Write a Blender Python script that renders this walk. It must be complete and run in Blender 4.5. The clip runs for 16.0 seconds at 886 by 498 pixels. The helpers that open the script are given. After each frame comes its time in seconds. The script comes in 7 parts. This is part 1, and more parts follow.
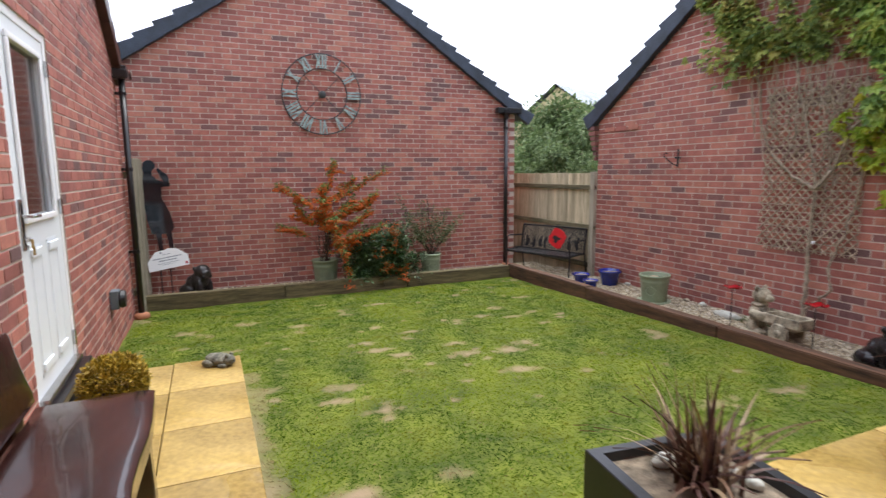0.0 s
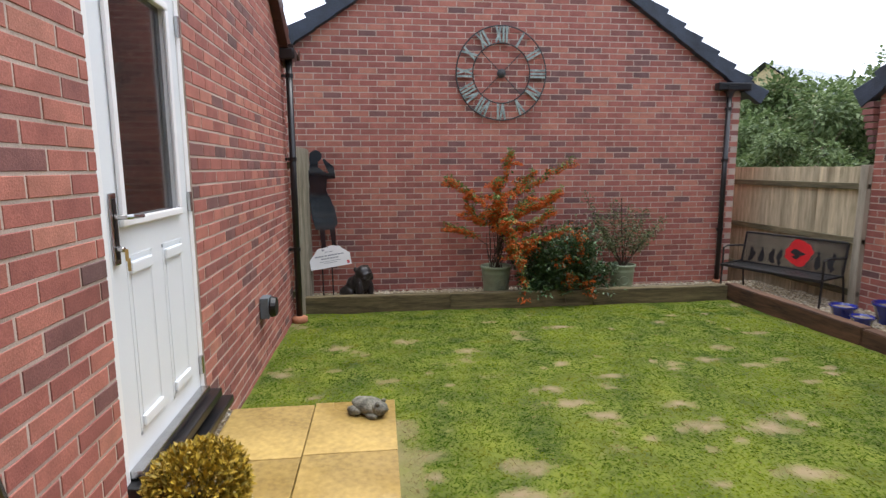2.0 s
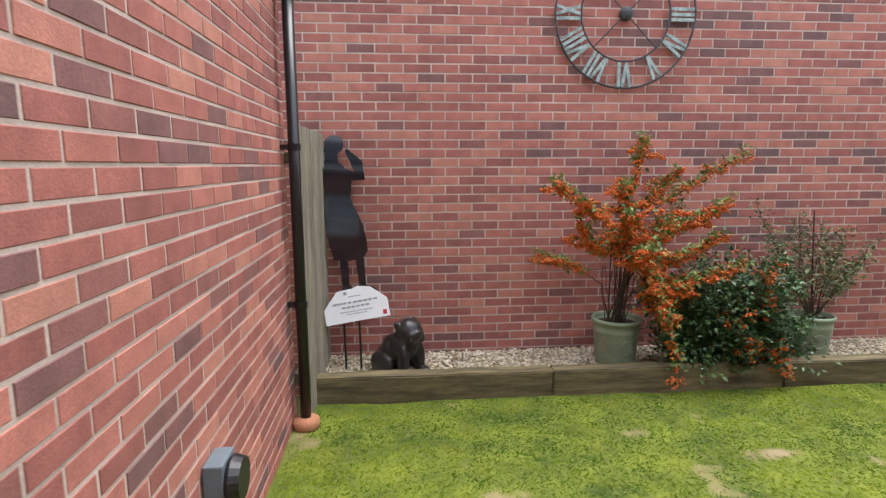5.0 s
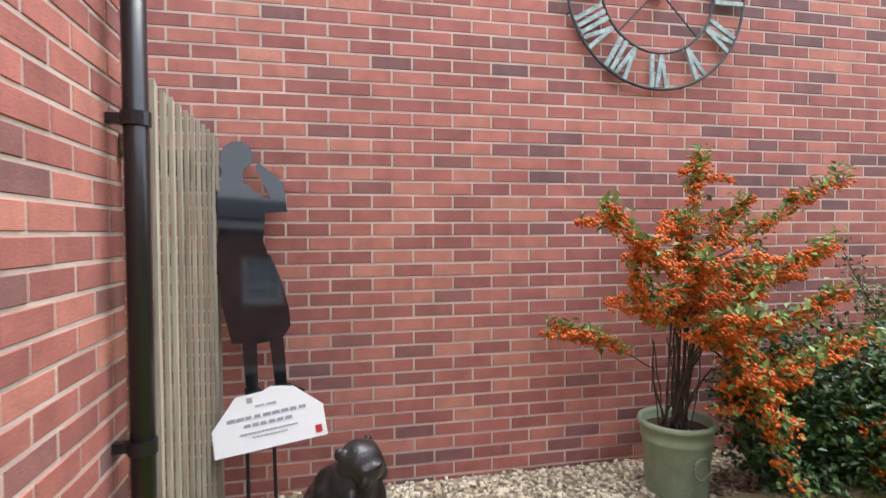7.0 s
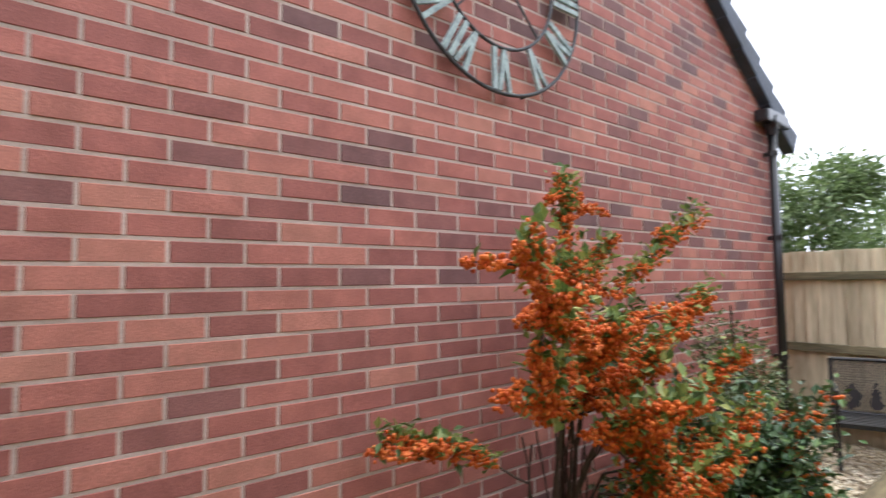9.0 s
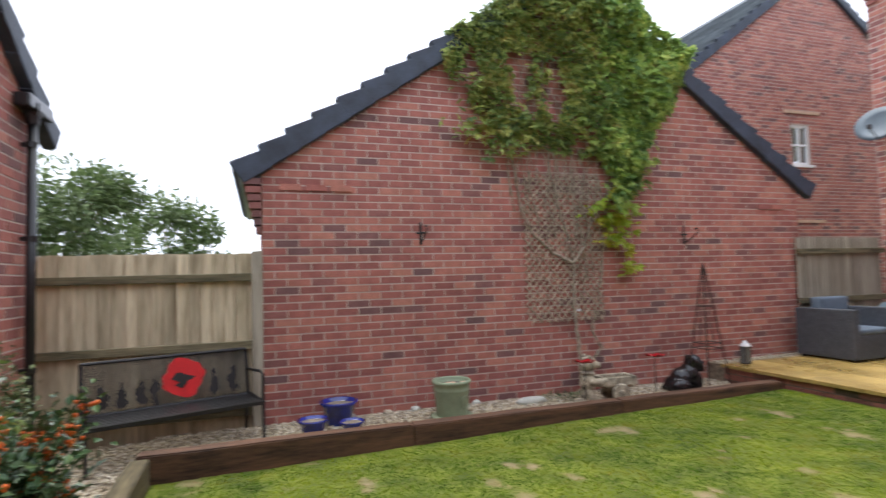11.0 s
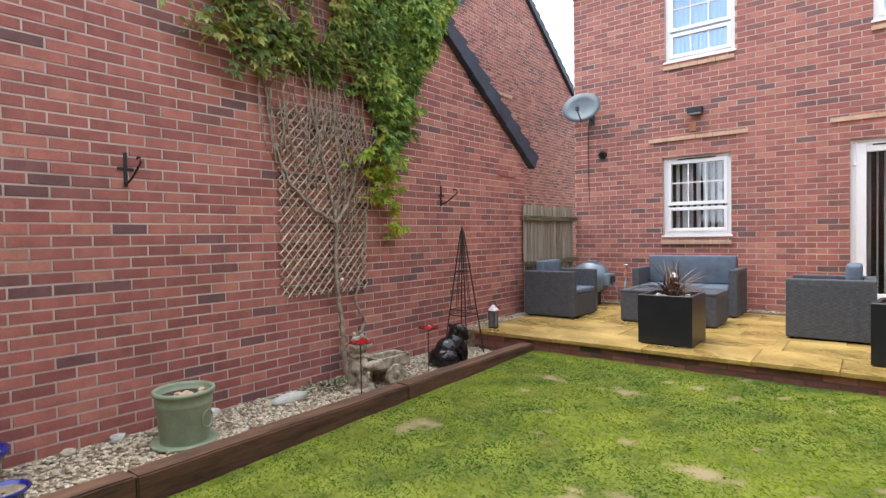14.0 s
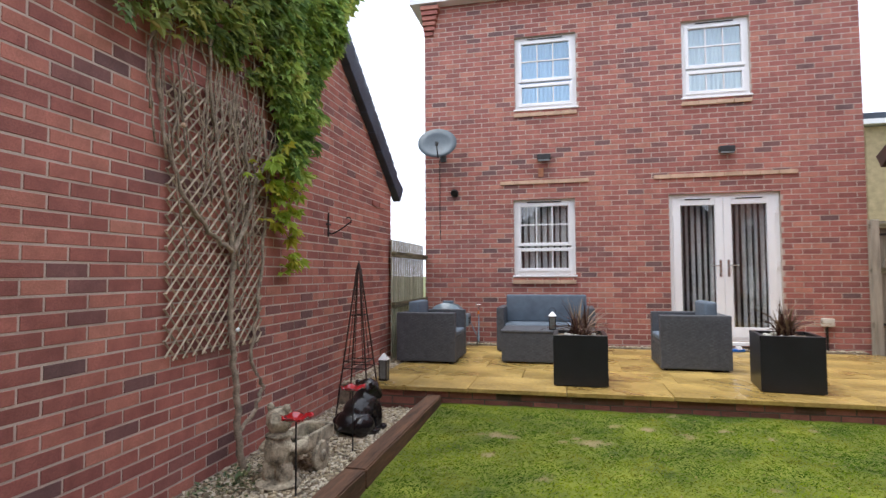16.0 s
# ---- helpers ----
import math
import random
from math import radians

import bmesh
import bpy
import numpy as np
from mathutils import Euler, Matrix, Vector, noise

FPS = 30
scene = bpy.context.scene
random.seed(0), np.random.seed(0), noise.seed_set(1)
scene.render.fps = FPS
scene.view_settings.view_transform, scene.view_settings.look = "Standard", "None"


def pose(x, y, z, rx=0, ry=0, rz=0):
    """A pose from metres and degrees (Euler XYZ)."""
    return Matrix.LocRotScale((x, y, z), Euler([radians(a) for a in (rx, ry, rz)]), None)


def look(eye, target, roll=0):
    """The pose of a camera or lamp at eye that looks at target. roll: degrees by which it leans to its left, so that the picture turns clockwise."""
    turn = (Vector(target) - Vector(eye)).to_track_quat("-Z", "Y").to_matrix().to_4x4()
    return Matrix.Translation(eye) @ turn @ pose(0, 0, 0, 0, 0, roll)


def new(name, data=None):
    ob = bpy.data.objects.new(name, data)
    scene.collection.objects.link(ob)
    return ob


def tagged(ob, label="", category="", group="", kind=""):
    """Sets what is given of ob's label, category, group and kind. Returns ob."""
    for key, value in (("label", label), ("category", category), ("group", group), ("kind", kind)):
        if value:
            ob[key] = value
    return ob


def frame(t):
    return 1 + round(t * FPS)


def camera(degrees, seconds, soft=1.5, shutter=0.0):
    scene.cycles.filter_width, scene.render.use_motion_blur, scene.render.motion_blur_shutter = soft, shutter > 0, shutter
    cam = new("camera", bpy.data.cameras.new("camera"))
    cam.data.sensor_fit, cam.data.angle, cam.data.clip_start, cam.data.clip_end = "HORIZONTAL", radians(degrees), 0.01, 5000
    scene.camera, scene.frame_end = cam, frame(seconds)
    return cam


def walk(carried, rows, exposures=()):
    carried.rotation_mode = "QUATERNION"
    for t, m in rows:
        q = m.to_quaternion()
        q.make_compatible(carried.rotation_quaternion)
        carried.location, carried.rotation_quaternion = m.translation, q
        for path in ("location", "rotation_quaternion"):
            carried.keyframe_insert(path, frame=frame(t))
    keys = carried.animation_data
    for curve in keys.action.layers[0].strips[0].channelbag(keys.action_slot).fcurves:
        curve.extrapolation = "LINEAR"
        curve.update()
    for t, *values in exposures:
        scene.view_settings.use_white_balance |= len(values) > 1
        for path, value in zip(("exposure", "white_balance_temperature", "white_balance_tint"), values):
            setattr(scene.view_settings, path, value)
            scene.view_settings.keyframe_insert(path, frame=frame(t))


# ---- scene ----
cam = camera(78.3, 16.0, 1.35, 0.3)
METRES, EYE, TILT, LEAN, TURN = 10.4, 1.70, 0.0, 0.0, -23.3
ROWS = [
    (0.0, 0.0, 0.0, 0.0, -0.07, -8.07, 0.51),
    (0.5, -0.0084, 0.0282, 0.0002, 6.65, -8.39, 0.34),
    (1.0, -0.0154, 0.0561, -0.0009, 10.39, -8.59, 0.32),
    (1.5, -0.0218, 0.0906, 0.0007, 13.84, -8.68, 0.43),
    (2.0, -0.0411, 0.1184, -0.0032, 16.69, -8.49, 0.24),
    (2.5, -0.0634, 0.149, -0.0011, 17.99, -8.77, 0.04),
    (3.0, -0.0802, 0.1889, -0.0017, 18.29, -8.99, 0.24),
    (3.5, -0.0994, 0.227, -0.0023, 18.87, -9.04, 0.25),
    (4.0, -0.1227, 0.267, 0.0016, 19.32, -9.03, 0.17),
    (6.5, -0.2175, 0.4334, -0.023, 13.55, -4.76, 0.24),
    (7.0, -0.2321, 0.473, -0.026, 11.09, -1.73, 0.29),
    (7.5, -0.2446, 0.5131, -0.0254, 9.72, 0.51, 0.39),
    (8.0, -0.2574, 0.5504, -0.026, 6.74, 1.47, 0.37),
    (10.5, -0.2508, 0.6059, -0.0276, -69.31, 3.9, 1.96),
    (11.0, -0.2484, 0.6053, -0.0297, -85.35, 2.94, 1.58),
    (11.5, -0.2479, 0.6181, -0.031, -101.74, 1.62, 1.15),
    (12.0, -0.247, 0.6237, -0.0344, -112.44, 0.03, 1.27),
    (12.5, -0.2294, 0.6319, -0.0367, -116.57, -2.16, 1.2),
    (13.0, -0.1944, 0.6367, -0.0345, -116.86, -2.85, 1.04),
    (13.5, -0.1586, 0.6453, -0.0361, -116.84, -2.47, 1.06),
    (14.0, -0.1187, 0.6563, -0.0319, -118.18, -1.39, 0.97),
    (14.5, -0.0724, 0.6664, -0.0368, -120.76, -0.26, 0.95),
    (15.0, -0.0344, 0.6841, -0.0362, -125.67, 0.66, 0.8),
    (15.5, 0.0005, 0.7036, -0.0327, -135.55, 1.37, 0.5),
    (16.0, 0.0335, 0.7152, -0.0338, -143.88, 2.59, 0.35),
]
walk(cam, [(t, pose(0, 0, EYE, TILT, LEAN, TURN) @ pose(METRES * x, METRES * y, METRES * z, 90 + pitch, roll, yaw)) for t, x, y, z, yaw, pitch, roll in ROWS], [(0, 0.86), (1, 0.74), (2.5, 0.66), (4, 0.87), (6.5, 1.5), (8, 1.58), (10.5, 0.74), (12, 0.92), (12.5, 0.92), (14, 0.98), (15, 0.9), (16, 0.6)])

# ---- light: a bright overcast day ----
world = bpy.data.worlds.new("sky")
scene.world = world
world.use_nodes = True
wn, wl = world.node_tree.nodes, world.node_tree.links
bg = wn["Background"]
sky = wn.new("ShaderNodeTexSky")
sky.sky_type, sky.sun_disc = "NISHITA", False
sky.sun_elevation, sky.sun_rotation = radians(74), radians(64)
sky.dust_density, sky.ozone_density, sky.air_density = 4.0, 1.0, 1.0
grey = wn.new("ShaderNodeMix")
grey.data_type = "RGBA"
grey.inputs[0].default_value = 0.9
grey.inputs[7].default_value = (9.0, 9.6, 11.2, 1)
wl.new(sky.outputs[0], grey.inputs[6])
wl.new(grey.outputs[2], bg.inputs[0])
bg.inputs[1].default_value = 0.136
sun = new("sun", bpy.data.lights.new("sun", "SUN"))
sun.data.energy, sun.data.angle, sun.data.color = 2.1, radians(40), (1, 0.985, 0.96)
sun.matrix_world = look((0, 0, 10), (-2.5, -1.2, 0))

# ---- materials ----


def mat(name, colour, rough=0.7, metal=0.0, vary=0.15, scale=8.0, fine=60.0, bump=0.2, bump_scale=None, dist=0.01, second=None, spec=0.5, coat=0.0):
    """A surface with variation at two scales and a fine relief, in object space."""
    m = bpy.data.materials.new(name)
    m.use_nodes = True
    n, l = m.node_tree.nodes, m.node_tree.links
    p = n["Principled BSDF"]
    p.inputs["Roughness"].default_value, p.inputs["Metallic"].default_value = rough, metal
    p.inputs["Specular IOR Level"].default_value = spec
    p.inputs["Coat Weight"].default_value = coat
    co = n.new("ShaderNodeTexCoord")
    big, small = n.new("ShaderNodeTexNoise"), n.new("ShaderNodeTexNoise")
    big.inputs["Scale"].default_value, small.inputs["Scale"].default_value = scale, fine
    big.inputs["Detail"].default_value = small.inputs["Detail"].default_value = 4
    l.new(co.outputs["Object"], big.inputs["Vector"]), l.new(co.outputs["Object"], small.inputs["Vector"])
    add = n.new("ShaderNodeMath")
    add.operation = "MULTIPLY_ADD"
    l.new(small.outputs[0], add.inputs[0])
    add.inputs[1].default_value = 0.5
    l.new(big.outputs[0], add.inputs[2])
    ramp = n.new("ShaderNodeValToRGB")
    dark = [c * (1 - 1.6 * vary) for c in colour]
    light = [min(1, c * (1 + 1.2 * vary)) for c in (second or colour)]
    ramp.color_ramp.elements[0].color, ramp.color_ramp.elements[1].color = (*dark, 1), (*light, 1)
    ramp.color_ramp.elements[0].position, ramp.color_ramp.elements[1].position = 0.5, 1.0
    l.new(add.outputs[0], ramp.inputs[0])
    l.new(ramp.outputs[0], p.inputs["Base Color"])
    if bump:
        b = n.new("ShaderNodeBump")
        b.inputs["Strength"].default_value, b.inputs["Distance"].default_value = bump, dist
        l.new(small.outputs[0], b.inputs["Height"]), l.new(b.outputs[0], p.inputs["Normal"])
    return m


def brick_mat(name, stops, bump=0.35):
    """Fired clay: each brick takes its own colour; grain, smears of mortar and kiss marks within it."""
    m = bpy.data.materials.new(name)
    m.use_nodes = True
    n, l = m.node_tree.nodes, m.node_tree.links
    p = n["Principled BSDF"]
    p.inputs["Roughness"].default_value = 0.75
    p.inputs["Specular IOR Level"].default_value = 0.3
    ob, geo, co = n.new("ShaderNodeObjectInfo"), n.new("ShaderNodeNewGeometry"), n.new("ShaderNodeTexCoord")
    s = n.new("ShaderNodeMath")
    s.operation = "ADD"
    l.new(ob.outputs["Random"], s.inputs[0]), l.new(geo.outputs["Random Per Island"], s.inputs[1])
    fr = n.new("ShaderNodeMath")
    fr.operation = "FRACT"
    l.new(s.outputs[0], fr.inputs[0])
    ramp = n.new("ShaderNodeValToRGB")
    ramp.color_ramp.interpolation = "LINEAR"
    e = ramp.color_ramp.elements
    e[0].position, e[0].color = stops[0][0], (*stops[0][1], 1)
    e[1].position, e[1].color = stops[-1][0], (*stops[-1][1], 1)
    for pos, c in stops[1:-1]:
        e.new(pos).color = (*c, 1)
    l.new(fr.outputs[0], ramp.inputs[0])
    big, small = n.new("ShaderNodeTexNoise"), n.new("ShaderNodeTexNoise")
    big.inputs["Scale"].default_value, small.inputs["Scale"].default_value = 9, 160
    big.inputs["Detail"].default_value, small.inputs["Detail"].default_value = 5, 3
    l.new(geo.outputs["Position"], big.inputs["Vector"]), l.new(geo.outputs["Position"], small.inputs["Vector"])
    mul = n.new("ShaderNodeMath")
    mul.operation = "MULTIPLY"
    l.new(big.outputs[0], mul.inputs[0]), l.new(small.outputs[0], mul.inputs[1])
    mr = n.new("ShaderNodeMapRange")
    mr.inputs[1].default_value, mr.inputs[2].default_value, mr.inputs[3].default_value, mr.inputs[4].default_value = 0.1, 0.42, 0.72, 1.25
    l.new(mul.outputs[0], mr.inputs[0])
    mix = n.new("ShaderNodeMix")
    mix.data_type, mix.blend_type = "RGBA", "MULTIPLY"
    mix.inputs[0].default_value = 1
    l.new(ramp.outputs[0], mix.inputs[6]), l.new(mr.outputs[0], mix.inputs[7])
    l.new(mix.outputs[2], p.inputs["Base Color"])
    b = n.new("ShaderNodeBump")
    b.inputs["Strength"].default_value, b.inputs["Distance"].default_value = bump, 0.004
    l.new(small.outputs[0], b.inputs["Height"]), l.new(b.outputs[0], p.inputs["Normal"])
    return m


BRICK = brick_mat("red_multi_brick", [(0, (0.27, 0.101, 0.085)), (0.3, (0.33, 0.120, 0.099)), (0.6, (0.385, 0.141, 0.112)), (0.88, (0.435, 0.174, 0.131)), (1, (0.47, 0.205, 0.150))])
# Dark from moss, and from the slab overhang's shade put into the colour.
BRICK_MOSSY_SHADED = brick_mat("mossy_shaded_brick", [(0, (0.07, 0.05, 0.038)), (0.3, (0.17, 0.075, 0.056)), (0.65, (0.27, 0.105, 0.078)), (1, (0.34, 0.135, 0.10))])
BRICK_DARK = brick_mat("dark_multi_brick", [(0, (0.155, 0.088, 0.085)), (0.5, (0.215, 0.100, 0.092)), (1, (0.285, 0.114, 0.097))])
BRICK_BUFF = brick_mat("buff_brick", [(0, (0.45, 0.36, 0.2)), (1, (0.58, 0.48, 0.3))])
MORTAR = mat("lime_mortar", (0.50, 0.405, 0.345), 0.9, vary=0.15, scale=3, fine=90, bump=0.3)
# Damp joints, with the shade under the slab edges mixed into the colour.
MORTAR_DAMP_SHADED = mat("damp_shaded_mortar", (0.13, 0.095, 0.07), 0.9, vary=0.3, scale=5, fine=90, bump=0.3)
STONE_BUFF = mat("buff_tile_stone", (0.55, 0.38, 0.26), 0.8, vary=0.15, scale=6)
LAWN_SOIL = mat("lawn_soil", (0.11, 0.12, 0.035), 0.95, vary=0.3, scale=2.5, fine=40, bump=0.6)
UPVC = mat("white_upvc", (0.86, 0.87, 0.88), 0.35, vary=0.02, scale=3, bump=0)
BLACK_PLASTIC = mat("black_gutter_plastic", (0.012, 0.012, 0.013), 0.3, vary=0.2, bump=0.03)
BROWN_PLASTIC = mat("brown_gutter_plastic", (0.05, 0.018, 0.012), 0.35, vary=0.2, bump=0.03)
TILE = mat("slate_grey_tile", (0.035, 0.048, 0.072), 0.6, vary=0.3, scale=5, fine=70, bump=0.3)

# ---- small building tools ----


def part(name, bm, material, parent=None, label="", smooth=False):
    """One mesh object out of a bmesh, under a thing or a part."""
    me = bpy.data.meshes.new(name)
    bm.normal_update()
    bm.to_mesh(me)
    bm.free()
    if smooth:
        for f in me.polygons:
            f.use_smooth = True
    for m in material if isinstance(material, (list, tuple)) else (material,):
        me.materials.append(m)
    ob = new(name, me)
    if parent:
        ob.parent = parent
    if label:
        ob["label"] = label
    return ob


def empty(name, m=None, **tags):
    ob = new(name)
    ob.empty_display_size = 0.1
    if m:
        ob.matrix_basis = m
    return tagged(ob, **tags)


def box(bm, x0, y0, z0, x1, y1, z1, bevel=0.0, m=None):
    """A box between two corners, its edges rounded by bevel."""
    v = [bm.verts.new((x, y, z)) for x in (x0, x1) for y in (y0, y1) for z in (z0, z1)]
    fs = [bm.faces.new([v[i] for i in q]) for q in ((0, 1, 3, 2), (4, 6, 7, 5), (0, 4, 5, 1), (2, 3, 7, 6), (0, 2, 6, 4), (1, 5, 7, 3))]
    vs = v
    if bevel:
        es = list({e for f in fs for e in f.edges})
        r = bmesh.ops.bevel(bm, geom=es, offset=bevel, segments=2, affect="EDGES", profile=0.6)
        vs = list({w for f in r["faces"] for w in f.verts} | {w for f in fs if f.is_valid for w in f.verts})
    if m:
        bmesh.ops.transform(bm, matrix=m, verts=[w for w in vs if w.is_valid])
    return vs


def boxed(*a, **k):
    bm = bmesh.new()
    box(bm, *a, **k)
    return bm


def tube(bm, pts, radii, sides=8, cap=True):
    """A round bar along a line of points, with one radius or one each."""
    pts = [Vector(p) for p in pts]
    if not hasattr(radii, "__len__"):
        radii = [radii] * len(pts)
    rings = []
    for i, p in enumerate(pts):
        d = (pts[min(i + 1, len(pts) - 1)] - pts[max(i - 1, 0)]).normalized()
        a = d.cross(Vector((0, 0, 1)) if abs(d.z) < 0.9 else Vector((1, 0, 0))).normalized()
        b = d.cross(a)
        rings.append([bm.verts.new(p + radii[i] * (math.cos(2 * math.pi * k / sides) * a + math.sin(2 * math.pi * k / sides) * b)) for k in range(sides)])
    for r, s in zip(rings, rings[1:]):
        for k in range(sides):
            bm.faces.new((r[k], r[(k + 1) % sides], s[(k + 1) % sides], s[k]))
    if cap:
        bm.faces.new(rings[0][::-1]), bm.faces.new(rings[-1])
    return bm


def lathe(bm, profile, sides=32, centre=(0, 0, 0)):
    """A turned shape: rows of radius and height, joined round the upright axis."""
    cx, cy, cz = centre
    rings = [[bm.verts.new((cx + r * math.cos(2 * math.pi * k / sides), cy + r * math.sin(2 * math.pi * k / sides), cz + z)) for k in range(sides)] for r, z in profile]
    for r, s in zip(rings, rings[1:]):
        for k in range(sides):
            bm.faces.new((r[k], r[(k + 1) % sides], s[(k + 1) % sides], s[k]))
    bm.faces.new(rings[0][::-1]), bm.faces.new(rings[-1])
    return bm


def blob(bm, centre, size, seed=0, rough=0.08, sub=3, freq=2.0, m=None):
    """A lumpy rounded body."""
    r = bmesh.ops.create_icosphere(bm, subdivisions=sub, radius=1)
    off = Vector((seed * 7.3, seed * 3.1, seed * 1.7))
    for v in r["verts"]:
        k = 1 + rough * noise.noise(v.co * freq + off)
        v.co = Vector((v.co.x * size[0] * k, v.co.y * size[1] * k, v.co.z * size[2] * k))
    if m:
        bmesh.ops.transform(bm, matrix=m, verts=r["verts"])
    bmesh.ops.translate(bm, vec=Vector(centre), verts=r["verts"])
    return bm


def flat_plate(bm, pts, depth, m):
    """A plate of even thickness out of an outline in its own x and y."""
    lo = [bm.verts.new(m @ Vector((x, y, 0))) for x, y in pts]
    hi = [bm.verts.new(m @ Vector((x, y, depth))) for x, y in pts]
    bm.faces.new(lo[::-1]), bm.faces.new(hi)
    for i in range(len(pts)):
        j = (i + 1) % len(pts)
        bm.faces.new((lo[i], lo[j], hi[j], hi[i]))


# ---- brickwork ----
PITCH, COURSE, JOINT = 0.225, 0.075, 0.012


def clip(poly, a, b, c):
    """Keeps the part of a polygon where a*u + b*v <= c."""
    out = []
    for (u0, v0), (u1, v1) in zip(poly, poly[1:] + poly[:1]):
        d0, d1 = a * u0 + b * v0 - c, a * u1 + b * v1 - c
        if d0 <= 0:
            out.append((u0, v0))
        if d0 * d1 < 0:
            k = d0 / (d0 - d1)
            out.append((u0 + k * (u1 - u0), v0 + k * (v1 - v0)))
    return out


BRICK_MESHES = {}


def brick_wall(name, m, length, bottom, eaves, label, apex=None, openings=(), near=(0, 0, 0, 0), material=None, depth=0.3, shift=0.0, proud=0.003, mortar=None):
    """A wall of bricks in stretcher bond. It runs along u from 0 to length and stands in v; m takes (u, v, out) to the world.
    apex: the (u, v) of a gable's tip. openings: rows of (u0, v0, u1, v1). near: the stretch whose bricks are pieces of their own."""
    material = material or BRICK
    top = lambda u: eaves if not apex else (eaves + (apex[1] - eaves) * (u / apex[0] if u < apex[0] else (length - u) / (length - apex[0])))
    wall = empty(name, m, label=label, category="wall", kind="structure")
    bm = bmesh.new()
    cuts = sorted({0.0, length, *([apex[0]] if apex else []), *[u for o in openings for u in (o[0], o[2])]})
    for u0, u1 in zip(cuts, cuts[1:]):
        mid = (u0 + u1) / 2
        v = bottom
        spans = []
        for o in sorted((o for o in openings if o[0] < mid < o[2]), key=lambda o: o[1]):
            spans.append((v, o[1]))
            v = o[3]
        spans = [(a, a, b, b) for a, b in spans] + [(v, v, top(u0), top(u1))]
        for a0, a1, b0, b1 in spans:
            if max(b0, b1) - a0 < 0.004:
                continue
            lo = [bm.verts.new(p) for p in ((u0, a0, 0), (u1, a1, 0), (u1, b1, 0), (u0, b0, 0))]
            hi = [bm.verts.new(p) for p in ((u0, a0, -depth), (u1, a1, -depth), (u1, b1, -depth), (u0, b0, -depth))]
            bm.faces.new(lo), bm.faces.new(hi[::-1])
            for i in range(4):
                j = (i + 1) % 4
                bm.faces.new((lo[j], lo[i], hi[i], hi[j]))
    part("mortar", bm, mortar or MORTAR, wall, "damp mortar joints, darkened for the shade below the slabs" if mortar else "pale beige mortar joints")
    rng = random.Random(name)
    verts, faces, kinds, singles = [], [], [], []

    def brick_faces(poly, off):
        cu, cv = sum(p[0] for p in poly) / len(poly), sum(p[1] for p in poly) / len(poly)
        n = len(poly)
        vs = [(u, v, -0.001) for u, v in poly]
        vs += [(u, v, proud + off - 0.002) for u, v in poly]
        vs += [(cu + (u - cu) * (1 - 0.002 / max(0.03, abs(u - cu))), cv + (v - cv) * (1 - 0.002 / max(0.012, abs(v - cv))), proud + off) for u, v in poly]
        fs = [tuple(range(2 * n, 3 * n))]
        for k in (0, n):
            fs += [(k + i, k + (i + 1) % n, k + n + (i + 1) % n, k + n + i) for i in range(n)]
        return vs, fs

    rows = int(((apex[1] if apex else eaves) - bottom) / COURSE) + 1
    for r in range(rows):
        v0, v1 = bottom + r * COURSE + JOINT, bottom + (r + 1) * COURSE
        for k in range(-1, int(length / PITCH) + 2):
            a = k * PITCH + (PITCH / 2 if r % 2 else 0) + shift
            pieces = [(max(a, 0), v0, min(a + PITCH - JOINT, length), v1)]
            for o in openings:
                if v1 > o[1] + 0.005 and v0 < o[3] - 0.005:
                    pieces = [q for s in pieces for q in (
                        (s[0], s[1], min(s[2], o[0]), s[3]), (max(s[0], o[2]), s[1], s[2], s[3]),
                        (max(s[0], o[0]), s[1], min(s[2], o[2]), min(s[3], o[1])), (max(s[0], o[0]), max(s[1], o[3]), min(s[2], o[2]), s[3]))]
            for b0, c0, b1, c1 in pieces:
                if b1 - b0 < 0.02 or c1 - c0 < 0.008:
                    continue
                whole = b1 - b0 > PITCH - JOINT - 0.001 and c1 - c0 > COURSE - JOINT - 0.001
                poly = [(b0, c0), (b1, c0), (b1, min(c1, eaves) if not apex else c1), (b0, min(c1, eaves) if not apex else c1)]
                if poly[2][1] - c0 < 0.008:
                    continue
                if apex:
                    s = (apex[1] - eaves) / apex[0]
                    poly = clip(poly, -s, 1, eaves)
                    s2 = (apex[1] - eaves) / (length - apex[0])
                    poly = clip(poly, s2, 1, eaves + s2 * length) if len(poly) > 2 else poly
                    whole = whole and len(poly) == 4 and abs(poly[0][1] - v0) + abs(poly[2][1] - v1) < 1e-6
                if len(poly) < 3:
                    continue
                off = rng.uniform(-0.0015, 0.0015)
                band = noise.noise(Vector((b0 * 0.55, v0 * 2.6, length))) + 0.4 * noise.noise(Vector((b0 * 1.7, v0 * 9, 4)))
                dark = 1 if rng.random() < 0.06 + 0.62 * max(0, band) else 0
                if whole and near[0] <= b0 and b1 <= near[2] and near[1] <= v0 and v1 <= near[3] and len(singles) < 300:
                    singles.append((b0, v0, off, dark))
                    continue
                vs, fs = brick_faces(poly, off)
                i = len(verts)
                verts.extend(vs)
                faces.extend(tuple(i + j for j in f) for f in fs)
                kinds.extend([dark] * len(fs))
    me = bpy.data.meshes.new("brickwork")
    me.from_pydata(verts, [], faces)
    pair = (material, BRICK_DARK if material is BRICK else material)
    for q in pair:
        me.materials.append(q)
    me.polygons.foreach_set("material_index", kinds)
    rest = new("brickwork", me)
    rest.parent = wall
    tagged(rest, kind="stuff")
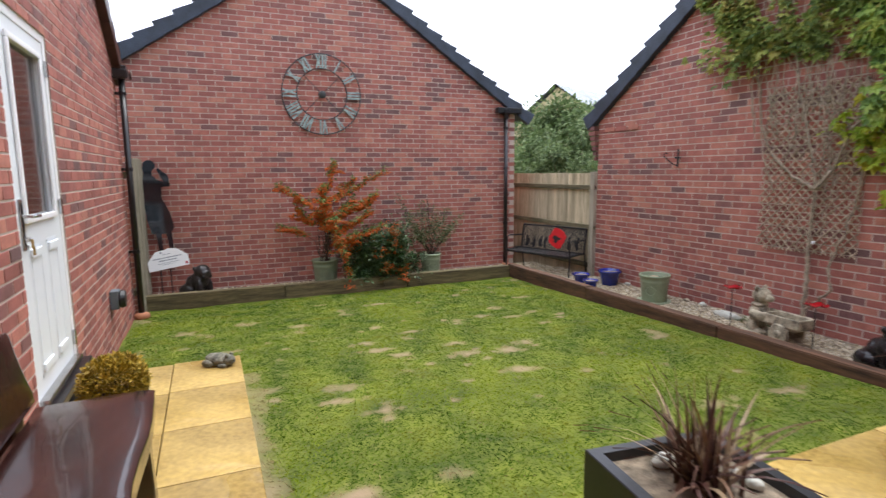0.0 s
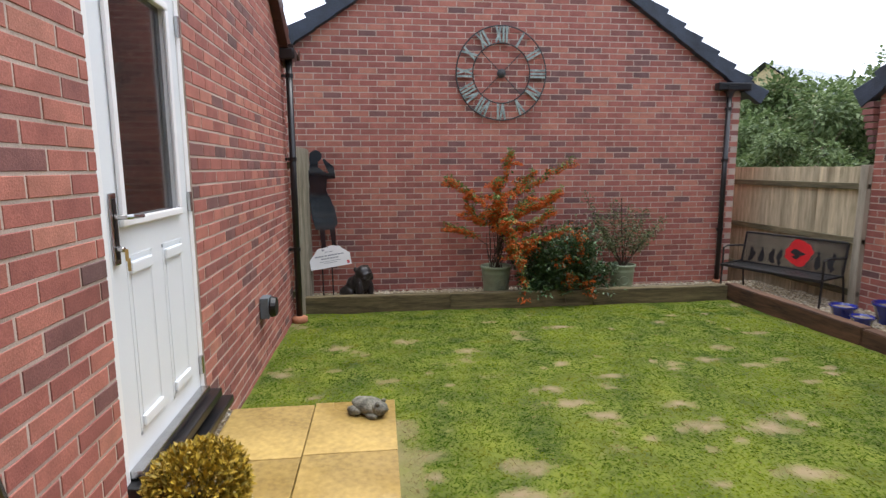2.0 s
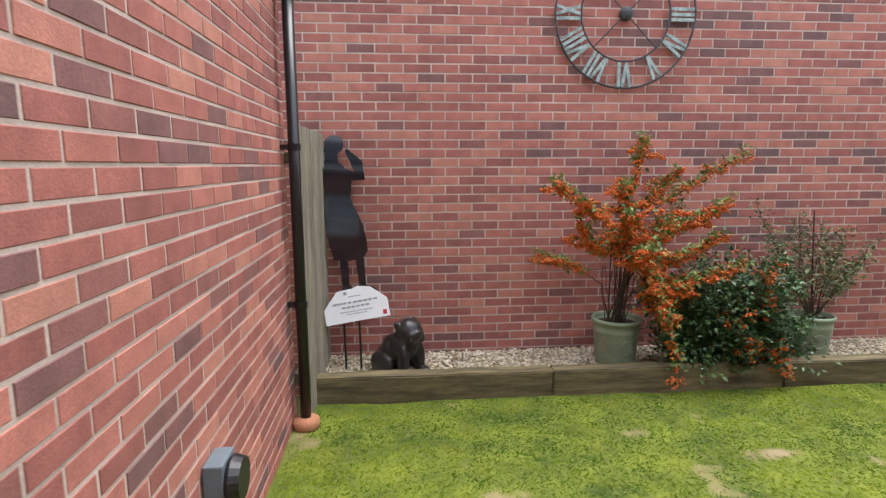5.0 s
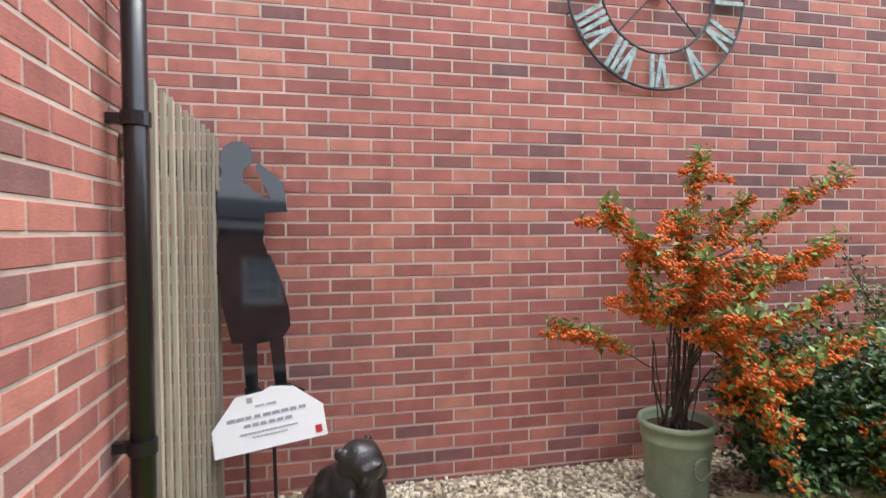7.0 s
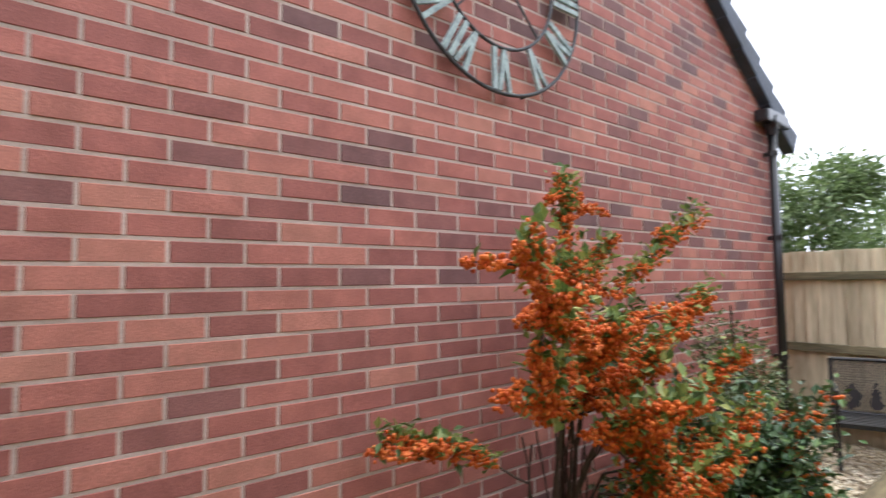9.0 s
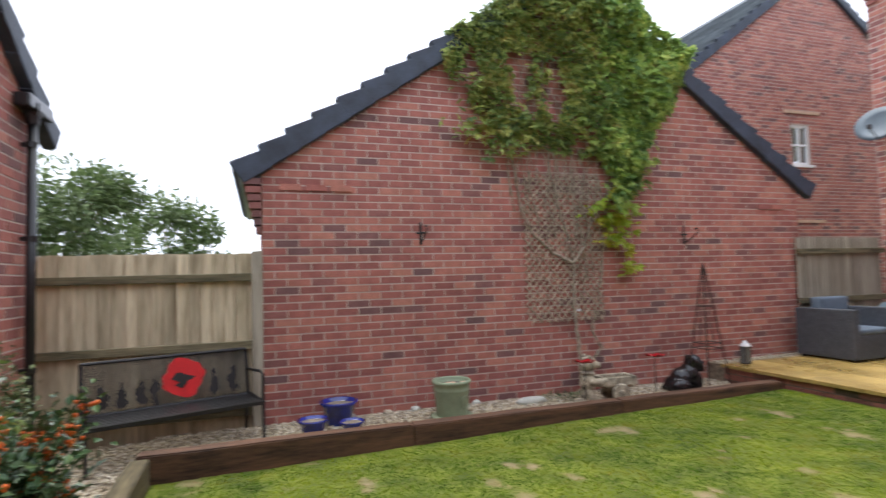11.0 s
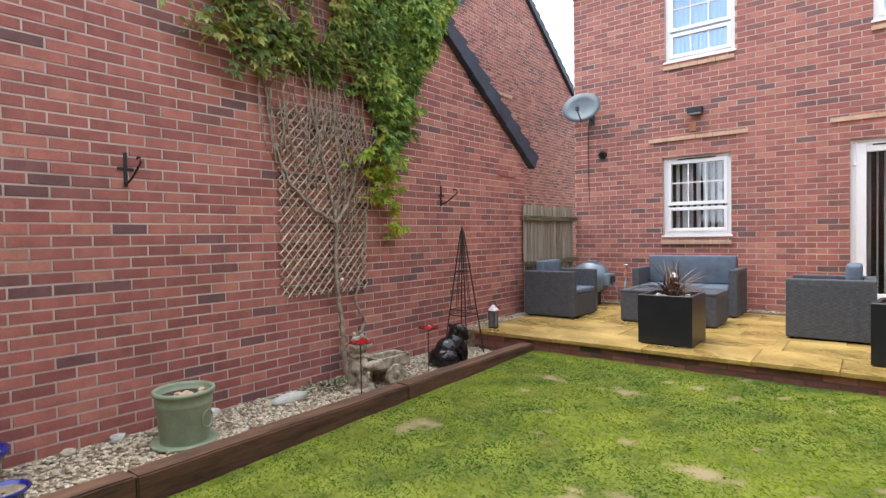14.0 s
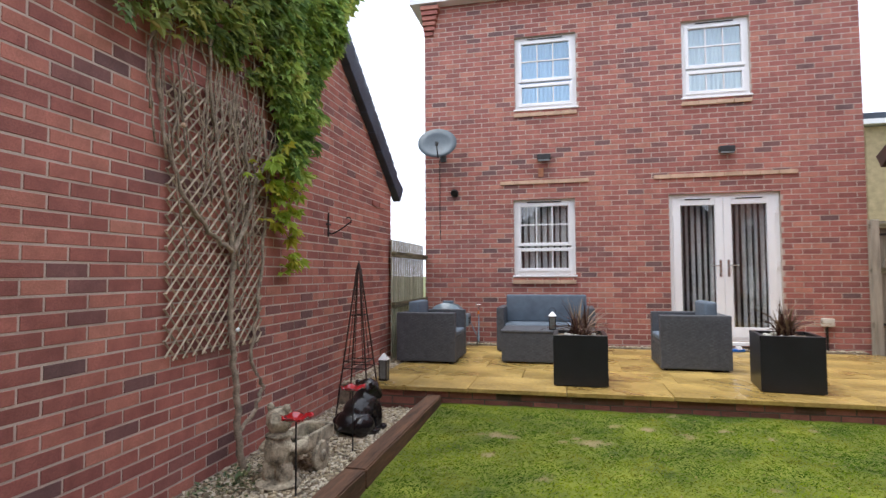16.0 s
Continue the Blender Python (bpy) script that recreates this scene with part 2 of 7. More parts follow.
    for q in pair:
        if q.name not in BRICK_MESHES:
            one = bpy.data.meshes.new("brick")
            vs, fs = brick_faces([(0, 0), (PITCH - JOINT, 0), (PITCH - JOINT, COURSE - JOINT), (0, COURSE - JOINT)], 0)
            one.from_pydata(vs, [], fs)
            one.materials.append(q)
            BRICK_MESHES[q.name] = one
    for u, v, off, dark in singles:
        b = new("brick", BRICK_MESHES[pair[dark].name])
        b.parent = wall
        b.location = (u, v, off)
    return wall


def upright(origin, along, out):
    """The frame of a wall: u along it, v up, the third axis out of its face."""
    a, o = Vector(along), Vector(out)
    return Matrix(((a.x, 0, o.x, origin[0]), (a.y, 0, o.y, origin[1]), (0, 1, 0, origin[2]), (0, 0, 0, 1)))


# ---- plan ----
DECK = 0.28
WEST, EAST, NORTH, HOUSE = -0.88, 5.50, 8.44, -1.60


def lawn_z(x, y):
    return 0.125 * min(1, max(0, (7.5 - y) / 5.85))

# ---- more surfaces ----


def island_mat(name, colours, rough=0.6, bump=0.0, fine=80.0, amount=0.35, spread=1.0, spec=0.4, thin=0.0):
    """Many small pieces in one mesh, each with a colour of its own."""
    m = bpy.data.materials.new(name)
    m.use_nodes = True
    n, l = m.node_tree.nodes, m.node_tree.links
    p = n["Principled BSDF"]
    p.inputs["Roughness"].default_value = rough
    p.inputs["Specular IOR Level"].default_value = spec
    geo = n.new("ShaderNodeNewGeometry")
    tex = n.new("ShaderNodeTexNoise")
    tex.inputs["Scale"].default_value = fine
    l.new(geo.outputs["Position"], tex.inputs["Vector"])
    add = n.new("ShaderNodeMath")
    add.operation = "MULTIPLY_ADD"
    l.new(tex.outputs[0], add.inputs[0])
    add.inputs[1].default_value = amount
    sub = n.new("ShaderNodeMath")
    sub.operation = "MULTIPLY_ADD"
    l.new(geo.outputs["Random Per Island"], sub.inputs[0])
    sub.inputs[1].default_value = spread
    sub.inputs[2].default_value = 0.5 - 0.5 * amount - 0.5 * spread
    l.new(sub.outputs[0], add.inputs[2])
    ramp = n.new("ShaderNodeValToRGB")
    e = ramp.color_ramp.elements
    e[0].color, e[1].color = (*colours[0], 1), (*colours[-1], 1)
    for i, c in enumerate(colours[1:-1], 1):
        e.new(i / (len(colours) - 1)).color = (*c, 1)
    l.new(add.outputs[0], ramp.inputs[0]), l.new(ramp.outputs[0], p.inputs["Base Color"])
    if thin:
        veil, both = n.new("ShaderNodeBsdfTranslucent"), n.new("ShaderNodeMixShader")
        l.new(ramp.outputs[0], veil.inputs["Color"])
        both.inputs[0].default_value = thin
        l.new(p.outputs[0], both.inputs[1]), l.new(veil.outputs[0], both.inputs[2])
        l.new(both.outputs[0], n["Material Output"].inputs[0])
    if bump:
        b = n.new("ShaderNodeBump")
        b.inputs["Strength"].default_value, b.inputs["Distance"].default_value = bump, 0.01
        l.new(tex.outputs[0], b.inputs["Height"]), l.new(b.outputs[0], p.inputs["Normal"])
    return m


def slab_mat():
    """Riven yellow sandstone, wet in places: ripples across it, and each slab its own tone."""
    m = mat("wet_yellow_sandstone", (0.30, 0.195, 0.052), 0.4, vary=0.25, scale=1.4, fine=30, bump=0, second=(0.41, 0.285, 0.09))
    n, l = m.node_tree.nodes, m.node_tree.links
    p = n["Principled BSDF"]
    geo = n.new("ShaderNodeNewGeometry")
    wave = n.new("ShaderNodeTexWave")
    wave.inputs["Scale"].default_value, wave.inputs["Distortion"].default_value, wave.inputs["Detail"].default_value = 2.2, 7.0, 3.0
    wave.inputs["Detail Scale"].default_value = 1.3
    wave.bands_direction = "DIAGONAL"
    l.new(geo.outputs["Position"], wave.inputs["Vector"])
    b = n.new("ShaderNodeBump")
    b.inputs["Strength"].default_value, b.inputs["Distance"].default_value = 0.32, 0.014
    l.new(wave.outputs[1], b.inputs["Height"]), l.new(b.outputs[0], p.inputs["Normal"])
    wet = n.new("ShaderNodeTexNoise")
    wet.inputs["Scale"].default_value = 1.6
    l.new(geo.outputs["Position"], wet.inputs["Vector"])
    mr = n.new("ShaderNodeMapRange")
    mr.inputs[1].default_value, mr.inputs[2].default_value, mr.inputs[3].default_value, mr.inputs[4].default_value = 0.35, 0.65, 0.18, 0.6
    l.new(wet.outputs[0], mr.inputs[0]), l.new(mr.outputs[0], p.inputs["Roughness"])
    info = n.new("ShaderNodeObjectInfo")
    hsv = n.new("ShaderNodeHueSaturation")
    mv = n.new("ShaderNodeMapRange")
    mv.inputs[3].default_value, mv.inputs[4].default_value = 0.94, 1.05
    l.new(info.outputs["Random"], mv.inputs[0]), l.new(mv.outputs[0], hsv.inputs["Value"])
    l.new(p.inputs["Base Color"].links[0].from_socket, hsv.inputs["Color"])
    l.new(hsv.outputs[0], p.inputs["Base Color"])
    return m


def wood_mat(name, colour, second, rough=0.8, stretch=(6, 6, 0.5), vary=0.3):
    """Grain drawn out along the board, knots and weather stains."""
    m = mat(name, colour, rough, vary=vary, scale=3, fine=14, bump=0.35, dist=0.004, second=second)
    n, l = m.node_tree.nodes, m.node_tree.links
    geo, info = n.new("ShaderNodeNewGeometry"), n.new("ShaderNodeObjectInfo")
    mp = n.new("ShaderNodeMapping")
    mp.inputs["Scale"].default_value = stretch
    l.new(geo.outputs["Position"], mp.inputs["Vector"])
    ofs = n.new("ShaderNodeVectorMath")
    ofs.operation = "MULTIPLY_ADD"
    l.new(info.outputs["Random"], ofs.inputs[0])
    ofs.inputs[1].default_value = (40, 40, 40)
    l.new(mp.outputs[0], ofs.inputs[2])
    for t in [t for t in n if t.type == "TEX_NOISE"]:
        l.new(ofs.outputs[0], t.inputs["Vector"])
    p = n["Principled BSDF"]
    tone, span = n.new("ShaderNodeHueSaturation"), n.new("ShaderNodeMapRange")
    span.inputs[3].default_value, span.inputs[4].default_value = 0.78, 1.14
    l.new(info.outputs["Random"], span.inputs[0]), l.new(span.outputs[0], tone.inputs["Value"])
    l.new(p.inputs["Base Color"].links[0].from_socket, tone.inputs["Color"])
    l.new(tone.outputs[0], p.inputs["Base Color"])
    return m


def glass_mat(name, tint=(0.9, 0.93, 0.95), rough=0.02, bump=0.0):
    m = bpy.data.materials.new(name)
    m.use_nodes = True
    n, l = m.node_tree.nodes, m.node_tree.links
    p = n["Principled BSDF"]
    p.inputs["Base Color"].default_value = (*tint, 1)
    p.inputs["Roughness"].default_value, p.inputs["IOR"].default_value = rough, 1.5
    p.inputs["Transmission Weight"].default_value = 1.0
    p.inputs["Coat Weight"].default_value = 0.6
    if bump:
        t, b, co = n.new("ShaderNodeTexNoise"), n.new("ShaderNodeBump"), n.new("ShaderNodeTexCoord")
        mp = n.new("ShaderNodeMapping")
        mp.inputs["Scale"].default_value = (90, 90, 25)
        l.new(co.outputs["Object"], mp.inputs["Vector"]), l.new(mp.outputs[0], t.inputs["Vector"])
        b.inputs["Strength"].default_value, b.inputs["Distance"].default_value = bump, 0.003
        l.new(t.outputs[0], b.inputs["Height"]), l.new(b.outputs[0], p.inputs["Normal"])
    return m


SLAB = slab_mat()
TIMBER_SLEEPER = wood_mat("weathered_brown_sleeper", (0.062, 0.031, 0.018), (0.135, 0.066, 0.034), 0.8, (6, 0.7, 6), 0.3)
SLEEPER_GREEN = wood_mat("weathered_green_sleeper", (0.09, 0.072, 0.034), (0.17, 0.135, 0.065), 0.8, (0.7, 6, 6), 0.3)
GRAVEL = island_mat("pale_gravel", [(0.19, 0.145, 0.095), (0.41, 0.34, 0.225), (0.54, 0.47, 0.325), (0.62, 0.565, 0.45), (0.28, 0.235, 0.175)], 0.8, 0.3)
GRIT = mat("grit", (0.25, 0.20, 0.14), 0.9, vary=0.4, scale=20, fine=150, bump=0.8)
EARTH = mat("wet_earth", (0.05, 0.035, 0.022), 0.95, vary=0.4, scale=12, fine=90, bump=0.8)
FENCE = wood_mat("weathered_fence_board", (0.46, 0.38, 0.235), (0.60, 0.52, 0.36), 0.85, vary=0.18)
FENCE_GREY = wood_mat("silvered_fence_board", (0.30, 0.27, 0.205), (0.42, 0.38, 0.30), 0.85, vary=0.15)
RAIL = wood_mat("fence_rail", (0.075, 0.072, 0.035), (0.19, 0.165, 0.095), 0.85, (0.5, 0.5, 6))
DARK_WOOD = mat("wet_dark_stained_timber", (0.028, 0.010, 0.008), 0.22, vary=0.35, scale=4, fine=25, bump=0.25, dist=0.006, coat=0.4)
DOOR_WHITE = mat("white_door_skin", (0.76, 0.80, 0.83), 0.4, vary=0.02, scale=3, fine=200, bump=0.05)
CHROME = mat("brushed_chrome", (0.5, 0.5, 0.5), 0.25, 1.0, vary=0.1, bump=0.0)
BRASS = mat("worn_brass", (0.55, 0.40, 0.16), 0.35, 1.0, vary=0.2, bump=0.0)
IRON = mat("black_iron", (0.012, 0.012, 0.013), 0.45, vary=0.3, scale=20, bump=0.2)
RUST_IRON = mat("brown_painted_iron", (0.03, 0.014, 0.010), 0.5, vary=0.3, scale=20, bump=0.2)
# High IOR and blue tints imitate a blue sky mirrored in the panes.
GLASS_BLUE_TINT = glass_mat("blue_tinted_window_glass", (0.80, 0.92, 1.0), 0.02)
GLASS_BLUE_TINT.node_tree.nodes["Principled BSDF"].inputs["IOR"].default_value = 2.3
GLASS_BLUE_TINT.node_tree.nodes["Principled BSDF"].inputs["Specular Tint"].default_value = (0.58, 0.82, 1.0, 1)
GLASS_NET = glass_mat("net_window_glass", (0.88, 0.96, 1.0), 0.02)
GLASS_NET.node_tree.nodes["Principled BSDF"].inputs["IOR"].default_value = 2.2
GLASS_NET.node_tree.nodes["Principled BSDF"].inputs["Specular Tint"].default_value = (0.75, 0.92, 1.0, 1)
GLASS, GLASS_OBSCURE = glass_mat("window_glass"), glass_mat("patterned_glass", (0.10, 0.11, 0.12), 0.03, 0.07)
VERDIGRIS = mat("verdigris_metal", (0.29, 0.37, 0.355), 0.6, vary=0.3, scale=15, bump=0.25)
CLOCK_DARK = mat("dark_grey_metal", (0.035, 0.038, 0.04), 0.55, vary=0.3, scale=15, bump=0.2)
POT_GREEN = mat("sage_glazed_clay", (0.25, 0.31, 0.20), 0.5, vary=0.12, scale=8, fine=60, bump=0.1)
POT_BLUE = mat("cobalt_glaze", (0.008, 0.02, 0.22), 0.12, vary=0.3, scale=8, bump=0.03, coat=0.5)
POT_CREAM = mat("cream_pot", (0.6, 0.56, 0.48), 0.5, vary=0.1, bump=0.1)
TERRACOTTA = mat("terracotta", (0.40, 0.17, 0.09), 0.8, vary=0.2, bump=0.2)
STONE = mat("cast_stone", (0.38, 0.335, 0.245), 0.85, vary=0.5, scale=14, fine=80, bump=0.7, dist=0.008)
STONE_GREY = mat("grey_cast_stone", (0.17, 0.165, 0.13), 0.85, vary=0.5, scale=18, fine=90, bump=0.7, dist=0.008)
BRONZE = mat("dark_bronze_resin", (0.022, 0.019, 0.018), 0.3, vary=0.5, scale=14, fine=70, bump=0.5, dist=0.006)
BLACK_MARBLE = mat("glossy_black_resin", (0.012, 0.011, 0.012), 0.22, vary=0.6, scale=7, fine=40, bump=0.25)
STEEL_BLUE = mat("wet_dark_sheet_steel", (0.005, 0.006, 0.008), 0.05, 0.0, vary=0.4, scale=9, fine=120, bump=0.0, spec=0.5)
SIGN_WHITE = mat("white_sign_board", (0.78, 0.79, 0.80), 0.4, vary=0.02, bump=0)
PRINT = mat("grey_print", (0.30, 0.32, 0.36), 0.6, vary=0.05, bump=0)
PRINT_RED = mat("red_print", (0.45, 0.03, 0.04), 0.6, vary=0.05, bump=0)
RED_GLASS = mat("red_glass", (0.30, 0.006, 0.012), 0.08, vary=0.3, bump=0.05, coat=0.5)
POPPY = mat("poppy_red_paint", (0.62, 0.012, 0.016), 0.45, vary=0.12, bump=0.05)
RATTAN = mat("grey_rattan", (0.085, 0.095, 0.11), 0.55, vary=0.25, scale=20, fine=150, bump=0.2)
RATTAN_PLAIN = mat("charcoal_rattan_panel", (0.075, 0.082, 0.095), 0.5, vary=0.2, scale=25, fine=160, bump=0.5, dist=0.004)
CUSHION = mat("slate_blue_cushion", (0.11, 0.145, 0.185), 0.8, vary=0.15, scale=8, fine=180, bump=0.2)
PLANTER = mat("black_fibre_planter", (0.010, 0.011, 0.015), 0.35, vary=0.3, scale=5, bump=0.05)
REEL = mat("blue_grey_plastic", (0.155, 0.21, 0.25), 0.35, vary=0.15, bump=0.03)
ORANGE = mat("orange_plastic", (0.7, 0.2, 0.02), 0.4, vary=0.1, bump=0)
DISH = mat("grey_dish", (0.12, 0.15, 0.17), 0.5, vary=0.12, bump=0.05)
BLUE_FOAM = mat("blue_foam", (0.01, 0.13, 0.5), 0.6, vary=0.1, bump=0.1)
BLIND_A = mat("pale_blind_fabric", (0.76, 0.76, 0.74), 0.8, vary=0.1, bump=0.1)
NET = mat("white_net_curtain", (0.86, 0.92, 0.95), 0.8, vary=0.05, bump=0.1)
# Curtain coloured blue to stand for sky reflected in the bedroom window.
NET_SKY_TINT = mat("sky_tinted_curtain", (0.40, 0.62, 0.92), 0.8, vary=0.08, bump=0.1)
# Plaster coloured dark so that the rooms look unlit; the shade is in the colour.
ROOM_SHADE = mat("shade_dark_room_plaster", (0.10, 0.09, 0.085), 0.9, vary=0.1)
LAMP_GLASS = mat("lantern_pane", (0.16, 0.17, 0.165), 0.1, vary=0.2, bump=0)
LEAF_VINE = island_mat("creeper_leaf", [(0.09, 0.18, 0.065), (0.20, 0.33, 0.095), (0.32, 0.46, 0.12), (0.44, 0.57, 0.14), (0.58, 0.62, 0.16)], 0.5, fine=3.0, amount=1.2, spread=0.7, thin=0.35)
LEAF_VINE_DRY = island_mat("olive_creeper_leaf", [(0.10, 0.16, 0.06), (0.21, 0.30, 0.09), (0.33, 0.42, 0.12), (0.44, 0.47, 0.13), (0.44, 0.36, 0.12)], 0.55, fine=3.0, amount=1.2, spread=0.8, thin=0.4)
LEAF_LIME = island_mat("young_creeper_leaf", [(0.24, 0.36, 0.04), (0.38, 0.48, 0.05), (0.52, 0.46, 0.06)], 0.45, thin=0.35)
LEAF_DARK = island_mat("firethorn_leaf", [(0.018, 0.045, 0.018), (0.03, 0.075, 0.025), (0.055, 0.11, 0.035), (0.10, 0.16, 0.05)], 0.35)
LEAF_OLIVE = island_mat("shrub_leaf", [(0.04, 0.075, 0.03), (0.08, 0.12, 0.045), (0.14, 0.18, 0.07), (0.2, 0.2, 0.08)], 0.45)
LEAF_FIRE = island_mat("young_firethorn_leaf", [(0.05, 0.10, 0.025), (0.11, 0.18, 0.045), (0.20, 0.27, 0.07), (0.29, 0.32, 0.09)], 0.45, thin=0.25)
LEAF_BOX = island_mat("bronzed_box_leaf", [(0.17, 0.13, 0.02), (0.32, 0.23, 0.025), (0.45, 0.31, 0.035), (0.50, 0.34, 0.04)], 0.5)
LEAF_TREE = island_mat("tree_leaf", [(0.06, 0.10, 0.035), (0.105, 0.155, 0.055), (0.15, 0.21, 0.08), (0.21, 0.27, 0.12)], 0.55, thin=0.3)
BERRY = island_mat("orange_berry", [(0.45, 0.070, 0.012), (0.57, 0.120, 0.020), (0.64, 0.175, 0.035)], 0.5, spec=0.25)
BARK = mat("grey_brown_bark", (0.33, 0.27, 0.20), 0.9, vary=0.35, scale=20, fine=90, bump=0.6)
BARK_DARK = mat("dark_stem_bark", (0.06, 0.042, 0.03), 0.9, vary=0.3, scale=20, bump=0.5)
TRELLIS = mat("dry_willow_lath", (0.45, 0.37, 0.27), 0.85, vary=0.3, scale=14, bump=0.3)
FLAX = island_mat("bronze_flax_blade", [(0.035, 0.014, 0.012), (0.075, 0.03, 0.022), (0.14, 0.075, 0.045), (0.30, 0.22, 0.13)], 0.5)
ROOF_PALE = mat("wet_grey_roof_tile", (0.16, 0.18, 0.20), 0.25, vary=0.25, scale=2, bump=0.3)
WHITE_STONE = mat("pale_quartz", (0.52, 0.53, 0.47), 0.6, vary=0.2, scale=14, bump=0.4)


def lawn_mat():
    """Bare soil and thatch under the blades; the worn spots are drier."""
    m = mat("mossy_lawn", (0.062, 0.105, 0.007), 0.95, vary=0.25, scale=3.4, fine=30, bump=0.3, dist=0.012, second=(0.125, 0.148, 0.012))
    n, l = m.node_tree.nodes, m.node_tree.links
    p = n["Principled BSDF"]
    at = n.new("ShaderNodeAttribute")
    at.attribute_name = "wear"
    mix = n.new("ShaderNodeMix")
    mix.data_type = "RGBA"
    l.new(at.outputs["Fac"], mix.inputs[0])
    l.new(p.inputs["Base Color"].links[0].from_socket, mix.inputs[6])
    mix.inputs[7].default_value = (0.27, 0.20, 0.12, 1)
    l.new(mix.outputs[2], p.inputs["Base Color"])
    return m


MOSS_LAWN = lawn_mat()
BLADE = [island_mat("grass_blade", [(0.036, 0.088, 0.006), (0.066, 0.130, 0.007), (0.110, 0.168, 0.009), (0.195, 0.208, 0.020)], 0.85, fine=3.6, amount=2.8, spread=0.3, spec=0.08), island_mat("lime_grass_blade", [(0.14, 0.21, 0.008), (0.205, 0.25, 0.012)], 0.85, fine=3, spec=0.08), island_mat("straw_blade", [(0.24, 0.18, 0.085), (0.34, 0.27, 0.13)], 0.8, fine=5, spec=0.2)]

# ---- walls: u runs so that each face looks into the garden ----
wall_n = upright((5.02, NORTH, 0), (-1, 0, 0), (0, -1, 0))
brick_wall("wall_north", wall_n, 6.68, -0.32, 2.72, "red brick gable wall with pale mortar behind the gravel bed", apex=(3.34, 4.98), near=(3.2, 0.73, 5.4, 2.0), shift=0.21)
wall_e = upright((EAST, -0.07, 0), (0, 1, 0), (-1, 0, 0))
brick_wall("wall_east", wall_e, 6.84, -0.32, 2.47, "red brick gable wall of a garage partly covered by a climber", apex=(3.42, 4.83), near=(3.9, 0.5, 6.6, 1.75), shift=0.1)
DOOR = (3.33, 0.42, 4.30, 2.57)
brick_wall("wall_west", upright((WEST, 7.32, 0), (0, -1, 0), (1, 0, 0)), 8.78, -0.3, 2.80, "red brick gable wall with a white back door", apex=(4.39, 5.90), openings=((7.32 - DOOR[2], DOOR[1], 7.32 - DOOR[0], DOOR[3]),), near=(0.5, 0.4, 2.9, 2.0))
WIN = (3.13, 1.32, 4.04, 2.46)
UP1 = (3.08, 3.85, 4.0, 4.98)
UP2 = (0.70, 3.85, 1.60, 4.97)
FRENCH = (0.38, 0.38, 1.82, 2.46)
brick_wall("wall_south", upright((-0.65, HOUSE, 0), (1, 0, 0), (0, 1, 0)), 6.08, -0.3, 5.72, "red brick rear wall of a two-storey house", openings=[(a + 0.65, b, c + 0.65, d) for a, b, c, d in (WIN, UP1, UP2, FRENCH)], near=(2.5, 0.45, 5.2, 1.4))


def plain_wall(name, b, material=MORTAR):
    return tagged(part(name, boxed(*b), material), "plain brick side of the building", "wall", kind="structure")


# sides and backs that close the buildings
brick_wall("wall_north_return", upright((5.025, NORTH + 3.9, 0), (0, -1, 0), (1, 0, 0)), 3.88, -0.3, 2.72, "red brick side wall beside the fence", depth=0.25)
brick_wall("wall_east_return", upright((EAST + 3.9, 6.775, 0), (-1, 0, 0), (0, 1, 0)), 3.88, -0.3, 2.47, "red brick garage side wall", depth=0.25)
plain_wall("wall_west_end", (-4.9, 7.05, -0.3, WEST - 0.31, 7.3, 2.78))
plain_wall("wall_house_east", (5.15, -8.5, -0.3, 5.43, HOUSE - 0.31, 5.72))
plain_wall("wall_house_west", (-0.65, -8.5, -0.3, -0.37, HOUSE - 0.31, 5.72))
plain_wall("wall_house_back", (-0.65, -8.8, -0.3, 5.43, -8.51, 5.72))
# Added room surfaces; their dark colour carries the gloom behind the glass.
tagged(part("ceiling", boxed(-0.36, -8.4, 5.74, 5.14, HOUSE - 0.32, 5.8), ROOM_SHADE), "plain ceiling, the unlit room's shade in its dark colour", "ceiling", kind="structure")
tagged(part("floor_upper", boxed(-0.36, -8.4, 2.75, 5.14, HOUSE - 0.32, 2.9), ROOM_SHADE), "floor between the storeys, room shade in its dark colour", "floor", kind="structure")
tagged(part("room_wall", boxed(-0.36, -4.6, 0.3, 5.14, -4.5, 5.7), ROOM_SHADE), "wall inside the house, room shade in its dark colour", "wall", kind="structure")
plain_wall("wall_west_room", (-2.2, 2.5, 0.3, -2.1, 5.2, 2.9), ROOM_SHADE)


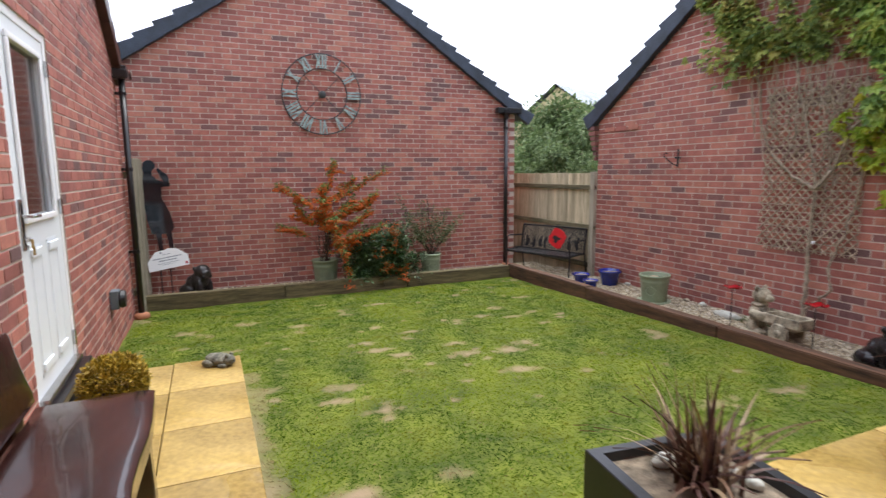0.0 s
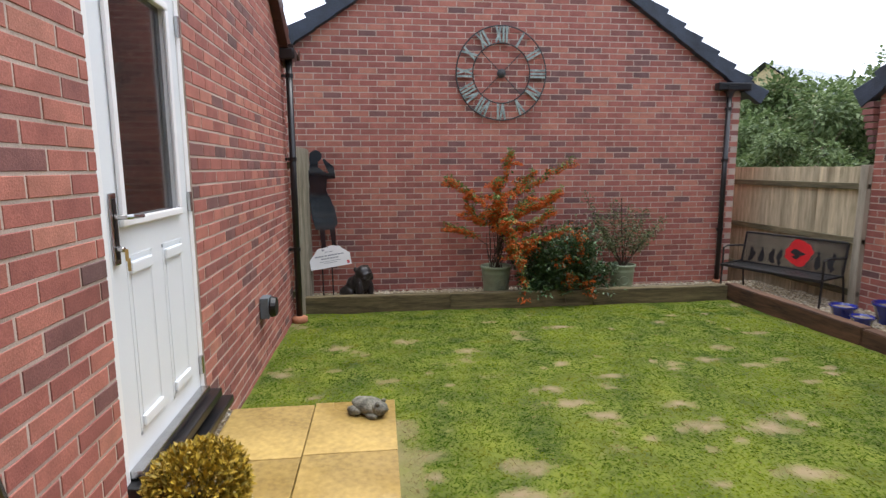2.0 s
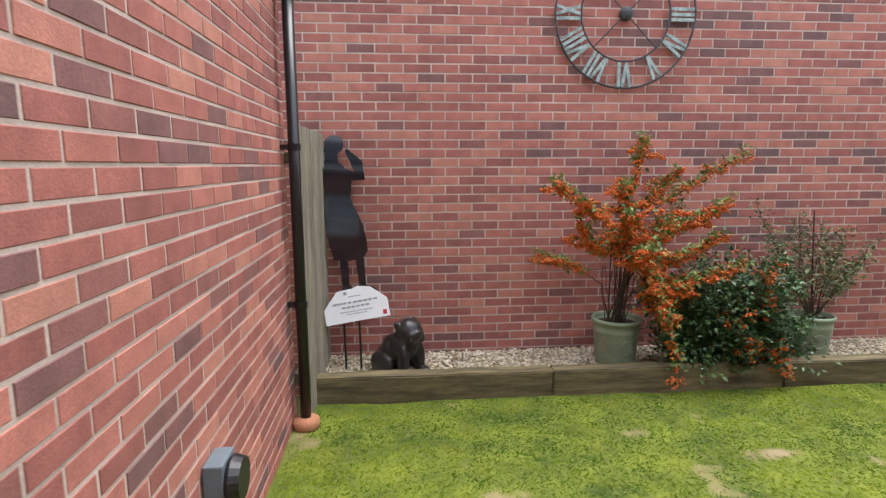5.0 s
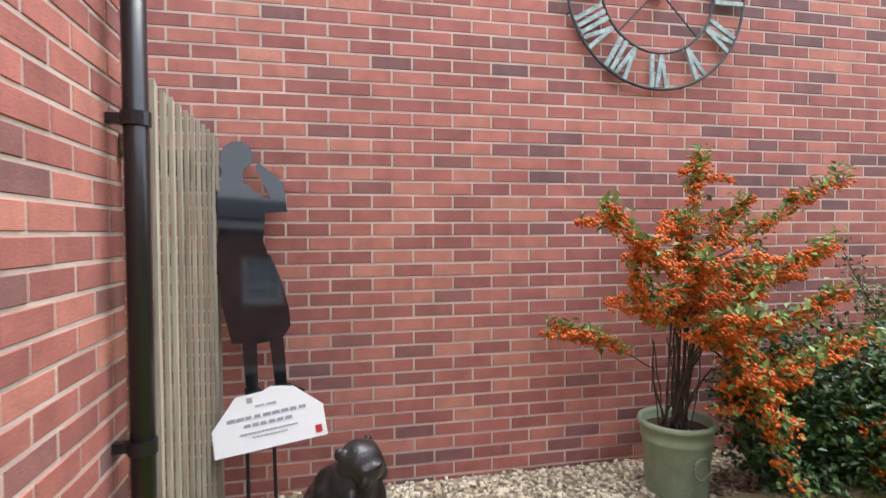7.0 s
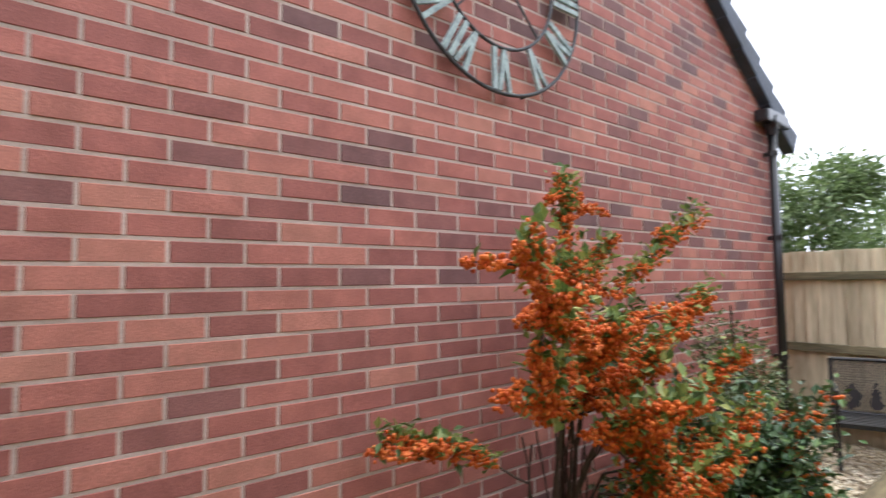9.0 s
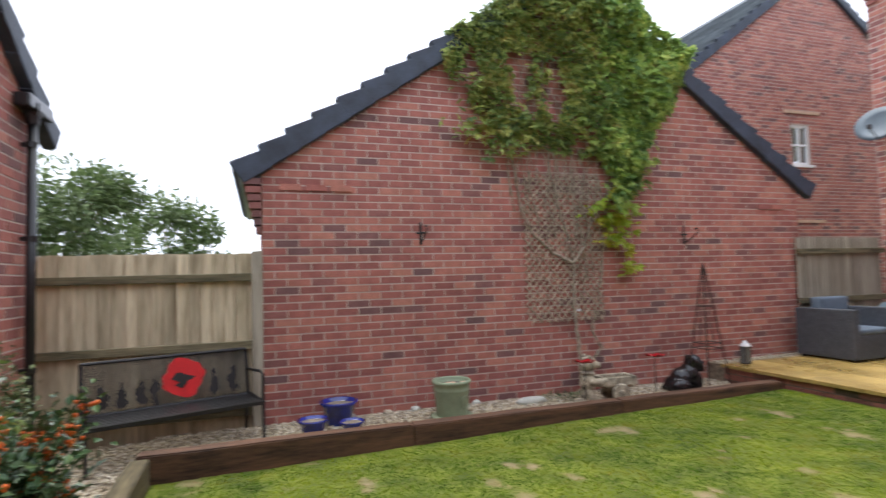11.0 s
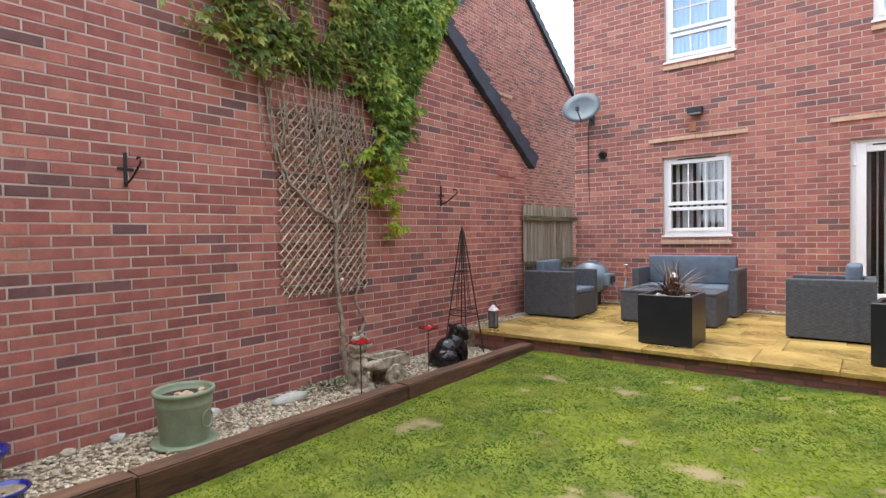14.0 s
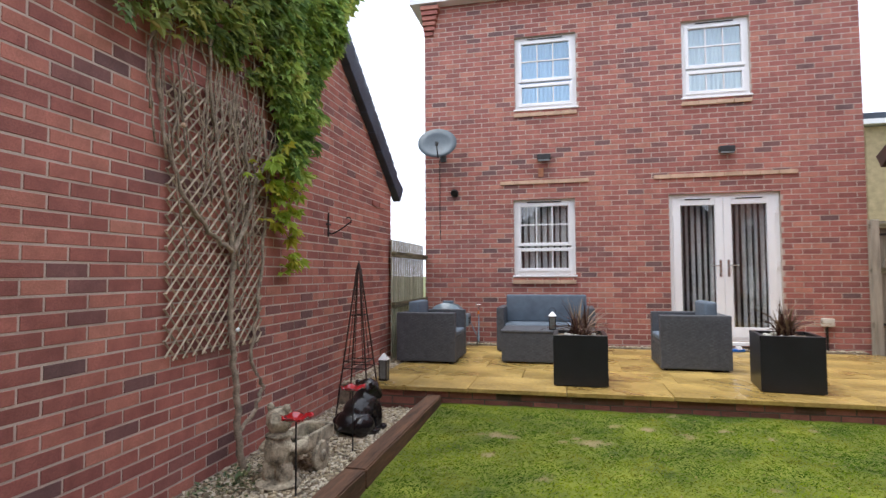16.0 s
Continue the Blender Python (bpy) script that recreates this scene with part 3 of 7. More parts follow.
def gable_roof(name, m, length, eaves, apex, depth, label, over=0.32, lift=0.06, tiles=None, edge=None):
    """Interlocking tiles in courses down both slopes, their ends stepped along the verge."""
    roof = empty(name, m, label=label, category="roof", kind="structure")
    for side in (0, 1):
        a = apex[0] if side == 0 else length - apex[0]
        rise = apex[1] - eaves
        run = math.hypot(a, rise)
        su, sv = a / run, rise / run
        total = run + over
        n = int(total / 0.3) + 1
        for k in range(n):
            s0, s1 = -over + k * 0.3, min(-over + k * 0.3 + 0.36, run)
            bm = bmesh.new()
            pts = [(s0, lift + 0.035), (s1, lift + 0.005), (s1, lift + 0.03), (s0, lift + 0.085)]
            ring = []
            for w in (0.07, -depth):
                row = []
                for s, q in pts:
                    u, v = su * s - sv * q, sv * s + su * q + eaves
                    row.append(bm.verts.new((u if side == 0 else length - u, v, w)))
                ring.append(row)
            bm.faces.new(ring[0]), bm.faces.new(ring[1][::-1])
            for i in range(4):
                bm.faces.new((ring[0][i], ring[1][i], ring[1][(i + 1) % 4], ring[0][(i + 1) % 4]))
            bmesh.ops.recalc_face_normals(bm, faces=bm.faces[:])
            part("tile_course", bm, tiles or TILE, roof)
        # stepped caps that wrap the tile ends along the verge
        for k in range(n):
            s0, s1 = -over + k * 0.3, min(-over + k * 0.3 + 0.31, run)
            if s1 - s0 < 0.03:
                continue
            bm = bmesh.new()
            ring = []
            for w in (0.09, -0.015):
                row = []
                for s, q in ((s0, -0.045), (s1, -0.055), (s1, lift + 0.045), (s0, lift + 0.105)):
                    u, v = su * s - sv * q, sv * s + su * q + eaves
                    row.append(bm.verts.new((u if side == 0 else length - u, v, w)))
                ring.append(row)
            bm.faces.new(ring[0]), bm.faces.new(ring[1][::-1])
            for i in range(4):
                bm.faces.new((ring[0][i], ring[1][i], ring[1][(i + 1) % 4], ring[0][(i + 1) % 4]))
            bmesh.ops.recalc_face_normals(bm, faces=bm.faces[:])
            bmesh.ops.bevel(bm, geom=bm.edges[:], offset=0.006, segments=1, affect="EDGES")
            part("verge_cap", bm, edge or TILE, roof, "dark verge cap")
    bm = bmesh.new()
    tube(bm, [(apex[0], apex[1] + lift + 0.05, 0.07), (apex[0], apex[1] + lift + 0.05, -depth)], 0.11, 12)
    part("ridge", bm, tiles or TILE, roof)
    return roof


gable_roof("roof_north", wall_n, 6.68, 2.72, (3.34, 4.98), 4.0, "dark slate-grey tiled gable roof")
gable_roof("roof_east", wall_e, 6.84, 2.47, (3.42, 4.83), 4.0, "dark slate-grey tiled garage roof", over=0.22, lift=0.085)
gable_roof("roof_west", upright((WEST, 7.32, 0), (0, -1, 0), (1, 0, 0)), 8.78, 2.80, (4.39, 5.90), 4.0, "dark tiled gable roof with brown verge caps above the back door", over=0.1, edge=BROWN_PLASTIC)
bm = bmesh.new()
box(bm, -0.86, HOUSE - 3, 5.60, 5.63, HOUSE + 0.16, 5.63)
fascia = tagged(part("soffit", bm, UPVC), "white soffit board under the house eaves", "soffit", kind="structure")
tagged(part("fascia", boxed(-0.86, HOUSE + 0.162, 5.60, 5.63, HOUSE + 0.185, 5.82), UPVC), "white fascia board at the house eaves", "fascia", kind="structure")
house_roof = empty("roof_house", label="dark tiled roof of the house", category="roof", kind="structure")
for sgn in (1, -1):
    bm = boxed(-0.95, 0, 0, 5.7, 4.4, 0.06)
    bmesh.ops.transform(bm, matrix=Matrix.Translation((0, HOUSE + 0.25 if sgn > 0 else -9.0, 5.83)) @ Matrix.Rotation(radians(180 - 32 if sgn > 0 else 32), 4, "X"), verts=bm.verts[:])
    part("slope", bm, TILE, house_roof)


def brick_lump(name, pieces, parent_label, category, m=None, material=None):
    """Corbelled courses: each row a run of bricks that steps out over the one below."""
    ob = empty(name, m, label=parent_label, category=category, kind="structure")
    for b in pieces:
        part("brick", boxed(*b, bevel=0.002), material or BRICK, ob)
    return ob


brick_lump("corbel_south", [(5.28 - 0.022 * k, HOUSE + 0.007, 5.14 + 0.075 * k, 5.43 + 0.006 * k, HOUSE + 0.04 + 0.022 * k, 5.2 + 0.075 * k) for k in range(6)], "stepped brick corbel under the house eaves", "corbel")
# The garage corbel takes the darker brick colour to imitate its shadow.
brick_lump("corbel_east", [(EAST - 0.03 - 0.008 * k, 6.78, 1.85 + 0.075 * k, EAST + 0.2, 6.83 + 0.018 * k, 1.91 + 0.075 * k) for k in range(7)], "stepped brick corbel at the garage corner, shade in its colour", "corbel", material=BRICK_DARK)
brick_lump("corbel_course_north_end", [(EAST - 0.022, 6.41 - 0.24 * k, 2.26, EAST - 0.006, 6.61 - 0.24 * k, 2.32) for k in range(3)], "short raised brick course below the verge", "corbel")
brick_lump("corbel_course_south_end", [(EAST - 0.022, 0.2 + 0.24 * k, 2.16, EAST - 0.006, 0.4 + 0.24 * k, 2.22) for k in range(2)], "short raised brick course below the verge", "corbel")

# ---- ground ----
WORN = [(2.29, 3.69), (3.14, 5.29), (2.81, 5.44), (2.12, 4.63), (3.99, 3.93), (3.8, 2.48), (3.1, 2.52), (1.03, 3.41), (0.56, 2.48), (0.84, 3.95), (1.51, 4.51), (2.44, 4.21), (3.78, 6.14), (2.73, 4.35), (2.06, 4.27), (0.3, 6.31), (0.85, 5.96), (1.86, 5.18), (1.31, 4.98), (1.36, 4.72), (0.35, 4.16), (0.78, 3.68), (3.15, 5.75), (2.46, 5.39), (-0.7, 5.55), (1.9, 6.6), (3.3, 6.9), (-0.3, 6.2)]
spots = [(x, y, random.uniform(0.08, 0.19), random.uniform(0.05, 0.10)) for x, y in WORN]
spots += [(random.uniform(-0.6, 4.2), random.uniform(2.0, 7.3), random.uniform(0.03, 0.08), random.uniform(0.03, 0.06)) for k in range(40)]


def wear(x, y):
    w = 0.0
    for cx, cy, a, b in spots:
        d = math.hypot((x - cx) / a, (y - cy) / b)
        if d < 1.6:
            w = max(w, 1.1 - d + 0.8 * noise.noise(Vector((x * 14, y * 14, cx))))
    if 0.14 < x < 0.3 and y < 4.6:
        w = max(w, 0.75 - 4 * (x - 0.14) + 0.5 * noise.noise(Vector((x * 9, y * 5, 3))))
    g = noise.noise(Vector((x * 3.1, y * 3.1, 9))) + 0.5 * noise.noise(Vector((x * 9, y * 9, 2)))
    return min(1, max(0, 0.85 * w, 1.5 * (g - 0.5)))


bm = bmesh.new()
lay = bm.verts.layers.float.new("wear")
NX, NY = 130, 150
rows_ = []
for j in range(NY + 1):
    y = 1.5 + j * 6.1 / NY
    row = []
    for i in range(NX + 1):
        x = WEST + i * (4.5 - WEST) / NX
        v = bm.verts.new((x, y, lawn_z(x, y) + 0.015 * noise.noise(Vector((x * 2, y * 2, 0))) + 0.006 * noise.noise(Vector((x * 14, y * 14, 5)))))
        v[lay] = wear(x, y)
        row.append(v)
    rows_.append(row)
for a, b in zip(rows_, rows_[1:]):
    for i in range(NX):
        bm.faces.new((a[i], a[i + 1], b[i + 1], b[i]))
tagged(part("lawn", bm, MOSS_LAWN, smooth=True), "mossy green lawn with worn brown patches", "lawn", kind="structure")
tagged(part("ground", boxed(-300, -300, -0.5, 300, 300, -0.33), LAWN_SOIL), "grass and earth beyond the garden", "ground", kind="structure")

# blades of grass
rng = np.random.default_rng(4)
N = 230000
px, py = rng.uniform(WEST + 0.03, 4.41, N), rng.uniform(1.66, 7.52, N)
ok = ~((px < 0.19) & (py < 4.47))
px, py = px[ok], py[ok]
wr = np.array([wear(a, b) for a, b in zip(px, py)])
keep = rng.random(len(px)) > 0.93 * wr
px, py, wr = px[keep], py[keep], wr[keep]
n = len(px)
pz = np.array([lawn_z(a, b) + 0.015 * noise.noise(Vector((a * 2, b * 2, 0))) for a, b in zip(px, py)])
tone = np.array([noise.noise(Vector((a * 1.3, b * 1.3, 21))) for a, b in zip(px, py)])
ang, lean = rng.uniform(0, 2 * np.pi, n), rng.uniform(1.6, 3.8, n)
h, w = rng.uniform(0.004, 0.0095, n) * (1 - 0.4 * wr), rng.uniform(0.0013, 0.0030, n)
dx, dy = np.cos(ang), np.sin(ang)
ex, ey = -dy * w, dx * w
V = np.empty((n, 4, 3))
V[:, 0] = np.stack([px - ex, py - ey, pz - 0.004], 1)
V[:, 1] = np.stack([px + ex, py + ey, pz - 0.004], 1)
V[:, 2] = np.stack([px + ex * 0.6 + dx * h * lean * 0.5, py + ey * 0.6 + dy * h * lean * 0.5, pz + h * 0.75], 1)
V[:, 3] = np.stack([px + dx * h * lean, py + dy * h * lean, pz + h], 1)
me = bpy.data.meshes.new("grass")
base = 4 * np.arange(n)[:, None]
me.from_pydata(V.reshape(-1, 3).tolist(), [], (base + np.array([[0, 1, 2]])).tolist() + (base + np.array([[0, 2, 3]])).tolist())
for m_ in BLADE:
    me.materials.append(m_)
idx = np.where((wr > 0.25) | (rng.random(n) < 0.015), 2, np.where(tone + 0.35 * rng.random(n) > 0.42, 1, 0))
me.polygons.foreach_set("material_index", np.concatenate([idx, idx]).astype(np.int32))
tagged(new("grass", me), "short green grass blades with yellow and straw tips", "grass", kind="stuff")


def slab(bm_mesh, parent, x, y, z):
    s = new("slab", bm_mesh)
    s.parent = parent
    s.location = (x, y, z)


def slab_mesh(w, d, t=0.04):
    bm = boxed(-w / 2, -d / 2, -t, w / 2, d / 2, 0, 0.006)
    me = bpy.data.meshes.new("slab")
    bm.to_mesh(me)
    bm.free()
    me.materials.append(SLAB)
    return me


terrace = empty("pavement_terrace", label="yellow sandstone paving slabs, wet from rain", category="paving", kind="structure")
part("bed", boxed(-0.60, HOUSE + 0.01, -0.3, 5.22, 1.60, DECK - 0.035), GRIT, terrace)
me_a, me_b = slab_mesh(0.895, 0.595), slab_mesh(0.595, 0.595)
for j in range(5):
    y = 1.66 - 0.3 - 0.6 * j
    x = -0.62 - (0.45 if j % 2 else 0)
    k = j
    while x < 5.2:
        w = 0.9 if k % 3 else 0.6
        x1 = min(x + w, 5.22)
        if x1 > -0.5:
            x0 = max(x, -0.62)
            full = abs(x1 - x0 - w) < 0.001
            slab((me_a if w == 0.9 else me_b) if full else slab_mesh(x1 - x0 - 0.005, 0.595), terrace, (x0 + x1) / 2, y, DECK + random.uniform(-0.002, 0.002))
        x, k = x1, k + 1
path = empty("pavement_path", label="yellow riven sandstone slabs beside the back door", category="paving", kind="structure")
part("bed", boxed(WEST + 0.01, 1.61, -0.3, 0.125, 4.42, DECK - 0.035), GRIT, path)
me_c = slab_mesh(0.465, 0.597)
for j in range(5):
    for x in (-0.545, -0.075):
        slab(me_c, path, x, 4.145 - 0.602 * j - (0.0 if x > -0.3 else 0.02), DECK + random.uniform(-0.002, 0.002))
# Brick and mortar colours here include the shade of the overhanging slabs.
riser = brick_wall("wall_riser", upright((5.22, 1.605, 0), (-1, 0, 0), (0, 1, 0)), 5.1, -0.06, 0.238, "low damp mossy brick riser, overhang shade in its dark colour", depth=0.1, material=BRICK_MOSSY_SHADED, shift=0.07, mortar=MORTAR_DAMP_SHADED)
brick_wall("wall_riser_path", upright((0.13, 4.42, 0), (0, -1, 0), (1, 0, 0)), 2.8, -0.06, 0.238, "low red brick riser beside the lawn", depth=0.1, mortar=MORTAR_DAMP_SHADED)


def sleeper(name, x0, y0, x1, y1, z0, z1, material, label):
    """A rough-sawn baulk: worn arrises, a little twist and splits in its faces."""
    ob = boxed(x0, y0, z0, x1, y1, z1)
    bmesh.ops.subdivide_edges(ob, edges=[e for e in ob.edges if e.calc_length() > 0.6], cuts=24, use_grid_fill=True)
    bmesh.ops.bevel(ob, geom=[e for e in ob.edges if len(e.link_faces) == 2 and e.calc_face_angle() > 1], offset=0.009, segments=2, affect="EDGES")
    for v in ob.verts:
        k = noise.noise_vector(v.co * 3.0) * 0.006 + noise.noise_vector(v.co * 17) * 0.002
        v.co += k
    return tagged(part(name, ob, material), label, "sleeper", "sleepers round the lawn")


for k in range(3):
    a, b = WEST + 0.02 + k * 1.76, WEST + 0.02 + (k + 1) * 1.76 - 0.005
    sleeper("timber_sleeper", a, 7.53, min(b, 4.42), 7.66, -0.12, 0.19 - 0.004 * (k % 2), SLEEPER_GREEN, "weathered greenish timber sleeper edging the gravel bed")
for k in range(3):
    a, b = 1.63 + k * 2.0, 1.63 + (k + 1) * 2.0 - 0.005
    sleeper("timber_sleeper", 4.43, a, 4.57, min(b, 7.66), -0.12, 0.205 - 0.004 * (k % 2), TIMBER_SLEEPER, "brown weathered timber sleeper along the gravel bed")


def gravel(name, x0, y0, x1, y1, z, count, label, seed, holes=()):
    """A bed of loose stones over grit."""
    bed = empty(name, label=label, category="gravel", kind="structure")
    part("grit_bed", boxed(x0, y0, z - 0.25, x1, y1, z - 0.012), GRIT, bed)
    r = np.random.default_rng(seed)
    bm = bmesh.new()
    bmesh.ops.create_icosphere(bm, subdivisions=1, radius=1)
    bv = np.array([v.co[:] for v in bm.verts])
    bf = np.array([[v.index for v in f.verts] for f in bm.faces])
    bm.free()
    verts, faces = [], []
    for i in range(count):
        s = r.uniform(0.007, 0.017)
        sc = s * np.array([r.uniform(0.8, 1.5), r.uniform(0.7, 1.1), r.uniform(0.45, 0.8)])
        t = r.uniform(0, 6.28)
        p = bv * (1 + 0.25 * r.standard_normal((12, 1))) * sc
        p = np.stack([p[:, 0] * math.cos(t) - p[:, 1] * math.sin(t), p[:, 0] * math.sin(t) + p[:, 1] * math.cos(t), p[:, 2]], 1)
        p += [r.uniform(x0 + 0.01, x1 - 0.01), r.uniform(y0 + 0.01, y1 - 0.01), z - 0.012 + r.uniform(0, 0.016)]
        verts.append(p), faces.append(bf + 12 * i)
    me = bpy.data.meshes.new("stones")
    me.from_pydata(np.concatenate(verts).tolist(), [], np.concatenate(faces).tolist())
    me.materials.append(GRAVEL)
    ob = new("stones", me)
    ob.parent = bed
    tagged(ob, kind="stuff")


GN, GE = 0.05, 0.07
gravel("gravel_north", WEST + 0.02, 7.66, 5.45, 8.43, GN, 9500, "pale buff gravel bed along the north wall", 1)
gravel("gravel_east", 4.57, 1.62, 5.49, 7.66, GE, 12500, "pale buff gravel bed along the garage wall", 2)
gravel("gravel_strip", 5.22, -1.5, 5.49, 1.6, DECK - 0.01, 1100, "pale gravel strip between paving and wall", 3)
gravel("gravel_house", -0.55, HOUSE + 0.02, 5.2, HOUSE + 0.15, DECK + 0.012, 1300, "pale gravel strip at the foot of the house", 5)
gravel("gravel_path", WEST + 0.015, 3.1, -0.78, 4.42, DECK + 0.005, 500, "pale gravel strip below the back door", 6)

# ---- things on the walls ----


def downpipe(name, x, y, z0, z1, wall_dir, label, hopper_dir):
    """A black rain pipe with clips, a shoe at the foot and a square outlet at its head."""
    ob = empty(name, pose(x, y, 0), label=label, category="downpipe")
    bm = bmesh.new()
    tube(bm, [(0, 0, z0), (0, 0, z1)], 0.034, 16)
    part("pipe", bm, BLACK_PLASTIC, ob, smooth=True)
    wx, wy = wall_dir
    for z in (z0 + 0.75, z0 + 1.7, z1 - 0.18):
        bm = bmesh.new()
        tube(bm, [(0, 0, z - 0.02), (0, 0, z + 0.02)], 0.041, 16)
        box(bm, min(0, wx * 0.08) - 0.015, min(0, wy * 0.08) - 0.015, z - 0.015, max(0, wx * 0.08) + 0.015, max(0, wy * 0.08) + 0.015, z + 0.015)
        part("clip", bm, BLACK_PLASTIC, ob)
    bm = bmesh.new()
    tube(bm, [(0, 0, z1 - 0.03), (0, 0, z1 + 0.05), (hopper_dir[0] * 0.02, hopper_dir[1] * 0.02, z1 + 0.1)], [0.04, 0.05, 0.06], 14)
    part("outlet", bm, BLACK_PLASTIC, ob)
    bm = bmesh.new()
    lathe(bm, [(0.05, z1 + 0.02), (0.085, z1 + 0.07), (0.085, z1 + 0.12), (0.06, z1 + 0.125)], 4)
    bmesh.ops.rotate(bm, matrix=Matrix.Rotation(radians(45), 3, "Z"), verts=bm.verts[:])
    part("hopper", bm, BLACK_PLASTIC, ob)
    return ob


pipe = downpipe("downpipe", -0.80, 7.20, 0.06, 2.78, (-1, 0), "black plastic downpipe on the west wall", (0, 0))
bm = bmesh.new()
lathe(bm, [(0.075, 0), (0.085, 0.02), (0.085, 0.06), (0.06, 0.075), (0.04, 0.08)], 20, (-0.80, 7.2, 0.0))
tagged(part("drain_collar", bm, TERRACOTTA, smooth=True), "small terracotta drain collar round the foot of the pipe", "drain")


def gutter(name, p0, p1, material, label):
    """A half-round gutter with closed ends on a fascia."""
    p0, p1 = Vector(p0), Vector(p1)
    d = (p1 - p0).normalized()
    side = d.cross(Vector((0, 0, 1)))
    ob = empty(name, label=label, category="gutter")
    bm = bmesh.new()
    prof = [(0.056 * math.cos(a), 0.056 * math.sin(a)) for a in [math.pi + i * math.pi / 10 for i in range(11)]]
    prof += [(0.05 * math.cos(a), 0.05 * math.sin(a)) for a in [2 * math.pi - i * math.pi / 10 for i in range(11)]]
    rings = [[bm.verts.new(q + side * a + Vector((0, 0, b))) for a, b in prof] for q in (p0, p1)]
    for i in range(len(prof)):
        j = (i + 1) % len(prof)
        bm.faces.new((rings[0][i], rings[0][j], rings[1][j], rings[1][i]))
    part("trough", bm, material, ob)
    for q in (p0, p1):
        bm = bmesh.new()
        tube(bm, [q - d * 0.004 - Vector((0, 0, 0.0)), q + d * 0.004], 0.058, 14)
        part("end_cap", bm, material, ob)
    return ob


gutter("gutter_west", (-0.72, 7.40, 2.84), (-4.8, 7.40, 2.84), BROWN_PLASTIC, "brown half-round gutter at the end eaves")
tagged(part("gutter_outlet", boxed(-0.90, 7.13, 2.76, -0.73, 7.34, 2.87, 0.02), BLACK_PLASTIC), "black gutter outlet box above the downpipe", "gutter")
downpipe("downpipe", 4.81, 8.37, 0.05, 2.62, (0, 1), "black plastic downpipe on the north wall", (0, 0))
gutter("gutter_north", (5.10, 8.36, 2.76), (5.10, 12.2, 2.76), BLACK_PLASTIC, "black half-round gutter along the side eaves")
bm = bmesh.new()
box(bm, 4.62, 8.32, 2.68, 5.10, 8.425, 2.78, 0.015)
tagged(part("gutter_box", bm, BLACK_PLASTIC), "black gutter end box above the downpipe", "gutter")
bm = bmesh.new()
lathe(bm, [(0.06, 0), (0.065, 0.03), (0.045, 0.05)], 16, (4.81, 8.37, GN - 0.01))
tagged(part("drain_collar", bm, TERRACOTTA), "small terracotta collar at the foot of the downpipe", "drain")
gutter("gutter_east", (5.44, 6.93, 2.44), (9.3, 6.93, 2.44), BLACK_PLASTIC, "black gutter at the garage eaves")


def upvc_window(name, r, label, inside):
    """A white casement: fixed six-pane light above a three-pane vent, in its reveal."""
    x0, z0, x1, z1 = r
    y = HOUSE - 0.06
    ob = empty(name, pose(0, y, 0), label=label, category="window", kind="structure")
    bm = bmesh.new()
    f = 0.065
    for b in ((x0, z0, x0 + f, z1), (x1 - f, z0, x1, z1), (x0 + f, z0, x1 - f, z0 + f), (x0 + f, z1 - f, x1 - f, z1)):
        box(bm, b[0], -0.07, b[1], b[2], 0.0, b[3], 0.006)
    part("window_frame", bm, UPVC, ob)
    zm = z0 + (z1 - z0) * 0.37
    for nm, a, b, rows in (("casement", zm + 0.015, z1 - f + 0.012, 2), ("vent", z0 + f - 0.012, zm - 0.015, 1)):
        bm = bmesh.new()
        g = 0.05
        l, rr = x0 + f - 0.012, x1 - f + 0.012
        for q in ((l, a, l + g, b), (rr - g, a, rr, b), (l + g, a, rr - g, a + g), (l + g, b - g, rr - g, b)):
            box(bm, q[0], -0.05, q[1], q[2], 0.018, q[3], 0.006)
        sash = part(nm, bm, UPVC, ob)
        p = part("pane", boxed(l + g - 0.004, -0.022, a + g - 0.004, rr - g + 0.004, -0.016, b - g + 0.004), {"blue": GLASS_BLUE_TINT, "net": GLASS_NET}.get(inside, GLASS), sash)
        p.visible_shadow = False
        for k in (1, 2):
            xb = l + g + (rr - l - 2 * g) * k / 3
            part("glazing_bar", boxed(xb - 0.009, -0.014, a + g, xb + 0.009, 0.004, b - g), UPVC, sash)
        if rows == 2:
            zb = (a + b) / 2
            part("glazing_bar", boxed(l + g, -0.0135, zb - 0.009, rr - g, 0.003, zb + 0.009), UPVC, sash)
    part("window_sill", boxed(x0 - 0.02, -0.06, z0 - 0.03, x1 + 0.02, 0.085, z0 - 0.002, 0.006), UPVC, ob)
    part("trickle_vent", boxed(x0 + 0.2, 0.019, z1 - 0.045, x1 - 0.2, 0.028, z1 - 0.03, 0.003), BLACK_PLASTIC, ob)
    part("lining", boxed(x0, -0.25, z0, x0 + 0.01, -0.072, z1), UPVC, ob)
    part("lining", boxed(x1 - 0.01, -0.25, z0, x1, -0.072, z1), UPVC, ob)
    return ob


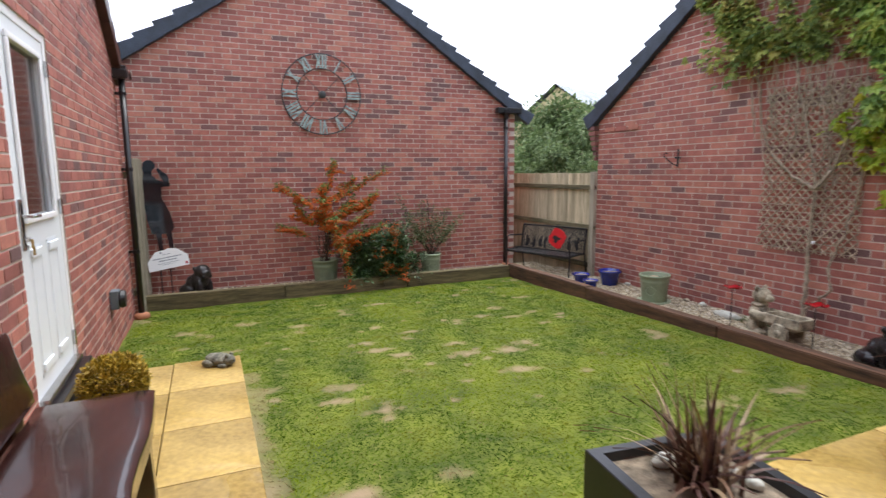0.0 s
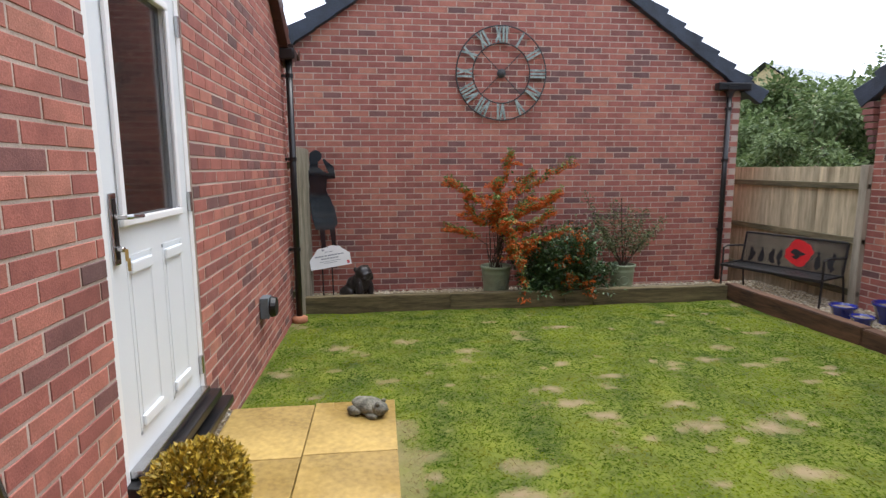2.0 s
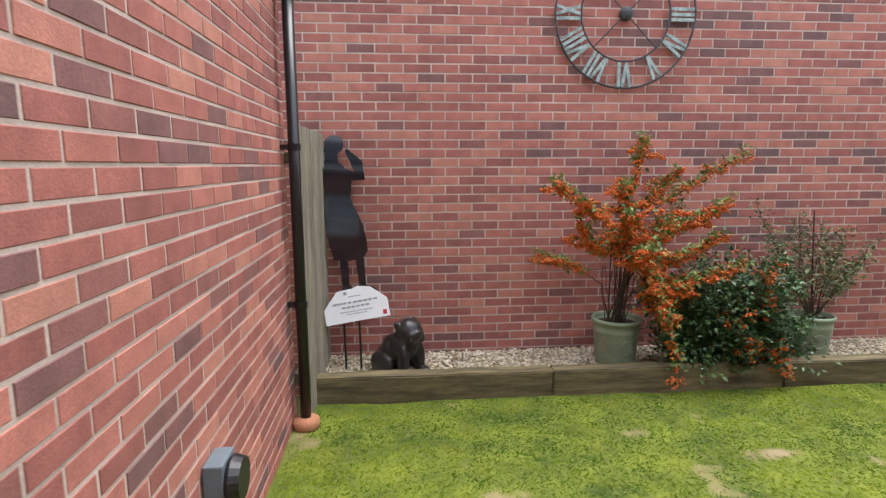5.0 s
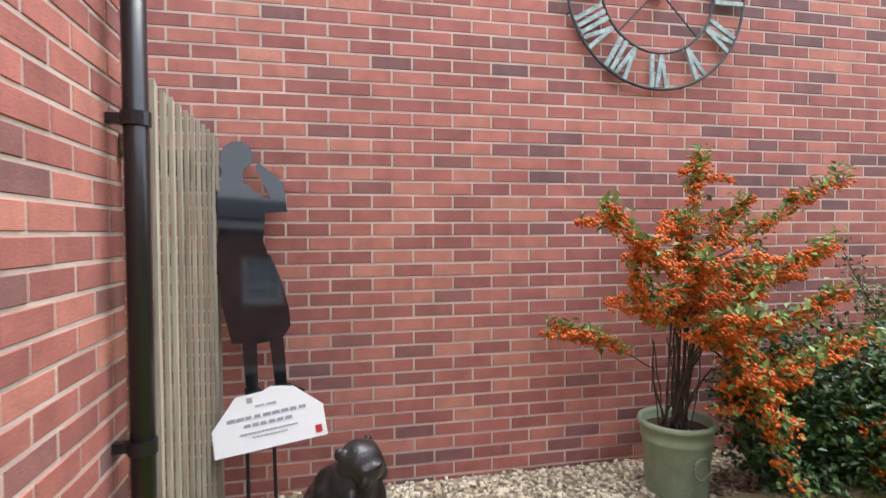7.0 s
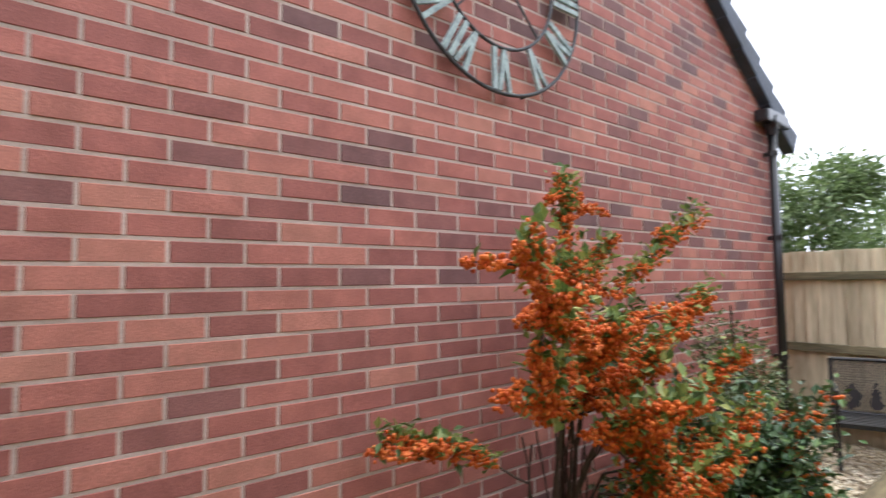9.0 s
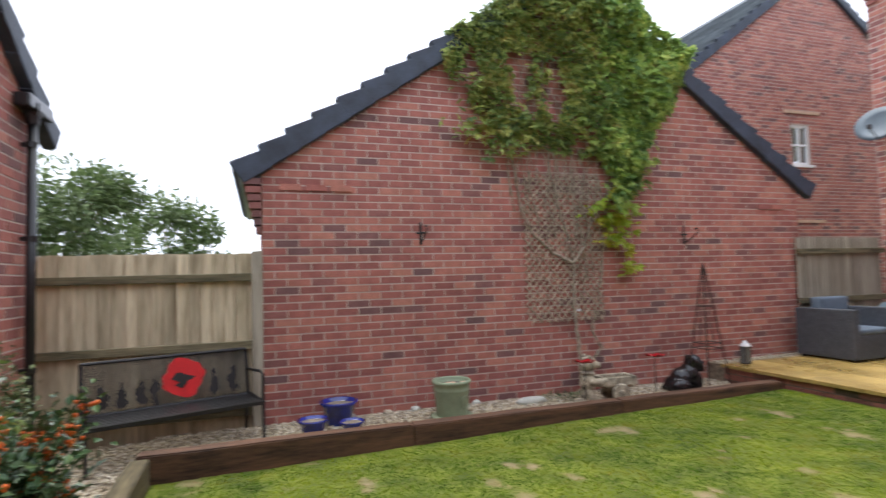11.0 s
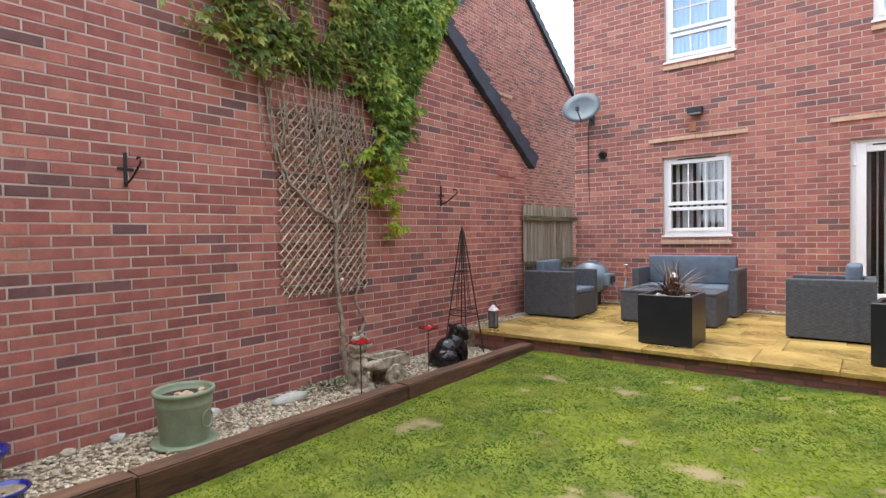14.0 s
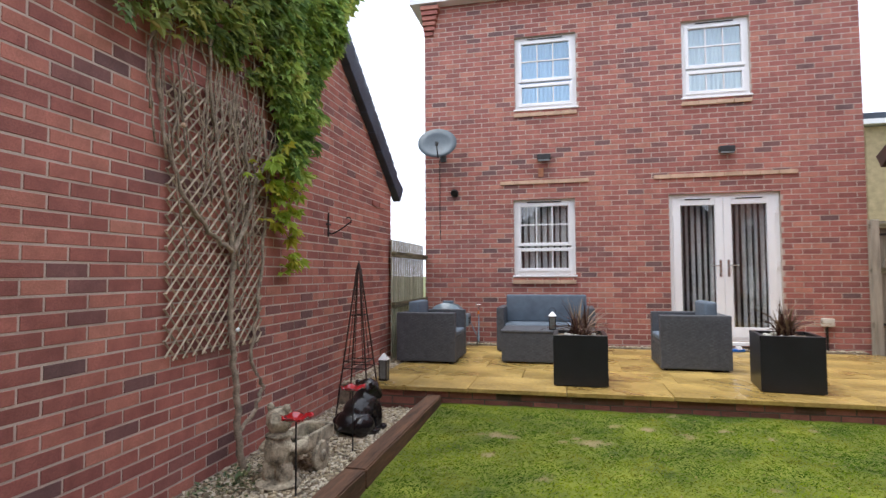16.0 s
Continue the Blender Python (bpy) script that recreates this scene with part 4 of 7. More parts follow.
def slat_blind(name, x0, x1, z0, z1, y, count, label, turn=35):
    """Hanging vertical slats, half turned, under a head rail."""
    ob = empty(name, pose(0, y, 0), label=label, category="blind")
    part("head_rail", boxed(x0, -0.02, z1 - 0.03, x1, 0.02, z1), UPVC, ob)
    w = 0.089
    me = None
    for k in range(count):
        x = x0 + (k + 0.5) * (x1 - x0) / count
        if me is None:
            bm = boxed(-w / 2, -0.001, z0, w / 2, 0.001, z1 - 0.03)
            s = part("slat", bm, BLIND_A, ob)
            me = s.data
        else:
            s = new("slat", me)
            s.parent = ob
        s.location, s.rotation_euler = (x, 0, 0), (0, 0, radians(turn + 8 * math.sin(k * 2.3)))
    return ob


def net_curtain(name, x0, x1, z0, z1, y, label, material=None):
    bm = bmesh.new()
    n = 80
    a = [(bm.verts.new((x0 + (x1 - x0) * i / n, y + 0.022 * math.sin(i * 1.1) + 0.01 * math.sin(i * 0.37), z0)), bm.verts.new((x0 + (x1 - x0) * i / n, y + 0.018 * math.sin(i * 1.1), z1))) for i in range(n + 1)]
    for p, q in zip(a, a[1:]):
        bm.faces.new((p[0], q[0], q[1], p[1]))
    bmesh.ops.solidify(bm, geom=bm.faces[:], thickness=0.002)
    return tagged(part(name, bm, material or NET, smooth=True), label, "curtain")


upvc_window("window_1", WIN, "white plastic casement window with slatted blinds", "blind")
slat_blind("vertical_blind", WIN[0] + 0.03, WIN[2] - 0.03, WIN[1] + 0.04, WIN[3] - 0.02, HOUSE - 0.15, 9, "pale vertical slat blind behind the kitchen window", 140)
upvc_window("window_2", UP1, "white plastic bedroom window with pale net curtain", "blue")
net_curtain("net_curtain", UP1[0] + 0.02, UP1[2] - 0.02, UP1[1], UP1[3], HOUSE - 0.15, "bedroom curtain with the reflected sky's blue in its colour", NET_SKY_TINT)
upvc_window("window_3", UP2, "white plastic bedroom window with pleated net curtain", "net")
net_curtain("net_curtain", UP2[0] + 0.02, UP2[2] - 0.02, UP2[1], UP2[3], HOUSE - 0.15, "white pleated net curtain behind the upper window")


def tile_course(name, x0, x1, z, label, proud=0.03, h=0.055):
    """A row of pale creasing tiles let into the brickwork."""
    ob = empty(name, pose(0, HOUSE, 0), label=label, category="lintel", kind="structure")
    n = max(1, round((x1 - x0) / 0.22))
    for k in range(n):
        a, b = x0 + (x1 - x0) * k / n + 0.003, x0 + (x1 - x0) * (k + 1) / n - 0.003
        part("tile", boxed(a, -0.05, z - h / 2, b, proud + random.uniform(-0.003, 0.003), z + h / 2, 0.004), STONE_BUFF, ob)


tile_course("lintel_tiles", 2.92, 4.24, 2.72, "pale buff creasing tiles above the kitchen window")
tile_course("lintel_tiles", 0.16, 2.02, 2.72, "pale buff creasing tiles above the french doors")
tile_course("sill_tiles", UP1[0], UP1[2] + 0.02, 3.755, "pale buff tile sill under the bedroom window", 0.035)
tile_course("sill_tiles", UP2[0], UP2[2] + 0.02, 3.755, "pale buff tile sill under the upper window", 0.035)
tile_course("sill_tiles", WIN[0], WIN[2] + 0.02, 1.215, "pale buff tile sill under the kitchen window", 0.035)


def french_doors():
    x0, z0, x1, z1 = FRENCH
    y = HOUSE - 0.06
    ob = empty("door_2", pose(0, y, 0), label="white plastic french doors, closed, with slatted blinds behind", category="french doors", kind="structure")
    bm = bmesh.new()
    for b in ((x0, z0, x0 + 0.06, z1), (x1 - 0.06, z0, x1, z1), (x0 + 0.06, z1 - 0.06, x1 - 0.06, z1), (x0 + 0.06, z0, x1 - 0.06, z0 + 0.05)):
        box(bm, b[0], -0.07, b[1], b[2], 0, b[3], 0.006)
    part("door_frame", bm, UPVC, ob)
    mid = (x0 + x1) / 2
    for side in (0, 1):
        a, b = (x0 + 0.055, mid - 0.002) if side == 0 else (mid + 0.002, x1 - 0.055)
        lo, hi, g = z0 + 0.052, z1 - 0.055, 0.105
        bm = bmesh.new()
        for q in ((a, lo, a + g, hi), (b - g, lo, b, hi), (a + g, lo, b - g, lo + 0.14), (a + g, hi - g, b - g, hi)):
            box(bm, q[0], -0.055, q[1], q[2], 0.02, q[3], 0.008)
        leaf = part("door_leaf", bm, UPVC, ob)
        p = part("pane", boxed(a + g - 0.005, -0.02, lo + 0.135, b - g + 0.005, -0.013, hi - g + 0.005), GLASS, leaf)
        p.visible_shadow = False
        hx = b - 0.05 if side == 0 else a + 0.05
        bm = boxed(hx - 0.016, 0.02, 1.28, hx + 0.016, 0.03, 1.52, 0.004)
        hd = part("handle_plate", bm, CHROME, leaf, "chrome handle plate")
        bm = bmesh.new()
        s = -1 if side == 0 else 1
        tube(bm, [(hx, 0.03, 1.44), (hx, 0.07, 1.44), (hx + s * 0.02, 0.075, 1.44), (hx + s * 0.13, 0.072, 1.435)], 0.009, 8)
        part("lever", bm, CHROME, leaf, "chrome lever handle")
        part("trickle_vent", boxed((a + b) / 2 - 0.17, 0.021, hi - 0.03, (a + b) / 2 + 0.17, 0.03, hi - 0.015, 0.003), BLACK_PLASTIC, leaf)
        for z in (0.75, 1.45, 2.2):
            hx2 = a - 0.01 if side == 0 else b + 0.01
            part("hinge", boxed(hx2 - 0.014, 0.0, z - 0.05, hx2 + 0.014, 0.03, z + 0.05, 0.005), UPVC, leaf)
    part("threshold", boxed(x0 - 0.02, -0.06, z0 - 0.05, x1 + 0.02, 0.12, z0 - 0.003, 0.006), UPVC, ob)
    slat_blind("vertical_blind", x0 + 0.06, mid - 0.01, z0 + 0.1, z1 - 0.02, HOUSE - 0.2, 8, "pale vertical slat blind behind a french door", 104)
    slat_blind("vertical_blind", mid + 0.01, x1 - 0.06, z0 + 0.1, z1 - 0.02, HOUSE - 0.2, 8, "pale vertical slat blind behind a french door", 108)


french_doors()


def back_door():
    """A white composite door: glazed above, four pressed panels below, its lever and key."""
    y0, z0, y1, z1 = DOOR
    x = WEST - 0.008
    ob = empty("door_1", pose(x, 0, 0), label="white composite back door with patterned glass, closed", category="door", kind="structure")
    bm = bmesh.new()
    f = 0.055
    for b in ((y0, z0, y0 + f, z1), (y1 - f, z0, y1, z1), (y0 + f, z1 - f, y1 - f, z1)):
        box(bm, -0.07, b[0], b[1], 0.0, b[2], b[3], 0.006)
    part("door_frame", bm, UPVC, ob)
    a, b, lo, hi = y0 + f + 0.003, y1 - f - 0.003, z0 + 0.05, z1 - f - 0.003
    ga, gb, glo, ghi = a + 0.13, b - 0.15, 1.475, hi - 0.11
    bm = bmesh.new()
    for q in ((a, lo, b, glo), (a, ghi, b, hi), (a, glo, ga, ghi), (gb, glo, b, ghi)):
        box(bm, -0.05, q[0], q[1], -0.006, q[2], q[3])
    leaf = part("door_leaf", bm, DOOR_WHITE, ob)
    bm = bmesh.new()
    for q in ((ga - 0.03, glo - 0.03, gb + 0.03, glo + 0.006), (ga - 0.03, ghi - 0.006, gb + 0.03, ghi + 0.03), (ga - 0.03, glo + 0.006, ga + 0.006, ghi - 0.006), (gb - 0.006, glo + 0.006, gb + 0.03, ghi - 0.006)):
        box(bm, -0.004, q[0], q[1], 0.014, q[2], q[3], 0.008)
    part("glazing_bead", bm, UPVC, leaf)
    p = part("pane", boxed(-0.03, ga, glo, -0.022, gb, ghi), GLASS_OBSCURE, leaf)
    p.visible_shadow = False
    mid = (a + b) / 2
    for c0, c1 in ((a + 0.13, mid - 0.06), (mid + 0.06, b - 0.13)):
        for e0, e1 in ((lo + 0.12, 1.33),):
            bm = bmesh.new()
            # a sunk groove round a raised field
            for q in ((c0, e0, c1, e0 + 0.018), (c0, e1 - 0.018, c1, e1), (c0, e0, c0 + 0.014, e1), (c1 - 0.014, e0, c1, e1)):
                box(bm, -0.006, q[0], q[1], -0.0035, q[2], q[3], 0.002)
            for q in ((c0 + 0.02, e0 + 0.025, c1 - 0.02, e0 + 0.075), (c0 + 0.02, e1 - 0.075, c1 - 0.02, e1 - 0.025)):
                vs = box(bm, -0.006, q[0], q[1], 0.010, q[2], q[3], 0.008)
            box(bm, -0.006, c0 + 0.03, e0 + 0.07, -0.003, c1 - 0.03, e1 - 0.07, 0.003)
            part("panel_moulding", bm, DOOR_WHITE, leaf)
    hy = a + 0.05
    part("handle_plate", boxed(-0.006, hy - 0.024, 1.31, 0.006, hy + 0.024, 1.58, 0.006), CHROME, leaf, "chrome handle plate")
    part("plate_inset", boxed(0.004, hy - 0.013, 1.33, 0.0085, hy + 0.013, 1.56, 0.003), IRON, leaf, "dark inset of the handle plate")
    bm = bmesh.new()
    tube(bm, [(0.008, hy, 1.49), (0.05, hy, 1.49), (0.056, hy + 0.02, 1.49), (0.05, hy + 0.13, 1.485)], 0.010, 10)
    part("lever", bm, CHROME, leaf, "chrome lever handle")
    bm = bmesh.new()
    lathe(bm, [(0.012, 0), (0.012, 0.02), (0.009, 0.024)], 12)
    bmesh.ops.transform(bm, matrix=Matrix.Translation((0.006, hy, 1.37)) @ Matrix.Rotation(radians(90), 4, "Y"), verts=bm.verts[:])
    part("lock", bm, CHROME, leaf)
    bm = boxed(0.03, hy - 0.002, 1.325, 0.042, hy + 0.002, 1.37, 0.001)
    box(bm, 0.032, hy + 0.006, 1.285, 0.044, hy + 0.009, 1.335, 0.001)
    part("key", bm, BRASS, leaf, "brass keys on a ring in the lock")
    for z in (0.62, 1.5, 2.36):
        part("hinge", boxed(-0.004, b - 0.004, z - 0.05, 0.016, b + 0.022, z + 0.05, 0.004), CHROME, leaf)
    part("weather_bar", boxed(-0.005, a, lo + 0.0, 0.045, b, lo + 0.035, 0.006), CHROME, ob, "grey metal weather bar")
    part("threshold", boxed(-0.07, y0, z0 + 0.001, 0.09, y1, z0 + 0.045, 0.006), BLACK_PLASTIC, ob, "black rubber threshold")
    part("step", boxed(0.012, y0 - 0.02, z0 - 0.075, 0.125, y1 + 0.09, z0 - 0.035, 0.008), BLACK_PLASTIC, ob, "black plastic step")


back_door()


def wall_vent():
    ob = empty("wall_vent", pose(WEST + 0.006, 5.72, 0.56), label="grey boxed flue outlet with black cowl on the wall", category="vent")
    part("body", boxed(0, -0.07, -0.085, 0.07, 0.07, 0.085, 0.008), DISH, ob, "pale grey box")
    bm = bmesh.new()
    tube(bm, [(0.07, 0, 0), (0.085, 0, 0), (0.12, 0, 0)], [0.075, 0.085, 0.075], 20)
    part("cowl", bm, IRON, ob, "black round cowl")


wall_vent()


def iron_hook(y, z):
    ob = empty("wall_hook", pose(EAST - 0.006, y, z), label="black wrought iron hanging-basket hook on the brick wall", category="hook", group="hooks on the wall")
    bm = bmesh.new()
    box(bm, -0.008, -0.012, -0.11, 0.0, 0.012, 0.12, 0.003)
    box(bm, -0.0085, -0.05, -0.0, -0.0005, 0.05, 0.02, 0.003)
    part("back_bar", bm, IRON, ob)
    bm = bmesh.new()
    pts = [(-0.008, 0, -0.07)] + [(-0.008 - 0.20 * k / 8, 0, -0.09 + 0.10 * (k / 8) ** 1.5) for k in range(1, 9)]
    pts += [(-0.208 - 0.03 * math.sin(a), 0, 0.01 + 0.03 - 0.03 * math.cos(a)) for a in (0.8, 1.6, 2.4, 3.2, 4.0)]
    tube(bm, pts, 0.007, 8)
    part("arm", bm, IRON, ob)


iron_hook(5.22, 1.84), iron_hook(1.85, 1.82)


def wall_clock():
    """An open skeleton clock: two rings, twelve roman numerals and a hub on four rods."""
    ob = empty("wall_clock", pose(1.675, NORTH - 0.045, 2.86, 90), label="large verdigris skeleton clock with roman numerals on the brick wall", category="clock")
    R0, R1 = 0.375, 0.58
    for nm, r, th in (("outer_ring", 0.585, 0.009), ("inner_ring", 0.372, 0.008)):
        bm = bmesh.new()
        pts = [(r * math.cos(a), r * math.sin(a), 0) for a in [2 * math.pi * k / 72 for k in range(73)]]
        tube(bm, pts, th, 8, cap=False)
        part(nm, bm, CLOCK_DARK, ob)
    shapes = dict(I=["|"], II=["|", "|"], III=["|"] * 3, IV=["|", "V"], V=["V"], VI=["V", "|"], VII=["V", "|", "|"], VIII=["V", "|", "|", "|"], IX=["|", "X"], X=["X"], XI=["X", "|"], XII=["X", "|", "|"])
    for k, (nm, glyphs) in enumerate(shapes.items(), 1):
        width = sum(0.042 if g == "|" else 0.085 for g in glyphs)
        bm = bmesh.new()
        u = -width / 2
        z = 0.0
        for g in glyphs:
            wd = 0.042 if g == "|" else 0.085
            c = u + wd / 2
            bars = [(c, c)] if g == "|" else [(c - 0.032, c), (c + 0.032, c)] if g == "V" else [(c - 0.03, c + 0.03), (c + 0.03, c - 0.03)]
            for top, low in bars:
                z += 0.0008
                t = 0.0125
                q = [(low - t, R0 + 0.005), (low + t, R0 + 0.005), (top + t, R1 - 0.005), (top - t, R1 - 0.005)]
                flat_plate(bm, q, 0.014 + z, Matrix.Translation((0, 0, -0.007)))
            u += wd
        ang = -2 * math.pi * k / 12
        n = part("numeral", bm, VERDIGRIS, ob, "verdigris roman numeral")
        n.rotation_euler = (0, 0, ang)
    for k in range(4):
        a = math.pi / 4 + k * math.pi / 2
        bm = bmesh.new()
        tube(bm, [(0.04 * math.cos(a), 0.04 * math.sin(a), 0), (0.372 * math.cos(a), 0.372 * math.sin(a), 0)], 0.0055, 6)
        part("rod", bm, CLOCK_DARK, ob)
    bm = bmesh.new()
    lathe(bm, [(0.055, -0.02), (0.055, 0.012), (0.045, 0.02), (0.02, 0.03)], 24)
    part("hub", bm, CLOCK_DARK, ob)
    for k in range(4):
        a = k * math.pi / 2 + 0.3
        bm = bmesh.new()
        tube(bm, [(0.59 * math.cos(a), 0.59 * math.sin(a), 0), (0.59 * math.cos(a), 0.59 * math.sin(a), -0.041)], 0.005, 6)
        part("spacer", bm, CLOCK_DARK, ob)


wall_clock()


def fence(name, m, length, height, label, material, rails=(), board=0.1, posts=(), cap=False, front=True):
    """Close feather-edge boards on rails between posts; u along, v up, out towards the garden."""
    ob = empty(name, m, label=label, category="fence", kind="structure")
    n = int(length / board)
    for k in range(n):
        a = k * length / n
        bm = boxed(a, -0.3, -0.012, a + length / n + 0.012, height + random.uniform(-0.006, 0.004), 0.004, 0.002)
        for v in bm.verts[:]:
            v.co.z += 0.02 * (v.co.x - a) / board
        part("board", bm, material, ob)
    for z in rails:
        if front:
            part("rail", boxed(-0.02, z - 0.035, 0.022, length + 0.02, z + 0.035, 0.075, 0.006), RAIL, ob)
        else:
            part("rail", boxed(-0.02, z - 0.035, -0.075, length + 0.02, z + 0.035, -0.02, 0.006), RAIL, ob)
    for u in posts:
        part("post", boxed(u - 0.05, -0.3, -0.02, u + 0.05, height + 0.02, 0.08, 0.008), FENCE_GREY, ob)
    return ob


fence("fence_east", upright((5.52, 6.79, 0), (0, 1, 0), (-1, 0, 0)), 3.2, 1.66, "weathered feather-edge timber fence beside the garage", FENCE, (0.22, 0.82, 1.44), posts=(0.03,))
fence("fence_west", upright((-0.80, 8.42, 0), (0, -1, 0), (1, 0, 0)), 1.12, 1.90, "silvered feather-edge timber fence panel in the corner", FENCE_GREY, (0.3, 1.7), front=False)
fence("fence_south", upright((5.47, -1.58, 0), (0, 1, 0), (-1, 0, 0)), 1.62, 1.79, "silvered timber fence between house and garage", FENCE_GREY, (0.95, 1.6), posts=())
gate = fence("gate", upright((-0.62, -1.50, 0), (-1, 0, 0), (0, 1, 0)), 0.9, 2.0, "grey weathered timber side gate with ledges and brace", FENCE_GREY, (0.65, 1.35, 1.93), posts=(0.03,))
bm = bmesh.new()
flat_plate(bm, [(0.1, 1.40), (0.16, 1.40), (0.42, 1.88), (0.36, 1.88)], 0.03, Matrix.Translation((0, 0, 0.025)))
part("brace", bm, FENCE_GREY, gate)
for z in (0.66, 1.82):
    part("hinge_strap", boxed(0.08, z - 0.015, 0.077, 0.5, z + 0.015, 0.083), IRON, gate)

# ---- the terrace furniture ----


def rattan_box(bm_parent, name, x0, y0, z0, x1, y1, z1, woven=(), label=""):
    """A rattan-clad block: rounded frame, and woven strands standing proud on the faces named."""
    ob = part(name, boxed(x0, y0, z0, x1, y1, z1, 0.012), RATTAN_PLAIN, bm_parent, label)
    vs, fs = [], []

    def strand(c, hx, hy, hz):
        i = len(vs)
        for sx in (-1, 1):
            for sy in (-1, 1):
                for sz in (-1, 1):
                    vs.append((c[0] + sx * hx, c[1] + sy * hy, c[2] + sz * hz))
        for q in ((0, 1, 3, 2), (4, 6, 7, 5), (0, 4, 5, 1), (2, 3, 7, 6), (0, 2, 6, 4), (1, 5, 7, 3)):
            fs.append(tuple(i + k for k in q))

    for face in woven:
        along = 1 if face[0] == "x" else 0
        lo, hi = ((y0, y1) if along else (x0, x1))
        n, rows = int((hi - lo - 0.05) / 0.036), int((z1 - z0 - 0.04) / 0.018)
        for r in range(rows):
            z = z0 + 0.025 + 0.018 * r
            for k in range(n):
                if (k + r) % 2:
                    continue
                c = lo + 0.03 + 0.036 * (k + 0.5)
                if along:
                    strand((x0 if face == "x-" else x1, c, z), 0.004, 0.019, 0.007)
                else:
                    strand((c, y0 if face == "y-" else y1, z), 0.019, 0.004, 0.007)
    if vs:
        me = bpy.data.meshes.new("weave")
        me.from_pydata(vs, [], fs)
        me.materials.append(RATTAN)
        w = new("weave", me)
        w.parent = ob
        tagged(w, "woven grey rattan strands", kind="stuff")
    return ob


def armchair(m, w=0.74, d=0.72, back_h=0.72, label="", woven=True, pillow=True):
    """A boxy rattan armchair that faces its own -y."""
    ob = empty("armchair", m, label=label, category="armchair", group="garden lounge set")
    arm = 0.60
    rattan_box(ob, "armrest", -w / 2, -d / 2, 0.02, -w / 2 + 0.1, d / 2, arm, ("x-",) if woven else ())
    rattan_box(ob, "armrest", w / 2 - 0.1, -d / 2, 0.02, w / 2, d / 2, arm, ("x+",) if woven else ())
    rattan_box(ob, "backrest", -w / 2 + 0.1, d / 2 - 0.1, 0.02, w / 2 - 0.1, d / 2 - 0.002, arm - 0.004, ("y+",) if woven else ())
    rattan_box(ob, "seat_base", -w / 2 + 0.1, -d / 2 + 0.004, 0.02, w / 2 - 0.1, d / 2 - 0.1, 0.30, ("y-",) if woven else ())
    part("seat_cushion", boxed(-w / 2 + 0.105, -d / 2 + 0.0, 0.30, w / 2 - 0.105, d / 2 - 0.11, 0.37, 0.025), CUSHION, ob, "slate-blue seat cushion", smooth=True)
    if pillow:
        bm = boxed(-w / 2 + 0.12, d / 2 - 0.24, 0.37, w / 2 - 0.12, d / 2 - 0.11, back_h, 0.03)
        part("back_cushion", bm, CUSHION, ob, "slate-blue back cushion", smooth=True)
    for sx in (-1, 1):
        for sy in (-1, 1):
            part("foot", boxed(sx * (w / 2 - 0.05) - 0.02, sy * (d / 2 - 0.05) - 0.02, 0, sx * (w / 2 - 0.05) + 0.02, sy * (d / 2 - 0.05) + 0.02, 0.022), IRON, ob)
    return ob


armchair(pose(4.93, -0.04, DECK, 0, 0, -90), 0.76, 0.72, 0.73, "charcoal rattan armchair with slate-blue cushions beside the garage")
armchair(pose(1.92, -0.01, DECK, 0, 0, 90), 0.72, 0.72, 0.74, "grey woven rattan armchair near the french doors")


def sofa():
    ob = empty("sofa", pose(3.56, -1.08, DECK, 0, 0, 180), label="two-seat charcoal rattan sofa with slate-blue cushions against the house", category="sofa", group="garden lounge set")
    w, d = 1.30, 0.66
    rattan_box(ob, "armrest", -w / 2, -d / 2, 0.02, -w / 2 + 0.1, d / 2, 0.60, ("x-",))
    rattan_box(ob, "armrest", w / 2 - 0.1, -d / 2, 0.02, w / 2, d / 2, 0.60, ("x+",))
    rattan_box(ob, "backrest", -w / 2 + 0.1, d / 2 - 0.1, 0.02, w / 2 - 0.1, d / 2 - 0.002, 0.62)
    rattan_box(ob, "seat_base", -w / 2 + 0.1, -d / 2 + 0.004, 0.02, w / 2 - 0.1, d / 2 - 0.1, 0.30, ("y-",))
    part("seat_cushion", boxed(-w / 2 + 0.105, -d / 2, 0.30, w / 2 - 0.105, d / 2 - 0.11, 0.38, 0.025), CUSHION, ob, "slate-blue seat cushion", smooth=True)
    part("back_cushion", boxed(-w / 2 + 0.09, d / 2 - 0.22, 0.38, w / 2 - 0.09, d / 2 - 0.1, 0.76, 0.02), CUSHION, ob, "slate-blue back cushion", smooth=True)
    for sx in (-1, 1):
        for sy in (-1, 1):
            part("foot", boxed(sx * (w / 2 - 0.05) - 0.02, sy * (d / 2 - 0.05) - 0.02, 0, sx * (w / 2 - 0.05) + 0.02, sy * (d / 2 - 0.05) + 0.02, 0.022), IRON, ob)


sofa()


def coffee_table():
    ob = empty("coffee_table", pose(3.50, -0.15, DECK), label="grey woven rattan storage coffee table before the sofa", category="table", group="garden lounge set")
    rattan_box(ob, "body", -0.54, -0.30, 0.015, 0.54, 0.30, 0.36, ("y+", "x+", "x-"))
    part("top", boxed(-0.55, -0.31, 0.36, 0.55, 0.31, 0.39, 0.01), RATTAN_PLAIN, ob)
    for sx in (-1, 1):
        for sy in (-1, 1):
            part("foot", boxed(sx * 0.50 - 0.02, sy * 0.26 - 0.02, 0, sx * 0.50 + 0.02, sy * 0.26 + 0.02, 0.017), IRON, ob)


coffee_table()


